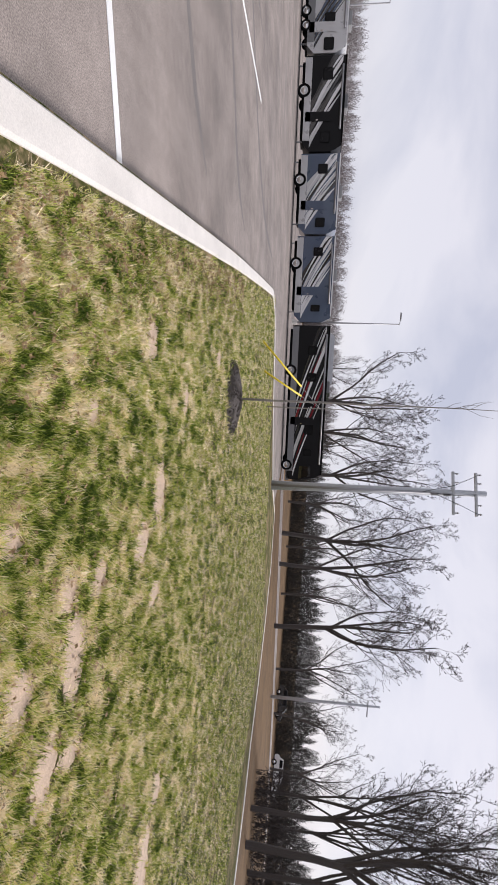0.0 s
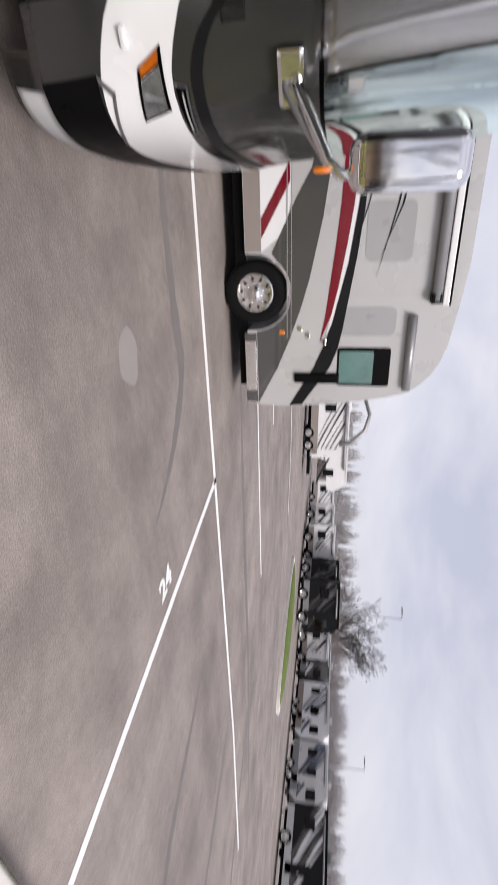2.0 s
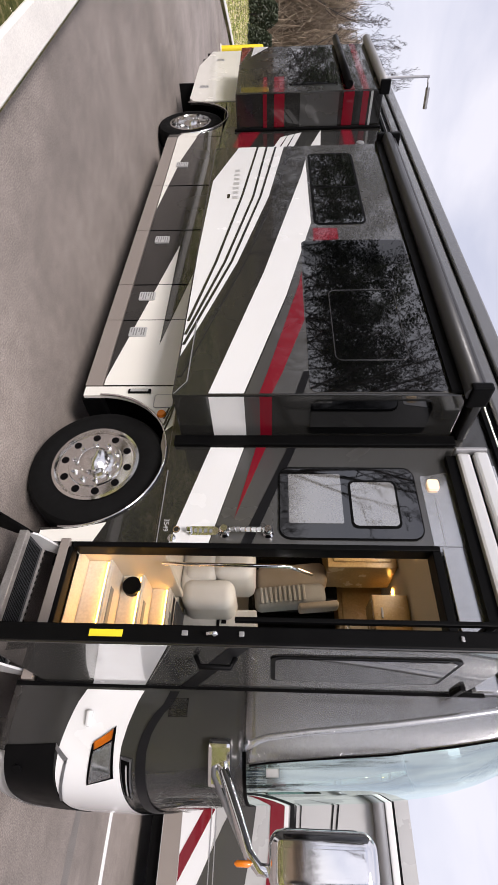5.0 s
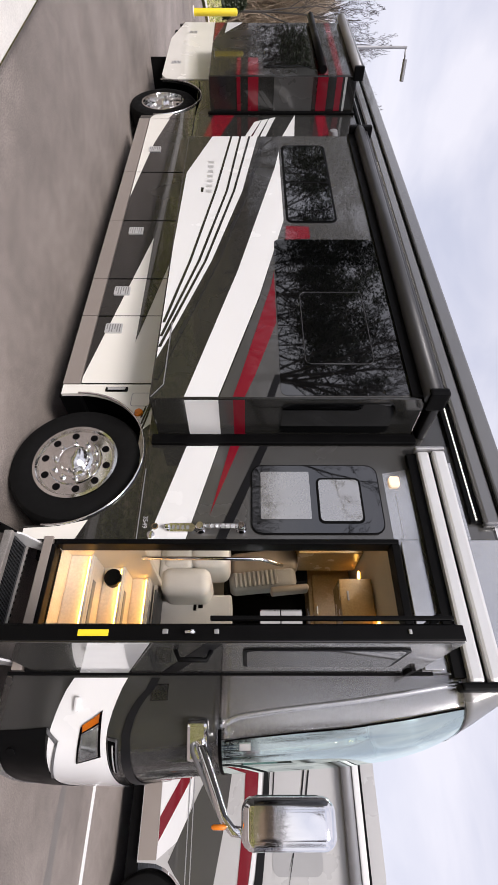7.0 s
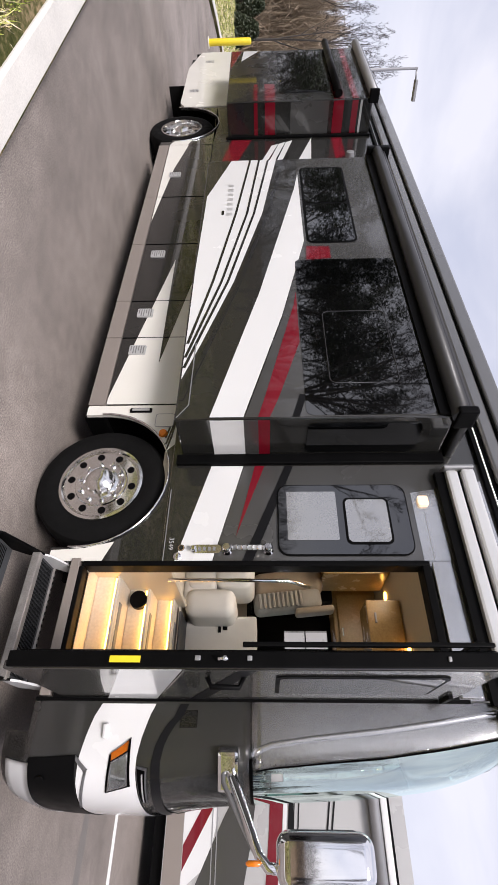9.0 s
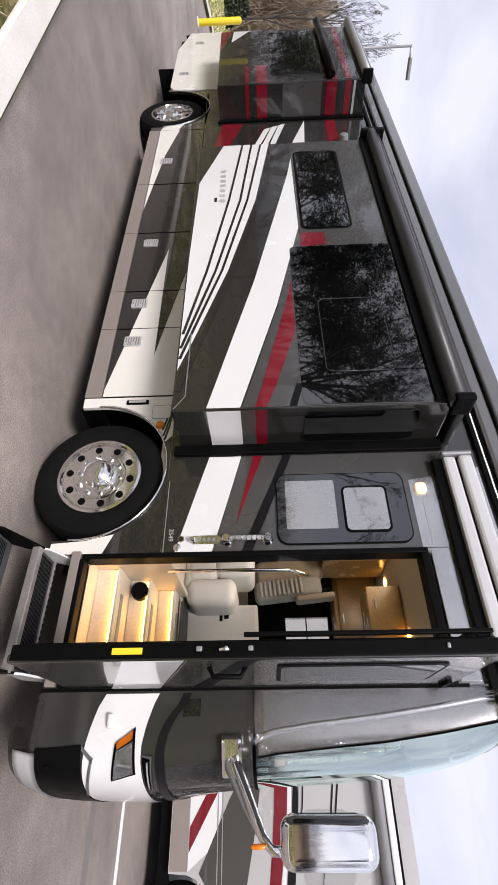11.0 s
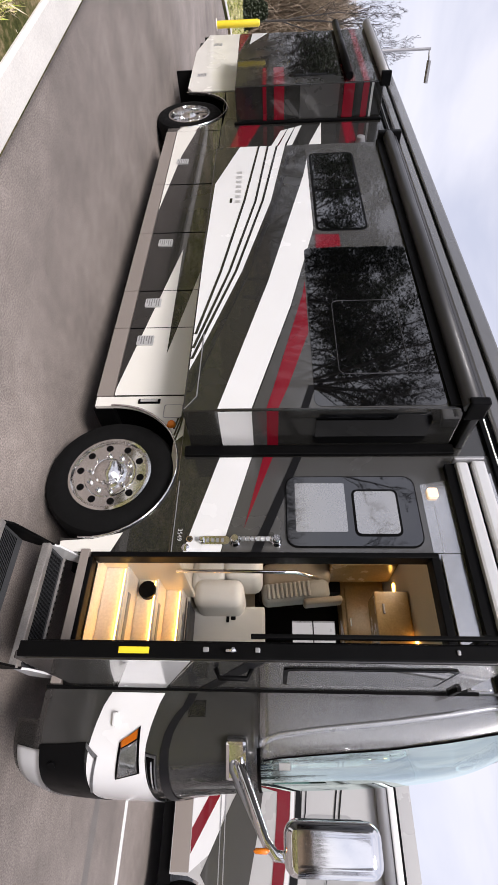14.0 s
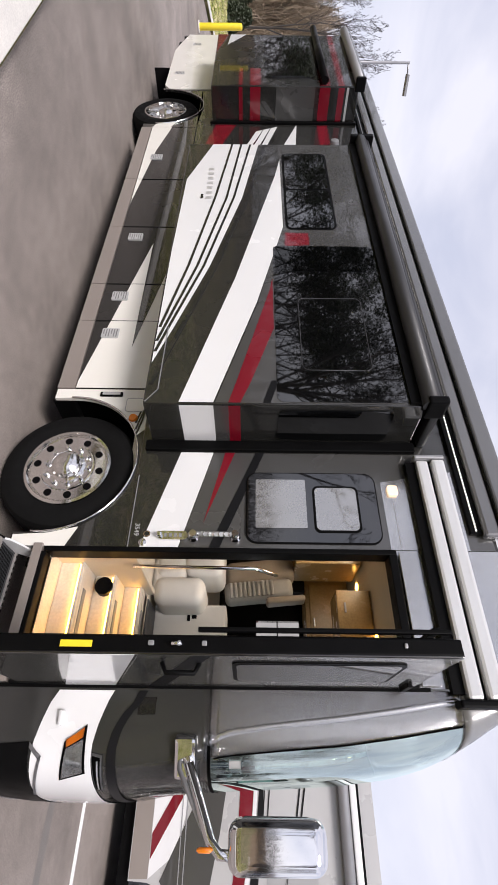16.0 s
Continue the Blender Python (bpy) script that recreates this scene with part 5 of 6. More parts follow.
boxpart("mirror_arm", (4.65, 4.81, NY - 0.05, NY - 0.001, 1.10, 1.80), BLACK_TRIM, N, bevel=0.02)
bm = bmesh.new()
tube(bm, [(3.74, NY - 0.06, 2.82), (4.88, NY - 0.06, 2.83)], 0.065, 12)
part("awning_roller", bm, METAL_GREY, N, "grey rolled awning")
bm = bmesh.new()
tube(bm, [(-6.3, NY - 0.09, 3.10), (3.52, NY - 0.09, 3.10)], 0.07, 12)
part("awning_roller", bm, METAL_GREY, N)
boxpart("awning_case", (-6.3, 3.58, NY - 0.12, NY - 0.001, 3.18, 3.27), PAINT_WHITE, N, bevel=0.02)
boxpart("awning_dark_strip", (-6.3, 3.60, NY - 0.05, NY - 0.001, 3.275, 3.31), BLACK_TRIM, N)
boxpart("awning_end", (3.42, 3.56, NY - 0.15, NY - 0.001, 3.02, 3.16), BLACK_TRIM, N, bevel=0.012)
for x, z in ((3.95, 1.18), (4.05, 1.30), (4.15, 1.55)):
    boxpart("latch", (x - 0.04, x + 0.04, NY - 0.03, NY - 0.001, z - 0.03, z + 0.03), CHROME, N, bevel=0.01)
boxpart("marker_light", (3.98, 4.03, NY - 0.02, NY - 0.001, 0.86, 0.94), AMBER, N, bevel=0.008)
bm = bmesh.new()
tube(bm, [(5.06, NY + 0.2, 2.22), (5.32, NY - 0.05, 2.32), (5.58, NY - 0.1, 2.26), (5.82, NY - 0.1, 2.05), (5.84, NY - 0.1, 1.86)], [0.03, 0.03, 0.035, 0.05, 0.055], 10)
part("mirror", bm, METAL_GREY, N, "grey hanging mirror on a curved arm")


# ---- far vehicles ----
EYE0 = Vector((2.38, -2.54, 0))


def polar(az, d):
    """A spot on the ground at a bearing and distance from where the walk begins."""
    x, y = EYE0.x + d * math.cos(radians(az)), EYE0.y + d * math.sin(radians(az))
    return Vector((x, y, fall(x)))


def small_wheel(parent, x, y, r=0.36, w=0.22):
    b = bmesh.new()
    lathe(b, [(r * 0.6, 0.0), (r * 0.95, 0.0), (r, 0.03), (r, w), (r * 0.6, w)], (x, y, r), n=22, caps=False)
    t = part("tyre", b, RUBBER, parent)
    b = bmesh.new()
    lathe(b, [(r * 0.6, 0.004), (r * 0.52, 0.03), (r * 0.2, 0.01), (0.01, 0.0)], (x, y, r), n=18, caps=False)
    part("rim", b, ALU, t)


def far_rv(at, length, h, base, stripes, label, nose="slope", windows=4, wheels=None, group="parked vehicles", seed=0):
    """A parked trailer or motorhome; its side faces -y of its own frame, its nose looks to +x."""
    rnd = random.Random(seed)
    v = thing("motorhome" if nose == "cab" else "travel_trailer", label, "motorhome" if nose == "cab" else "trailer", group, at)
    a, b = -length / 2, length / 2
    z0 = 0.48
    shapes = {"slope": [(a, z0), (b - 0.5, z0), (b, z0 + 0.5), (b, h - 0.7), (b - 0.35, h), (a, h)],
              "fifth": [(a, z0), (b - 2.3, z0), (b - 2.0, z0 + 1.1), (b, z0 + 1.2), (b + 0.2, h - 0.9), (b - 0.3, h), (a, h)],
              "cab": [(a, z0), (b, z0), (b + 0.05, 1.3), (b - 0.15, h - 0.6), (b - 0.5, h), (a, h)]}
    panel("body", shapes[nose], 0.0, 2.4, base, v)
    boxpart("chassis", (a + 0.3, b - 0.9, 0.15, 2.2, 0.28, z0), BLACK_TRIM, v)
    boxpart("roof_trim", (a, b - 0.5, -0.05, 2.42, h - 0.04, h + 0.05), PAINT_WHITE if base is not FAR_BLACK else BLACK_TRIM, v)
    boxpart("roof_unit", (a + length * 0.35, a + length * 0.35 + 0.9, 0.7, 1.6, h + 0.05, h + 0.32), GREY_PLASTIC, v, bevel=0.06)
    # parallel swooshes sweep up from the nose to the tail
    marks = (*stripes, *stripes)
    run, low, high = length * rnd.uniform(0.50, 0.66), z0 + 0.5, h - 0.22
    for k, m in enumerate(marks):
        x0 = b - 0.25 - (length - 0.6 - run * 0.8) * k / (len(marks) - 1)
        w = rnd.choice((0.10, 0.16, 0.24, 0.36)) * (0.4 if base is PAINT_WHITE else 1.0)
        front, back = [], []
        for i in range(11):
            u = i / 10
            x, z = x0 - run * u, low + (high - low) * u ** 1.12
            half = w * (1.7 * u if k % 2 else 1.7 * (1 - u)) + 0.03
            front.append((min(b - 0.1, max(a + 0.05, x)), z))
            back.append((min(b - 0.1, max(a + 0.02, x - half * 1.6)), z))
        panel("stripe", front + back[::-1], -0.006 - 0.004 * k, -0.002 - 0.004 * k, m, v)
    lower = boxpart("skirt_panel", (a + 0.1, b - (2.4 if nose == "fifth" else 0.7), -0.05, 0.0, z0, z0 + 0.48), PAINT_TAUPE if base is PAINT_WHITE else (PAINT_SILVER if base is FAR_BLACK and nose != "cab" else PAINT_SILVER if base is BLUE else GREY_PLASTIC), v)
    for k in range(windows):
        x = a + length * (0.14 + 0.74 * k / max(1, windows - 1)) * 0.9
        ww = rnd.uniform(0.45, 0.9)
        wn_ = panel("window", rounded(x, x + ww, h - 1.55, h - 0.85, 0.08), -0.045, -0.03, BLACK_TRIM, v)
        panel("pane", rounded(x + 0.04, x + ww - 0.04, h - 1.51, h - 0.89, 0.06), -0.05, -0.0455, FAR_PANE, wn_)
    xd = a + length * 0.58
    d = panel("door", rounded(xd, xd + 0.62, z0 + 0.12, z0 + 1.95, 0.05), -0.05, -0.03, base, v)
    boxpart("handle", (xd + 0.5, xd + 0.56, -0.07, -0.051, z0 + 0.9, z0 + 1.05), CHROME, d)
    bm = bmesh.new()
    tube(bm, [(a + 0.6, -0.10, h - 0.18), (b - 1.4, -0.10, h - 0.18)], 0.07, 8)
    part("awning_roller", bm, METAL_GREY, v)
    for x in wheels or ((a + length * 0.42, a + length * 0.42 + 0.85) if nose != "cab" else (a + length * 0.28, b - 1.2)):
        rw = 0.36 if nose != "cab" and not wheels else 0.46
        small_wheel(v, x, -0.06, rw)
        small_wheel(v, x, 2.1, rw)
    if nose == "cab":
        panel("cab_window", [(b - 1.15, 1.5), (b - 0.05, 1.45), (b - 0.3, h - 0.9), (b - 1.15, h - 0.9)], -0.035, -0.03, TINT_GLASS, v)
        boxpart("windscreen", (b - 0.12, b + 0.02, 0.25, 2.15, 1.45, h - 0.95), TINT_GLASS, v, bevel=0.03)
        boxpart("headlamp", (b + 0.0, b + 0.06, 0.12, 0.5, 0.75, 0.95), HEADLAMP, v, bevel=0.02)
        boxpart("bumper", (b - 0.3, b + 0.14, 0.0, 2.4, 0.38, 0.66), GREY_PLASTIC, v, bevel=0.04)
    else:
        for x in (a + 0.4, b - (2.2 if nose == "fifth" else 0.8)):
            boxpart("jack", (x, x + 0.08, 0.3, 0.38, 0.0, z0), METAL_GREY, v)
    return v


ROW_X = 41.0


def row(y0, y1, h, base, stripes, label, **kw):
    yc = (y0 + y1) / 2
    far_rv(pose(ROW_X, yc, fall(ROW_X), 0, 0, -90), abs(y1 - y0) - 0.15, h, base, stripes, label, **kw)


BLUE = mat("slate blue paint", (0.06, 0.085, 0.135), 0.3, 0.1, 0.08, 1.5, 300, coat=0.6)
row(-13.9, -1.3, 3.3, FAR_BLACK, (PAINT_WHITE, PAINT_RED, PAINT_SILVER, PAINT_WHITE, PAINT_BLACK), "dark motorhome with white and dark red swooshes", nose="cab", windows=5, seed=3)
row(-1.2, 5.2, 3.28, BLUE, (PAINT_WHITE, PAINT_SILVER, PAINT_WHITE, PAINT_DARK, PAINT_WHITE), "slate blue and white fifth wheel trailer", nose="slope", windows=2, seed=5, wheels=(-1.2,))
row(5.2, 10.8, 3.28, BLUE, (PAINT_WHITE, PAINT_DARK, PAINT_WHITE, PAINT_SILVER, PAINT_WHITE), "slate blue and white trailer with diagonal stripes", windows=2, seed=8, wheels=(-1.0,))
row(10.8, 17.0, 3.28, FAR_BLACK, (PAINT_SILVER, PAINT_WHITE, PAINT_MID, PAINT_BLACK), "black trailer with a silver skirt and swooshes", windows=2, seed=12, wheels=(-0.9,))
row(17.0, 21.6, 3.2, PAINT_SILVER, (PAINT_BLACK, BLUE, PAINT_BLACK, BLUE), "silver trailer with blue and black stripes", windows=3, seed=15)
row(21.7, 27.0, 3.2, PAINT_WHITE, (BLUE, PAINT_BLACK, PAINT_MID, BLUE), "white trailer with blue and black stripes", windows=3, seed=21)
row(27.1, 32.5, 3.2, PAINT_DARK, (PAINT_WHITE, PAINT_SILVER, PAINT_WHITE), "dark trailer with white stripes", windows=2, seed=24)


def spot(az, d, turn, *a, **kw):
    p = polar(az, d)
    far_rv(pose(p.x, p.y, p.z, 0, 0, turn), *a, **kw)


spot(40.6, 50, -48, 4.2, 3.0, PAINT_WHITE, (PAINT_BLACK, PAINT_BLACK, PAINT_MID), "white motorhome with black graphics seen end on", nose="cab", windows=1, seed=31)
spot(45.0, 42, -38, 4.2, 3.4, FAR_BLACK, (PAINT_BLACK, PAINT_MID), "dark motorhome with a wide black windscreen", nose="cab", windows=1, seed=33)
spot(48.2, 44, -40, 3.2, 3.3, FAR_BLACK, (PAINT_MID, PAINT_BLACK), "dark grey motorhome parked behind the grass island", nose="cab", windows=1, seed=35)
spot(51.5, 46, -30, 4.0, 2.9, PAINT_WHITE, (PAINT_BLACK, PAINT_MID), "white motorhome with dark windows", nose="cab", windows=2, seed=37)
spot(54.2, 50, -30, 4.0, 2.8, PAINT_SILVER, (PAINT_BLACK, PAINT_WHITE), "silver motorhome with dark windows", nose="cab", windows=2, seed=39)
spot(56.8, 56, -25, 4.6, 2.8, PAINT_WHITE, (PAINT_BLACK, BLUE), "white trailer with black and blue stripes", windows=2, seed=41)
spot(64.0, 32.5, -16, 6.6, 2.95, PAINT_WHITE, (PAINT_BLACK, PAINT_MID, PAINT_BLACK), "white fifth wheel trailer with black pin stripes", nose="fifth", windows=2, seed=45)
spot(72.0, 33.0, -12, 6.0, 3.0, PAINT_WHITE, (PAINT_BLACK, PAINT_MID), "white trailer with black pin stripes", windows=2, seed=47)


def car(az, d, turn, paint, label):
    p = polar(az, d)
    c = thing("car", label, "car", "cars on the road", pose(p.x, p.y, p.z, 0, 0, turn))
    panel("body", [(-2.2, 0.35), (2.2, 0.35), (2.25, 0.75), (1.3, 0.95), (-2.15, 0.98), (-2.25, 0.7)], -0.85, 0.85, paint, c)
    panel("cabin", [(-2.0, 0.97), (1.2, 0.95), (0.5, 1.5), (-1.7, 1.52)], -0.75, 0.75, paint, c)
    for x0, x1 in ((-1.7, -0.75), (-0.65, 0.25)):
        panel("window", [(x0, 1.02), (x1, 1.02), (x1 - 0.05, 1.42), (x0 + 0.1, 1.42)], -0.765, -0.752, FAR_PANE, c)
    for x in (-1.4, 1.4):
        small_wheel(c, x, -0.88, 0.33)
        small_wheel(c, x, 0.66, 0.33)


car(-46.8, 74, -140, PAINT_WHITE, "white station wagon on the far road")
car(-40.6, 76, -140, PAINT_BLACK, "dark saloon car on the far road")


# ---- poles, lamps, bollards ----
def street_lamp(az, d, el, side, label="tall thin grey street lamp with a flat head"):
    p = polar(az, d)
    h = 1.70 + d * math.tan(radians(el)) - p.z
    s = thing("street_lamp", label, "street lamp", "street lamps", Matrix.Translation(p))
    bm = bmesh.new()
    tube(bm, [(0, 0, 0), (0, 0, h)], [0.09, 0.05], 8)
    part("pole", bm, METAL_GREY, s)
    b = bmesh.new()
    lathe(b, [(0.25, 0.0), (0.25, 0.5), (0.2, 0.55)], (0, 0, 0), "z", 14)
    part("footing", b, CONCRETE, s)
    r = Vector((math.sin(radians(az)), -math.cos(radians(az)), 0)) * side
    b = bmesh.new()
    tube(b, [(0, 0, h - 0.05), Vector((0, 0, h)) + r * 0.5], 0.035, 6)
    part("arm", b, METAL_GREY, s)
    b = bmesh.new()
    box(b, -0.15, 0.15, -0.38, 0.38, -0.05, 0.06, bevel=0.02, m=Matrix.Translation(Vector((0, 0, h)) + r * 0.75) @ pose(0, 0, 0, 0, 0, math.degrees(math.atan2(r.y, r.x)) + 90))
    part("lamp_head", b, METAL_GREY, s)


street_lamp(2.1, 50, 9.2, -1)
street_lamp(30.1, 58, 4.7, -1)
street_lamp(44.5, 54, 8.5, -1)
street_lamp(164.9, 26, 14.2, 1)


def leaning(bm, p, q, r0, r1, n=10):
    tube(bm, [p, (Vector(p) + Vector(q)) / 2, q], [r0, (r0 + r1) / 2, r1], n)


pp = polar(-17.2, 25.6)
UP = thing("utility_pole", "weathered grey wooden utility pole with crossarms and insulators", "utility pole", "", Matrix.Translation(pp))
bm = bmesh.new()
leaning(bm, (0, 0, -0.05), (-0.05, 0.30, 10.9), 0.25, 0.15)
part("pole", bm, POLE_WOOD, UP)
bm = bmesh.new()
tube(bm, [(-0.24, 0.1, 0), (-0.26, 0.16, 4.5), (-0.22, 0.25, 8.2)], 0.07, 8)
part("riser_pipe", bm, METAL_GREY, UP, "grey riser pipe up the pole")
for z, half in ((10.4, 1.1), (9.3, 1.1)):
    b = bmesh.new()
    box(b, -0.06, 0.06, -half, half, z - 0.06, z + 0.06, bevel=0.01, m=pose(-0.15, 0.28, 0, 0, 0, -25))
    arm = part("crossarm", b, POLE_WOOD, UP)
    for k in (-1.0, -0.55, 0.55, 1.0):
        b = bmesh.new()
        lathe(b, [(0.02, 0.0), (0.05, 0.05), (0.03, 0.09), (0.055, 0.14), (0.03, 0.2), (0.01, 0.22)], (-0.15 + 0.42 * k, 0.28 + 0.9 * k, z + 0.06), "z", 12)
        part("insulator", b, METAL_GREY, arm)
for k in range(3):
    b = bmesh.new()
    tube(b, [(-0.2 + 0.4 * (k - 1), 0.28 + 0.85 * (k - 1), 10.4), (-0.5, 0.28 + 0.5 * (k - 1), 9.6 - 0.2 * k), (-0.25, 0.25, 8.3 - 0.3 * k)], 0.014, 5)
    part("cable_loop", b, BLACK_TRIM, UP)
for z in (9.0, 8.4):
    boxpart("fuse_switch", (-0.35, -0.22, 0.15, 0.27, z - 0.2, z + 0.15), GREY_PLASTIC, UP, bevel=0.02)
p2 = polar(-40.0, 52)
U2 = thing("utility_pole", "thin wooden utility pole beside the far road", "utility pole", "", Matrix.Translation(p2))
bm = bmesh.new()
leaning(bm, (0, 0, -0.05), (0.1, 0.2, 1.7 + 52 * math.tan(radians(8.6)) - p2.z), 0.16, 0.10)
part("pole", bm, POLE_WOOD, U2)
boxpart("crossarm", (-0.05, 0.05, -0.9, 0.9, 9.0, 9.1), POLE_WOOD, U2)


def bollard(x, y, z=0.0, h=1.35):
    b = thing("bollard", "bright yellow steel bollard with a round cap", "bollard", "yellow bollards", pose(x, y, z))
    bm = bmesh.new()
    lathe(bm, [(0.10, 0.0), (0.10, h - 0.06), (0.085, h - 0.02), (0.04, h)], (0, 0, 0), "z", 20)
    part("post", bm, YELLOW, b)
    bm = bmesh.new()
    lathe(bm, [(0.16, 0.0), (0.16, 0.02), (0.10, 0.03)], (0, 0, 0), "z", 20)
    part("collar", bm, CONCRETE, b)


bollard(-17.92, 1.95, 0.0, 1.4)
bollard(-26.4, -6.45, 0.1, 1.4)


# ---- bare trees ----
def grow(seed, height, spread=0.5, depth=5, clear=0.30, stems=4):
    """Limbs of one bare tree, a fan of rising limbs over a clear trunk, as rows of start, end, two radii and level."""
    rnd = random.Random(seed)
    out = []

    def limb(p, d, length, r, level):
        steps = (6, 7, 5, 4, 3, 2)[level]
        end = 0.80 if level == 0 else 0.30
        wob = (0.03, 0.10, 0.15, 0.18, 0.2, 0.2)[level]
        for k in range(steps):
            rise = (0.0, 0.05, 0.07, 0.05, 0.03, 0.0)[level]
            d = (d + Vector((rnd.gauss(0, wob), rnd.gauss(0, wob), rise + rnd.gauss(0, wob * 0.6)))).normalized()
            q = p + d * (length / steps)
            a, b = r * (1 - (1 - end) * k / steps), r * (1 - (1 - end) * (k + 1) / steps)
            out.append((p, q, a, b, level))
            p = q
            if 0 < level < depth and k > 0:
                for _ in range(rnd.choice(((), (1, 1, 2), (1, 2, 2), (1, 2, 2), (2, 2))[level])):
                    side = Vector((rnd.gauss(0, 1), rnd.gauss(0, 1), rnd.gauss(0.25, 0.8)))
                    side = (side - d * side.dot(d)).normalized()
                    t = radians(rnd.uniform(28, 52))
                    limb(p, d * math.cos(t) + side * math.sin(t), length * (1 - 0.5 * k / steps) * rnd.uniform(0.34, 0.52), b * rnd.uniform(0.45, 0.65), level + 1)
        if level == 0:
            turn = rnd.uniform(0, 6.28)
            for j in range(stems):
                t = radians((rnd.uniform(20, 34) if j else rnd.uniform(3, 12)) * spread * 2)
                az = turn + 2 * math.pi * j / max(1, stems - 1) + rnd.gauss(0, 0.25)
                limb(p - d * length * rnd.uniform(0, 0.25), Vector((math.sin(t) * math.cos(az), math.sin(t) * math.sin(az), math.cos(t))), height * (1 - clear) * rnd.uniform(0.8, 1.0), r * (0.75 if j == 0 else rnd.uniform(0.5, 0.65)), 1)

    limb(Vector((0, 0, -0.1)), Vector((rnd.gauss(0, 0.03), rnd.gauss(0, 0.03), 1)).normalized(), height * clear, height * 0.0135, 0)
    top = max(q.z for _, q, *_ in out)
    k = height / top
    return [(p * k, q * k, a * k, b * k, lv) for p, q, a, b, lv in out]


def limbs_mesh(name, limbs, material, thin=0.0):
    verts, faces = [], []
    for p, q, a, b, lv in limbs:
        n = 6 if lv < 2 else 3
        d = (q - p).normalized()
        s = d.orthogonal().normalized()
        u = d.cross(s)
        i = len(verts)
        for c, r in ((p, max(a, thin)), (q, max(b, thin))):
            for k in range(n):
                t = 2 * math.pi * k / n
                verts.append(c + r * (math.cos(t) * s + math.sin(t) * u))
        faces += [(i + k, i + (k + 1) % n, i + n + (k + 1) % n, i + n + k) for k in range(n)]
    me = bpy.data.meshes.new(name)
    me.from_pydata(verts, [], faces)
    me.materials.append(material)
    return me


def leaves_mesh(limbs, n, size, rnd, material):
    tips = [q for _, q, _, _, lv in limbs if lv >= 3]
    verts, faces = [], []
    for _ in range(n):
        c = rnd.choice(tips) + Vector((rnd.gauss(0, 0.20), rnd.gauss(0, 0.20), rnd.gauss(0, 0.20)))
        a = Vector((rnd.gauss(0, 1), rnd.gauss(0, 1), rnd.gauss(0, 1))).normalized() * size * rnd.uniform(0.6, 1.3)
        b = a.orthogonal().normalized() * a.length * 0.55
        i = len(verts)
        verts += [c - a, c + b, c + a, c - b]
        faces.append((i, i + 1, i + 2, i + 3))
    me = bpy.data.meshes.new("leaves")
    me.from_pydata(verts, [], faces)
    me.materials.append(material)
    return me


LEAF = mat("dark evergreen leaf", (0.032, 0.044, 0.020), 0.6, 0, 0.35, 1.2, 20)
TWIG = mat("grey brown twigs", (0.045, 0.037, 0.034), 0.9, 0, 0.25, 1.0, 15)
kinds = []
for seed, spread, clear, stems in ((4, 0.52, 0.34, 5), (9, 0.46, 0.30, 4), (17, 0.56, 0.36, 5), (23, 0.62, 0.13, 6)):
    g = grow(seed, 10.0, spread, 5, clear, stems)
    kinds.append((limbs_mesh("trunk", [x for x in g if x[4] < 3], BARK), limbs_mesh("crown", [x for x in g if x[4] >= 3], TWIG, 0.006), g))
LEAFY = leaves_mesh(kinds[3][2], 6500, 0.085, random.Random(2), LEAF)


def tree(p, h, kind, turn, leafy=False, wide=1.0):
    label = "tree with dark leaves among bare limbs" if leafy else "tall bare winter tree with spreading grey limbs"
    t = thing("tree", label, "tree", "bare trees", Matrix.Translation(p) @ pose(0, 0, 0, 0, 0, turn) @ Matrix.Diagonal((h / 10 * wide, h / 10 * wide, h / 10, 1)))
    for me in kinds[kind][:2]:
        ob = new(me.name, me)
        ob.parent = t
    if leafy:
        ob = new("leaves", LEAFY)
        ob.parent = t


def seen_tree(az, d, el, kind, turn, wide=1.0):
    p = polar(az, d)
    tree(p, 1.7 + d * math.tan(radians(el)) - p.z, kind, turn, wide=wide)


for k, (az, d, el, w) in enumerate(((-7.2, 58, 14.2, 1.1), (-10.6, 62, 13.5, 1.05), (-15.4, 56, 15.8, 1.1), (-22.7, 54, 15.4, 1.15), (-26.2, 52, 15.6, 1.05), (-33.0, 48, 16.6, 1.15), (-37.3, 64, 9.0, 1.0), (-29.5, 66, 8.5, 1.0), (-41.5, 70, 6.5, 1.1), (-46.3, 66, 8.0, 0.9), (-3.0, 80, 6.5, 1.0), (-12.5, 75, 8.5, 1.0), (-19.0, 70, 9.0, 1.0), (-24.2, 74, 8.0, 1.0))):
    seen_tree(az, d, el, k % 3, 47 * k, w)
for k, (az, d, el, w) in enumerate(((-48.2, 36, 16.0, 0.7), (-49.6, 31, 21.0, 0.85), (-52.3, 29, 25.0, 0.9), (-54.2, 33, 21.0, 0.7), (-57.0, 27, 26.0, 0.8), (-50.8, 38, 17.0, 0.6))):
    seen_tree(az, d, el, (k + 1) % 3, 71 * k + 20, w)
for k, (az, d, el) in enumerate(((41.3, 105, 7.2), (40.4, 108, 6.0), (42.3, 103, 6.6), (43.5, 110, 5.0), (48.0, 120, 3.2), (53.5, 115, 3.0), (46.0, 118, 4.0), (59.0, 110, 2.2))):
    seen_tree(az, d, el, k % 3, 33 * k, 1.5)
for k in range(9):
    seen_tree(158 + 2.2 * k, 44 + 9 * random.random(), 9.0 + 4.5 * random.random(), k % 3, 57 * k, 0.55)
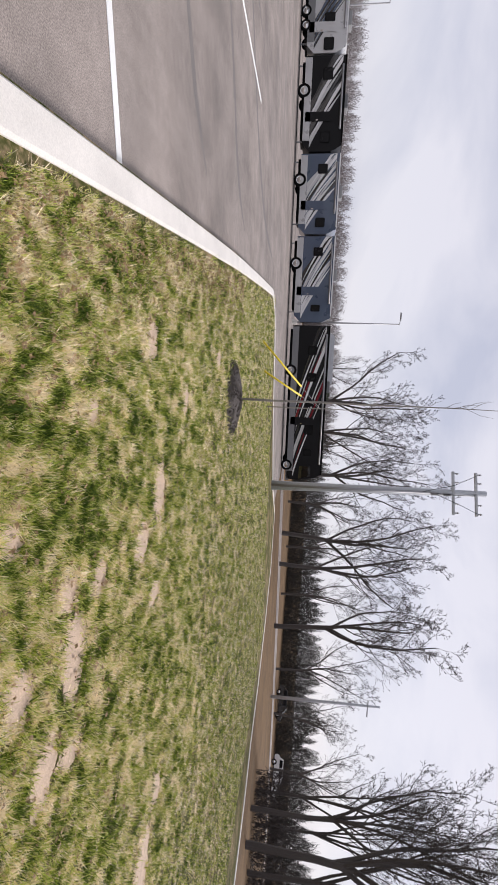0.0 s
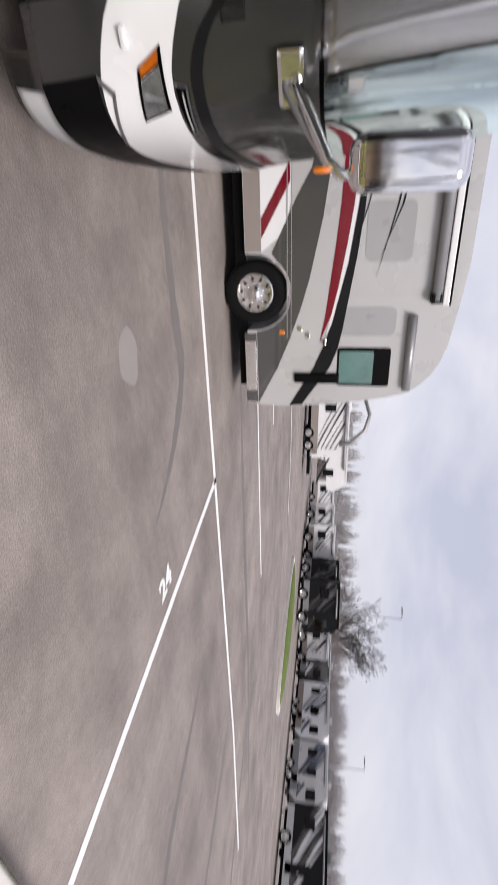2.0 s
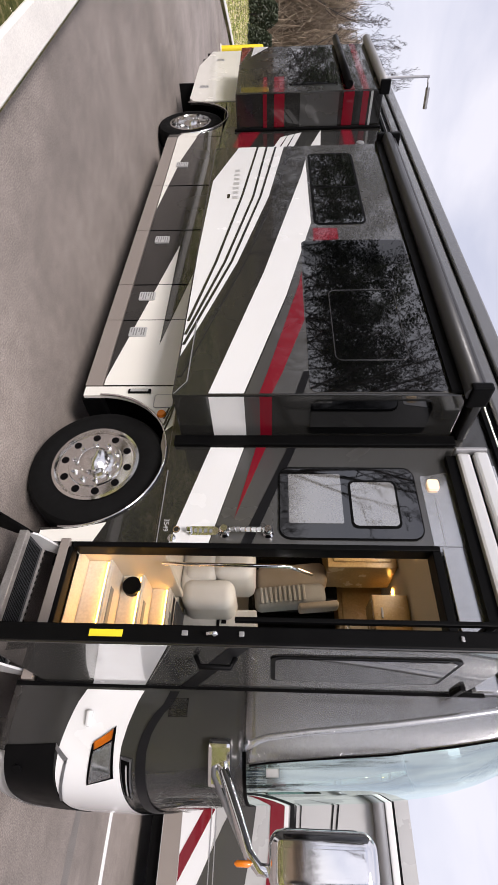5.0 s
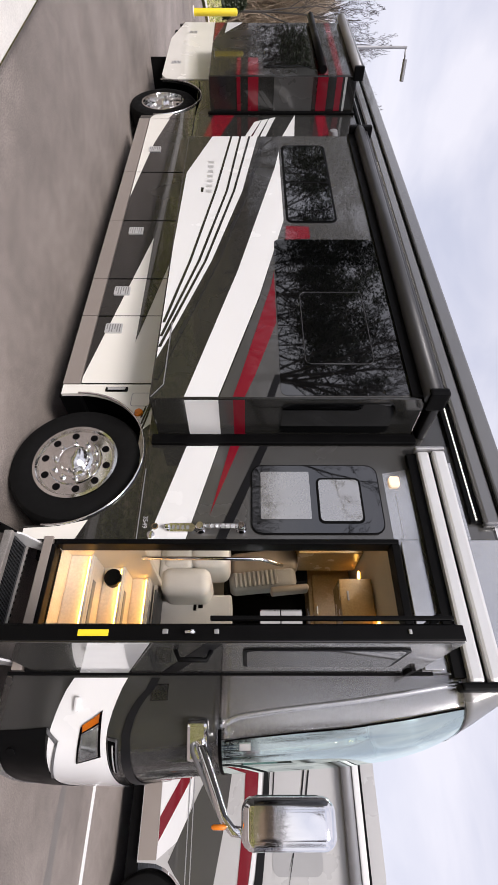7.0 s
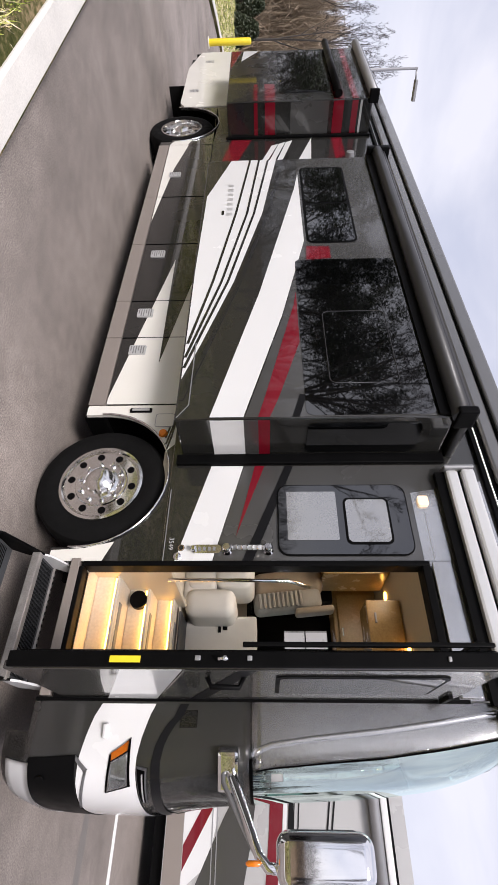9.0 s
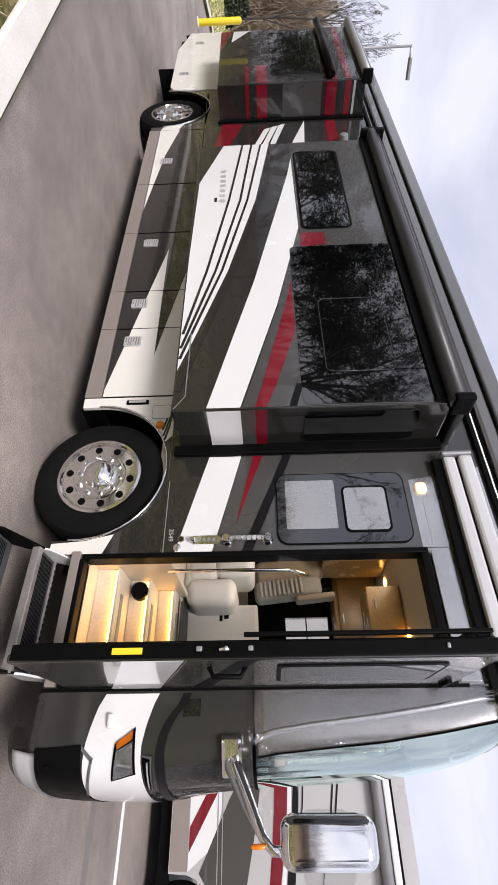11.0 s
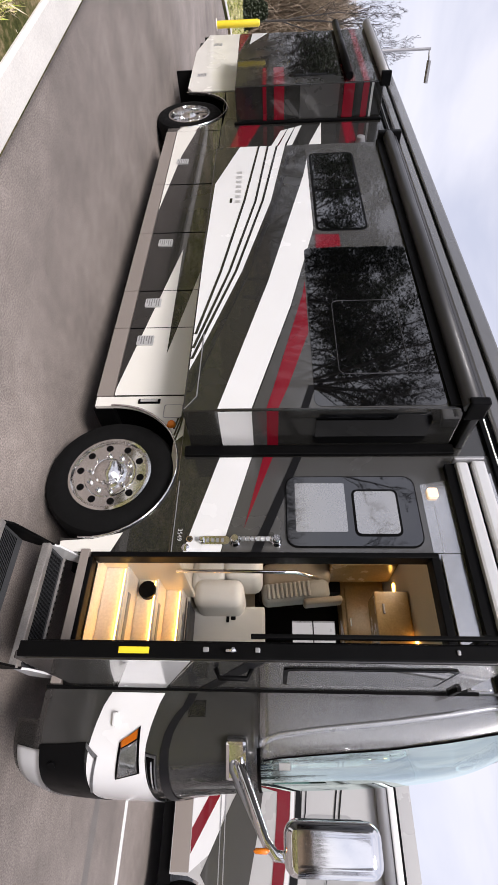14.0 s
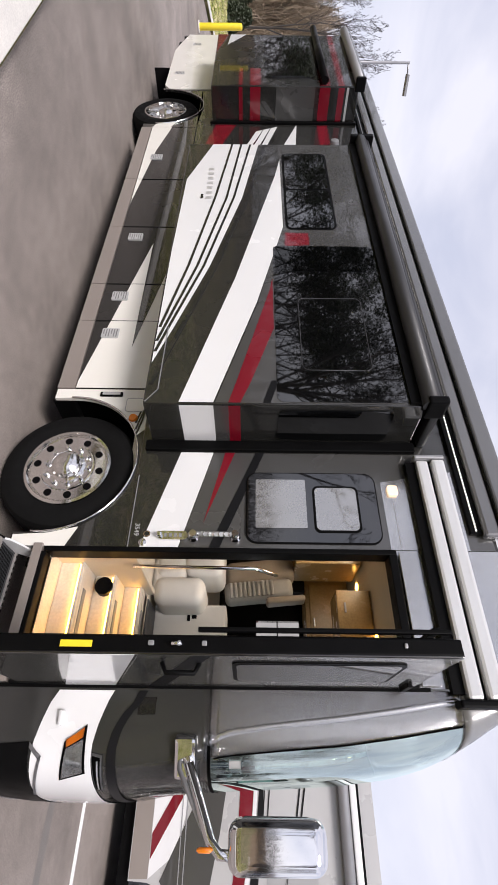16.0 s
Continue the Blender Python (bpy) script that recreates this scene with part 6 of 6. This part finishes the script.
# trees beyond the lawn, mirrored in the windows and paint
for k, (x, y, h, kind, leafy) in enumerate(((-20.5, -15.5, 11.5, 0, True), (-25.5, -18.0, 12.0, 2, True), (-22.5, -22.0, 13.0, 0, True), (-23.0, -20.0, 12.0, 2, True), (-26.0, -15.0, 11.0, 0, True), (-13.5, -15.0, 10.5, 1, False), (-15.5, -17.5, 12.0, 2, False), (-9.5, -14.5, 9.5, 1, False), (-5.0, -16.0, 10.0, 1, False), (-34.0, -15.0, 12.0, 2, True), (-0.5, -17.0, 9.5, 0, False), (-44.0, -16.0, 12.0, 0, True), (-30.0, -8.5, 9.0, 2, True), (-38.0, -11.0, 10.0, 0, True), (-49.0, -13.0, 11.0, 2, True), (-59.0, -15.0, 12.0, 0, True))):
    tree(Vector((x, y, 0.08)), h * (0.95 if leafy else 1.1), 3 if leafy else kind, 63 * k, leafy, 0.9)


# ---- woods and shrubs, past counting ----
def thicket(name, label, az0, az1, d0, d1, el, n, size, material, wobble=0.4, seed=1):
    rng = np.random.default_rng(seed)
    az = rng.uniform(az0, az1, n)
    d = rng.uniform(d0, d1, n)
    x = EYE0.x + d * np.cos(np.radians(az))
    y = EYE0.y + d * np.sin(np.radians(az))
    g = -0.02 * np.clip(x - 12, 0, 45)
    top = 1.7 + d * math.tan(radians(el)) - g
    top = top * (1 - wobble * (0.5 + 0.5 * np.sin(az * 1.9 + 1.3 * np.sin(az * 0.83) + seed)) * (0.6 + 0.4 * np.sin(az * 7.1)))
    z = g + top * rng.uniform(0, 1, n) ** 1.15 * rng.uniform(0.8, 1.12, n)
    c = np.stack([x, y, z], 1)
    u = rng.normal(0, 1, (n, 3)) * [0.55, 0.55, 1.6]
    u /= np.linalg.norm(u, axis=1, keepdims=True)
    v = np.cross(u, rng.normal(0, 1, (n, 3)))
    v /= np.linalg.norm(v, axis=1, keepdims=True)
    s = size * rng.uniform(0.5, 1.4, (n, 1))
    verts = np.concatenate([c - u * s, c + u * s, c + v * 0.045], 1).reshape(-1, 3)
    me = bpy.data.meshes.new(name)
    me.from_pydata(verts.tolist(), [], np.arange(3 * n).reshape(-1, 3).tolist())
    me.materials.append(material)
    return tagged(new(name, me), label, "woods", kind="stuff")


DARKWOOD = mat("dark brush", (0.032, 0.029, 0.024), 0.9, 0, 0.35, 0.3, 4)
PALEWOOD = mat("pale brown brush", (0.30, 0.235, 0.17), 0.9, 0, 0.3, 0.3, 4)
# distance haze is put into this paler colour of the far brush
HAZEWOOD = mat("brown brush paled for haze", (0.20, 0.175, 0.17), 0.9, 0, 0.3, 0.2, 4)
thicket("woods", "dark dense brush and evergreens behind the far road", -64, -11, 82, 94, 2.5, 130000, 0.42, DARKWOOD, 0.42, 2)
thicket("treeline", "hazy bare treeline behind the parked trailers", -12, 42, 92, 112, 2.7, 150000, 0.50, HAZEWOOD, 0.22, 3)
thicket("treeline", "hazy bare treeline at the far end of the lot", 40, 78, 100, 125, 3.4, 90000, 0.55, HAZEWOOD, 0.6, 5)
thicket("woods", "brown leafless woods behind the rear lawn", 152, 180, 46, 62, 7.0, 110000, 1.0, PALEWOOD, 0.3, 7)
thicket("woods", "brown leafless woods beyond the lawn", 180, 296, 40, 60, 4.0, 26000, 0.8, DARKWOOD, 0.4, 9)


thicket("brush", "dark leafless brush under the roadside trees", -66, -46.5, 33, 38, 0.6, 5000, 0.35, TWIG, 0.6, 13)


def shrub(x, y, z, r, h, seed):
    rnd = random.Random(seed)
    verts, faces = [], []
    for _ in range(2600):
        a, t = rnd.uniform(0, 2 * math.pi), rnd.random()
        rr = r * math.sqrt(max(0.05, 1 - t * 0.9)) * rnd.uniform(0.55, 1.05)
        c = Vector((rr * math.cos(a), rr * math.sin(a), h * t))
        u = Vector((rnd.gauss(0, 1), rnd.gauss(0, 1), rnd.gauss(0, 1))).normalized() * 0.09
        w = u.orthogonal().normalized() * 0.05
        i = len(verts)
        verts += [c - u, c + w, c + u, c - w]
        faces.append((i, i + 1, i + 2, i + 3))
    s = thing("shrub", "dense dark green evergreen shrub on the lawn", "shrub", "", pose(x, y, z))
    me = bpy.data.meshes.new("foliage")
    me.from_pydata(verts, [], faces)
    me.materials.append(LEAF)
    new("foliage", me).parent = s
    b = bmesh.new()
    tube(b, [(0, 0, -0.05), (0.03, 0, h * 0.6)], [0.07, 0.02], 7)
    part("stem", b, BARK, s)


sp = polar(167.6, 40)
shrub(sp.x, sp.y, 0.08, 0.9, 1.5, 4)
sp = polar(169.5, 43)
shrub(sp.x, sp.y, 0.08, 1.3, 1.9, 6)
sp = polar(-6.2, 60)
shrub(sp.x, sp.y, sp.z, 2.2, 4.6, 8)
# low building behind the row
p = polar(-2.0, 78)
B = thing("building", "low brown building behind the parked motorhome", "building", "", pose(p.x, p.y, p.z, 0, 0, 90))
boxpart("wall", (-4, 4, -3, 3, 0, 3.9), BARK, B)
panel("roof", [(-4.5, 3.9), (4.5, 3.9), (3.5, 5.4), (-3.5, 5.4)], -3.4, 3.4, POLE_WOOD, B)
for x in (-2.4, 0.8):
    boxpart("window", (x, x + 1.2, 3.0, 3.03, 1.2, 2.4), TINT_GLASS, B)

# ---- young tree with mulch, guy wires ----
def whip(parent, h, seed):
    """A young trunk, thin and straight, with a few short side twigs."""
    rnd = random.Random(seed)
    b = bmesh.new()
    tube(b, [(rnd.uniform(-0.02, 0.02) * (k > 0), rnd.uniform(-0.02, 0.02) * (k > 0), h * k / 6 - 0.05) for k in range(7)], [0.026, 0.024, 0.021, 0.018, 0.014, 0.010, 0.005], 7)
    part("trunk", b, BARK_YOUNG, parent)
    for _ in range(14):
        z, a, l = h * rnd.uniform(0.42, 0.95), rnd.uniform(0, 6.28), rnd.uniform(0.2, 0.6)
        b = bmesh.new()
        tube(b, [(0, 0, z), (l * 0.4 * math.cos(a), l * 0.4 * math.sin(a), z + l * 0.5), (l * 0.55 * math.cos(a), l * 0.55 * math.sin(a), z + l)], [0.006, 0.004, 0.002], 4)
        part("twig", b, BARK_YOUNG, parent)


SX, SY = 11.94, -3.72
S = thing("sapling", "thin staked sapling in a ring of dark mulch", "sapling", "", pose(SX, SY, 0.1))
whip(S, 5.4, 23)
bm = bmesh.new()
rnd = random.Random(5)
rings = []
for r, z in ((0.02, 0.16), (0.25, 0.15), (0.45, 0.10), (0.62, 0.04), (0.72, -0.01)):
    rings.append([bm.verts.new((SX + r * (1 + rnd.uniform(-0.13, 0.13)) * math.cos(2 * math.pi * k / 22), SY + r * (1 + rnd.uniform(-0.13, 0.13)) * math.sin(2 * math.pi * k / 22), 0.1 + z * rnd.uniform(0.8, 1.2))) for k in range(22)])
for a, b in zip(rings, rings[1:]):
    for k in range(22):
        bm.faces.new((a[k], a[(k + 1) % 22], b[(k + 1) % 22], b[k]))
bm.faces.new(rings[0])
tagged(part("mulch", bm, MULCH), "mound of dark brown wood mulch on the lawn", "mulch")
verts, faces = [], []
for _ in range(1500):
    a, r = rnd.uniform(0, 6.28), 0.78 * math.sqrt(rnd.random())
    c = Vector((SX + r * math.cos(a), SY + r * math.sin(a), 0.1 + 0.17 * max(0.0, 1 - r / 0.72) ** 0.7 + rnd.uniform(0.0, 0.02)))
    u = Vector((rnd.gauss(0, 1), rnd.gauss(0, 1), rnd.gauss(0, 0.6))).normalized() * rnd.uniform(0.015, 0.04)
    w = u.orthogonal().normalized() * 0.009
    i = len(verts)
    verts += [c - u - w, c + u - w, c + u + w, c - u + w]
    faces.append((i, i + 1, i + 2, i + 3))
me = bpy.data.meshes.new("mulch_chips")
me.from_pydata(verts, [], faces)
me.materials.append(MULCH)
tagged(new("mulch_chips", me), "loose dark bark chips on the mulch mound", "mulch", kind="stuff")
GX, GY = 21.0, -5.1
G = thing("sapling", "thin sapling held by guy wires with yellow guards", "sapling", "", pose(GX, GY, 0.1 + fall(GX)))
whip(G, 5.0, 29)
for x, y in ((18.5, -2.42), (19.4, -3.54)):
    base = Vector((x - GX, y - GY, -0.1))
    top = Vector((0, 0, 2.1))
    bm = bmesh.new()
    tube(bm, [base, top], 0.006, 5)
    w = part("guy_wire", bm, METAL_GREY, G)
    bm = bmesh.new()
    tube(bm, [base + (top - base) * 0.02, base + (top - base) * 0.66], 0.035, 8)
    part("wire_guard", bm, YELLOW, w, "yellow plastic wire guard")

# ---- bare spots, grass blades and dead leaves ----
SAND = mat("bare sandy soil", (0.50, 0.375, 0.27), 0.95, 0, 0.30, 14, 90, bump=0.4)
SPOTS = [(7.04, -2.56, 0.3, 0.19), (7.2, -4.2, 0.4, 0.26), (6.65, -4.54, 0.28, 0.24), (5.23, -4.8, 0.44, 0.21), (4.59, -4.63, 0.22, 0.19), (4.79, -5.33, 0.3, 0.21), (5.11, -5.51, 0.14, 0.19), (6.46, -8.3, 0.45, 0.32), (4.64, -3.67, 0.13, 0.13), (5.7, -4.43, 0.16, 0.16), (5.2, -4.31, 0.17, 0.18), (6.99, -5.27, 0.18, 0.19), (6.96, -7.81, 0.35, 0.19), (10.4, -2.9, 0.22, 0.19), (5.7, -3.1, 0.14, 0.1), (8.3, -3.3, 0.25, 0.16)]
rnd = random.Random(11)
for x, y, a, b in SPOTS:
    bm = bmesh.new()
    t = -1.8
    prism(bm, [(x + rr * (a * math.cos(k) * math.cos(t) - b * math.sin(k) * math.sin(t)), y + rr * (a * math.cos(k) * math.sin(t) + b * math.sin(k) * math.cos(t))) for k, rr in [(q, 0.86 + 0.13 * math.sin(2 * q + x * 7) + 0.10 * math.sin(3 * q + y * 9) + 0.07 * math.sin(7 * q + x) + rnd.uniform(-0.04, 0.04)) for q in [2 * math.pi * j / 40 for j in range(40)]]], 0.09, 0.106, "z")
    tagged(part("bare_patch", bm, SAND), "bare sandy patch in the lawn", "bare patch", kind="structure")


def blade_mat():
    m = mat("grass blade", (0.1, 0.12, 0.04), 0.7, 0, 0.0, 1.0, 60.0)
    n, l = m.node_tree.nodes, m.node_tree.links
    b = n["Principled BSDF"]
    geo, c, t1, add, r = n.new("ShaderNodeNewGeometry"), n.new("ShaderNodeTexCoord"), n.new("ShaderNodeTexNoise"), n.new("ShaderNodeMath"), n.new("ShaderNodeValToRGB")
    t1.inputs["Scale"].default_value, t1.inputs["Detail"].default_value = 5.0, 9
    t1.inputs["Roughness"].default_value = 0.66
    l.new(c.outputs["Object"], t1.inputs[0])
    add.operation = "MULTIPLY_ADD"
    add.inputs[1].default_value = 0.75
    l.new(geo.outputs["Random Per Island"], add.inputs[0])
    sc = n.new("ShaderNodeMath")
    sc.operation = "MULTIPLY_ADD"
    sc.inputs[1].default_value, sc.inputs[2].default_value = 5.0, -2.38
    l.new(t1.outputs[0], sc.inputs[0])
    l.new(sc.outputs[0], add.inputs[2])
    b.inputs["Specular IOR Level"].default_value = 0.12
    e = r.color_ramp.elements
    e[0].position, e[0].color = 0.08, (0.07, 0.115, 0.018, 1)
    e[1].position, e[1].color = 0.95, (1.0, 0.88, 0.66, 1)
    k = e.new(0.42)
    k.color = (0.54, 0.64, 0.11, 1)
    k = e.new(0.62)
    k.color = (0.76, 0.65, 0.31, 1)
    l.new(add.outputs[0], r.inputs[0])
    l.new(r.outputs[0], b.inputs["Base Color"])
    return m


rng = np.random.default_rng(7)


def off_spot(px, py, x, y, a, b):
    """Keeps roots off a bare spot, with a ragged edge."""
    c, s = math.cos(-1.8), math.sin(-1.8)
    u, v = ((px - x) * c + (py - y) * s) / a, (-(px - x) * s + (py - y) * c) / b
    return u * u + v * v > rng.uniform(0.25, 1.0, len(px))


n = 78000
rr = np.exp(rng.uniform(np.log(1.6), np.log(26), n))
aa = np.radians(rng.uniform(-66, 18, n))
gx, gy = EYE0.x + rr * np.cos(aa), EYE0.y + rr * np.sin(aa)
ok = (gy < -1.58 + 0.062 * gx - 0.0007 * gx * gx - 0.36) & (gy > -17) & (gx < 24)
ok &= (gx - SX) ** 2 + (gy - SY) ** 2 > 0.42
for x, y, a, b in SPOTS:
    ok &= off_spot(gx, gy, x, y, a, b)
# grass also shows along the rest of the kerb
gx2, gy2 = rng.uniform(-9.0, 9.0, 42000), rng.uniform(-9.0, -1.0, 42000)
ok2 = gy2 < -1.58 + 0.062 * gx2 - 0.40
for x, y, a, b in SPOTS:
    ok2 &= off_spot(gx2, gy2, x, y, a, b)
# and on the rear lawn behind the bollards
gy3 = rng.uniform(-4.0, 14.0, 14000)
gx3 = np.interp(gy3, [-4.0, -1.6, -0.35, 1.1, 2.1, 3.4, 6.0, 12.0, 14.0], [-11.0, -14.5, -17.0, -19.2, -21.0, -23.1, -25.5, -27.0, -27.0]) - 0.5 - 16 * rng.uniform(0, 1, len(gy3)) ** 1.5
gx, gy = np.r_[gx[ok], gx2[ok2], gx3], np.r_[gy[ok], gy2[ok2], gy3]
rr = np.r_[rr[ok], np.full(ok2.sum(), 4.5), np.full(len(gx3), 16.0)]
# every tuft is a spray of blades from one root
BLADES = 8
tall = rng.uniform(0.4, 1.1, len(gx)) + 1.5 * rng.uniform(0, 1, len(gx)) ** 6
gx, gy, rr, tall = (np.repeat(v, BLADES) for v in (gx, gy, rr, tall))
n = len(gx)
gx = gx + rng.normal(0, 0.006 + 0.003 * rr)
gy = gy + rng.normal(0, 0.006 + 0.003 * rr)
gz = 0.095 - 0.02 * np.clip(gx - 12, 0, 45)
root = np.stack([gx, gy, gz], 1)
th = rng.uniform(0, 2 * np.pi, n)
side = np.stack([np.cos(th), np.sin(th), np.zeros(n)], 1) * (0.0024 + 0.0007 * rr)[:, None] * rng.uniform(0.6, 1.3, (n, 1))
lie = rng.uniform(0.2, 1.6, (n, 1))
ph = rng.uniform(0, 2 * np.pi, n)
flat = rng.uniform(0, 1, (n, 1)) < 0.14
lie = np.where(flat, rng.uniform(1.5, 3.0, (n, 1)), lie)
tip = np.stack([np.cos(ph), np.sin(ph), np.zeros(n)], 1) * lie * 0.032 * tall[:, None] + np.array([0, 0, 1]) * np.where(flat, 0.012, rng.uniform(0.02, 0.06, (n, 1))) * tall[:, None]
verts = np.concatenate([root - side, root + side, root + tip], 1).reshape(-1, 3)
me = bpy.data.meshes.new("grass")
me.vertices.add(3 * n)
me.vertices.foreach_set("co", verts.astype(np.float32).ravel())
me.loops.add(3 * n)
me.loops.foreach_set("vertex_index", np.arange(3 * n, dtype=np.int32))
me.polygons.add(n)
me.polygons.foreach_set("loop_start", np.arange(0, 3 * n, 3, dtype=np.int32))
me.update(calc_edges=True)
me.materials.append(blade_mat())
tagged(new("grass", me), "short mixed green and straw grass blades on the lawn", "grass", kind="stuff")

DEADLEAF = mat("dead oak leaf", (0.27, 0.175, 0.085), 0.8, 0, 0.4, 9, 50)
verts, faces = [], []
rnd = random.Random(3)
for j in range(5200):
    r, a = math.exp(rnd.uniform(math.log(1.8), math.log(14))), radians(rnd.uniform(-66, 14))
    x, y = EYE0.x + r * math.cos(a), EYE0.y + r * math.sin(a)
    if j > 2200:
        # more of them drift against the kerb
        x = rnd.uniform(1.0, 13.0)
        y = kerb_y(x) - 0.40 - abs(rnd.gauss(0, 0.45))
    if y > kerb_y(x) - 0.4:
        continue
    t, s = rnd.uniform(0, 6.28), rnd.uniform(0.014, 0.030) * (1.5 if rnd.random() < 0.08 else 1.0)
    z = 0.112 + rnd.uniform(0, 0.03) + fall(x)
    i = len(verts)
    for k, q in enumerate((1.0, 0.5, 0.95, 0.45, 1.0, 0.5, 0.9, 0.45)):
        verts.append((x + s * q * math.cos(t + k * 0.785), y + s * q * math.sin(t + k * 0.785), z + rnd.uniform(-0.008, 0.012)))
    faces.append(tuple(range(i, i + 8)))
me = bpy.data.meshes.new("dead_leaves")
me.from_pydata(verts, [], faces)
me.materials.append(DEADLEAF)
tagged(new("dead_leaves", me), "scattered curled brown dead leaves on the lawn", "leaves", kind="stuff")
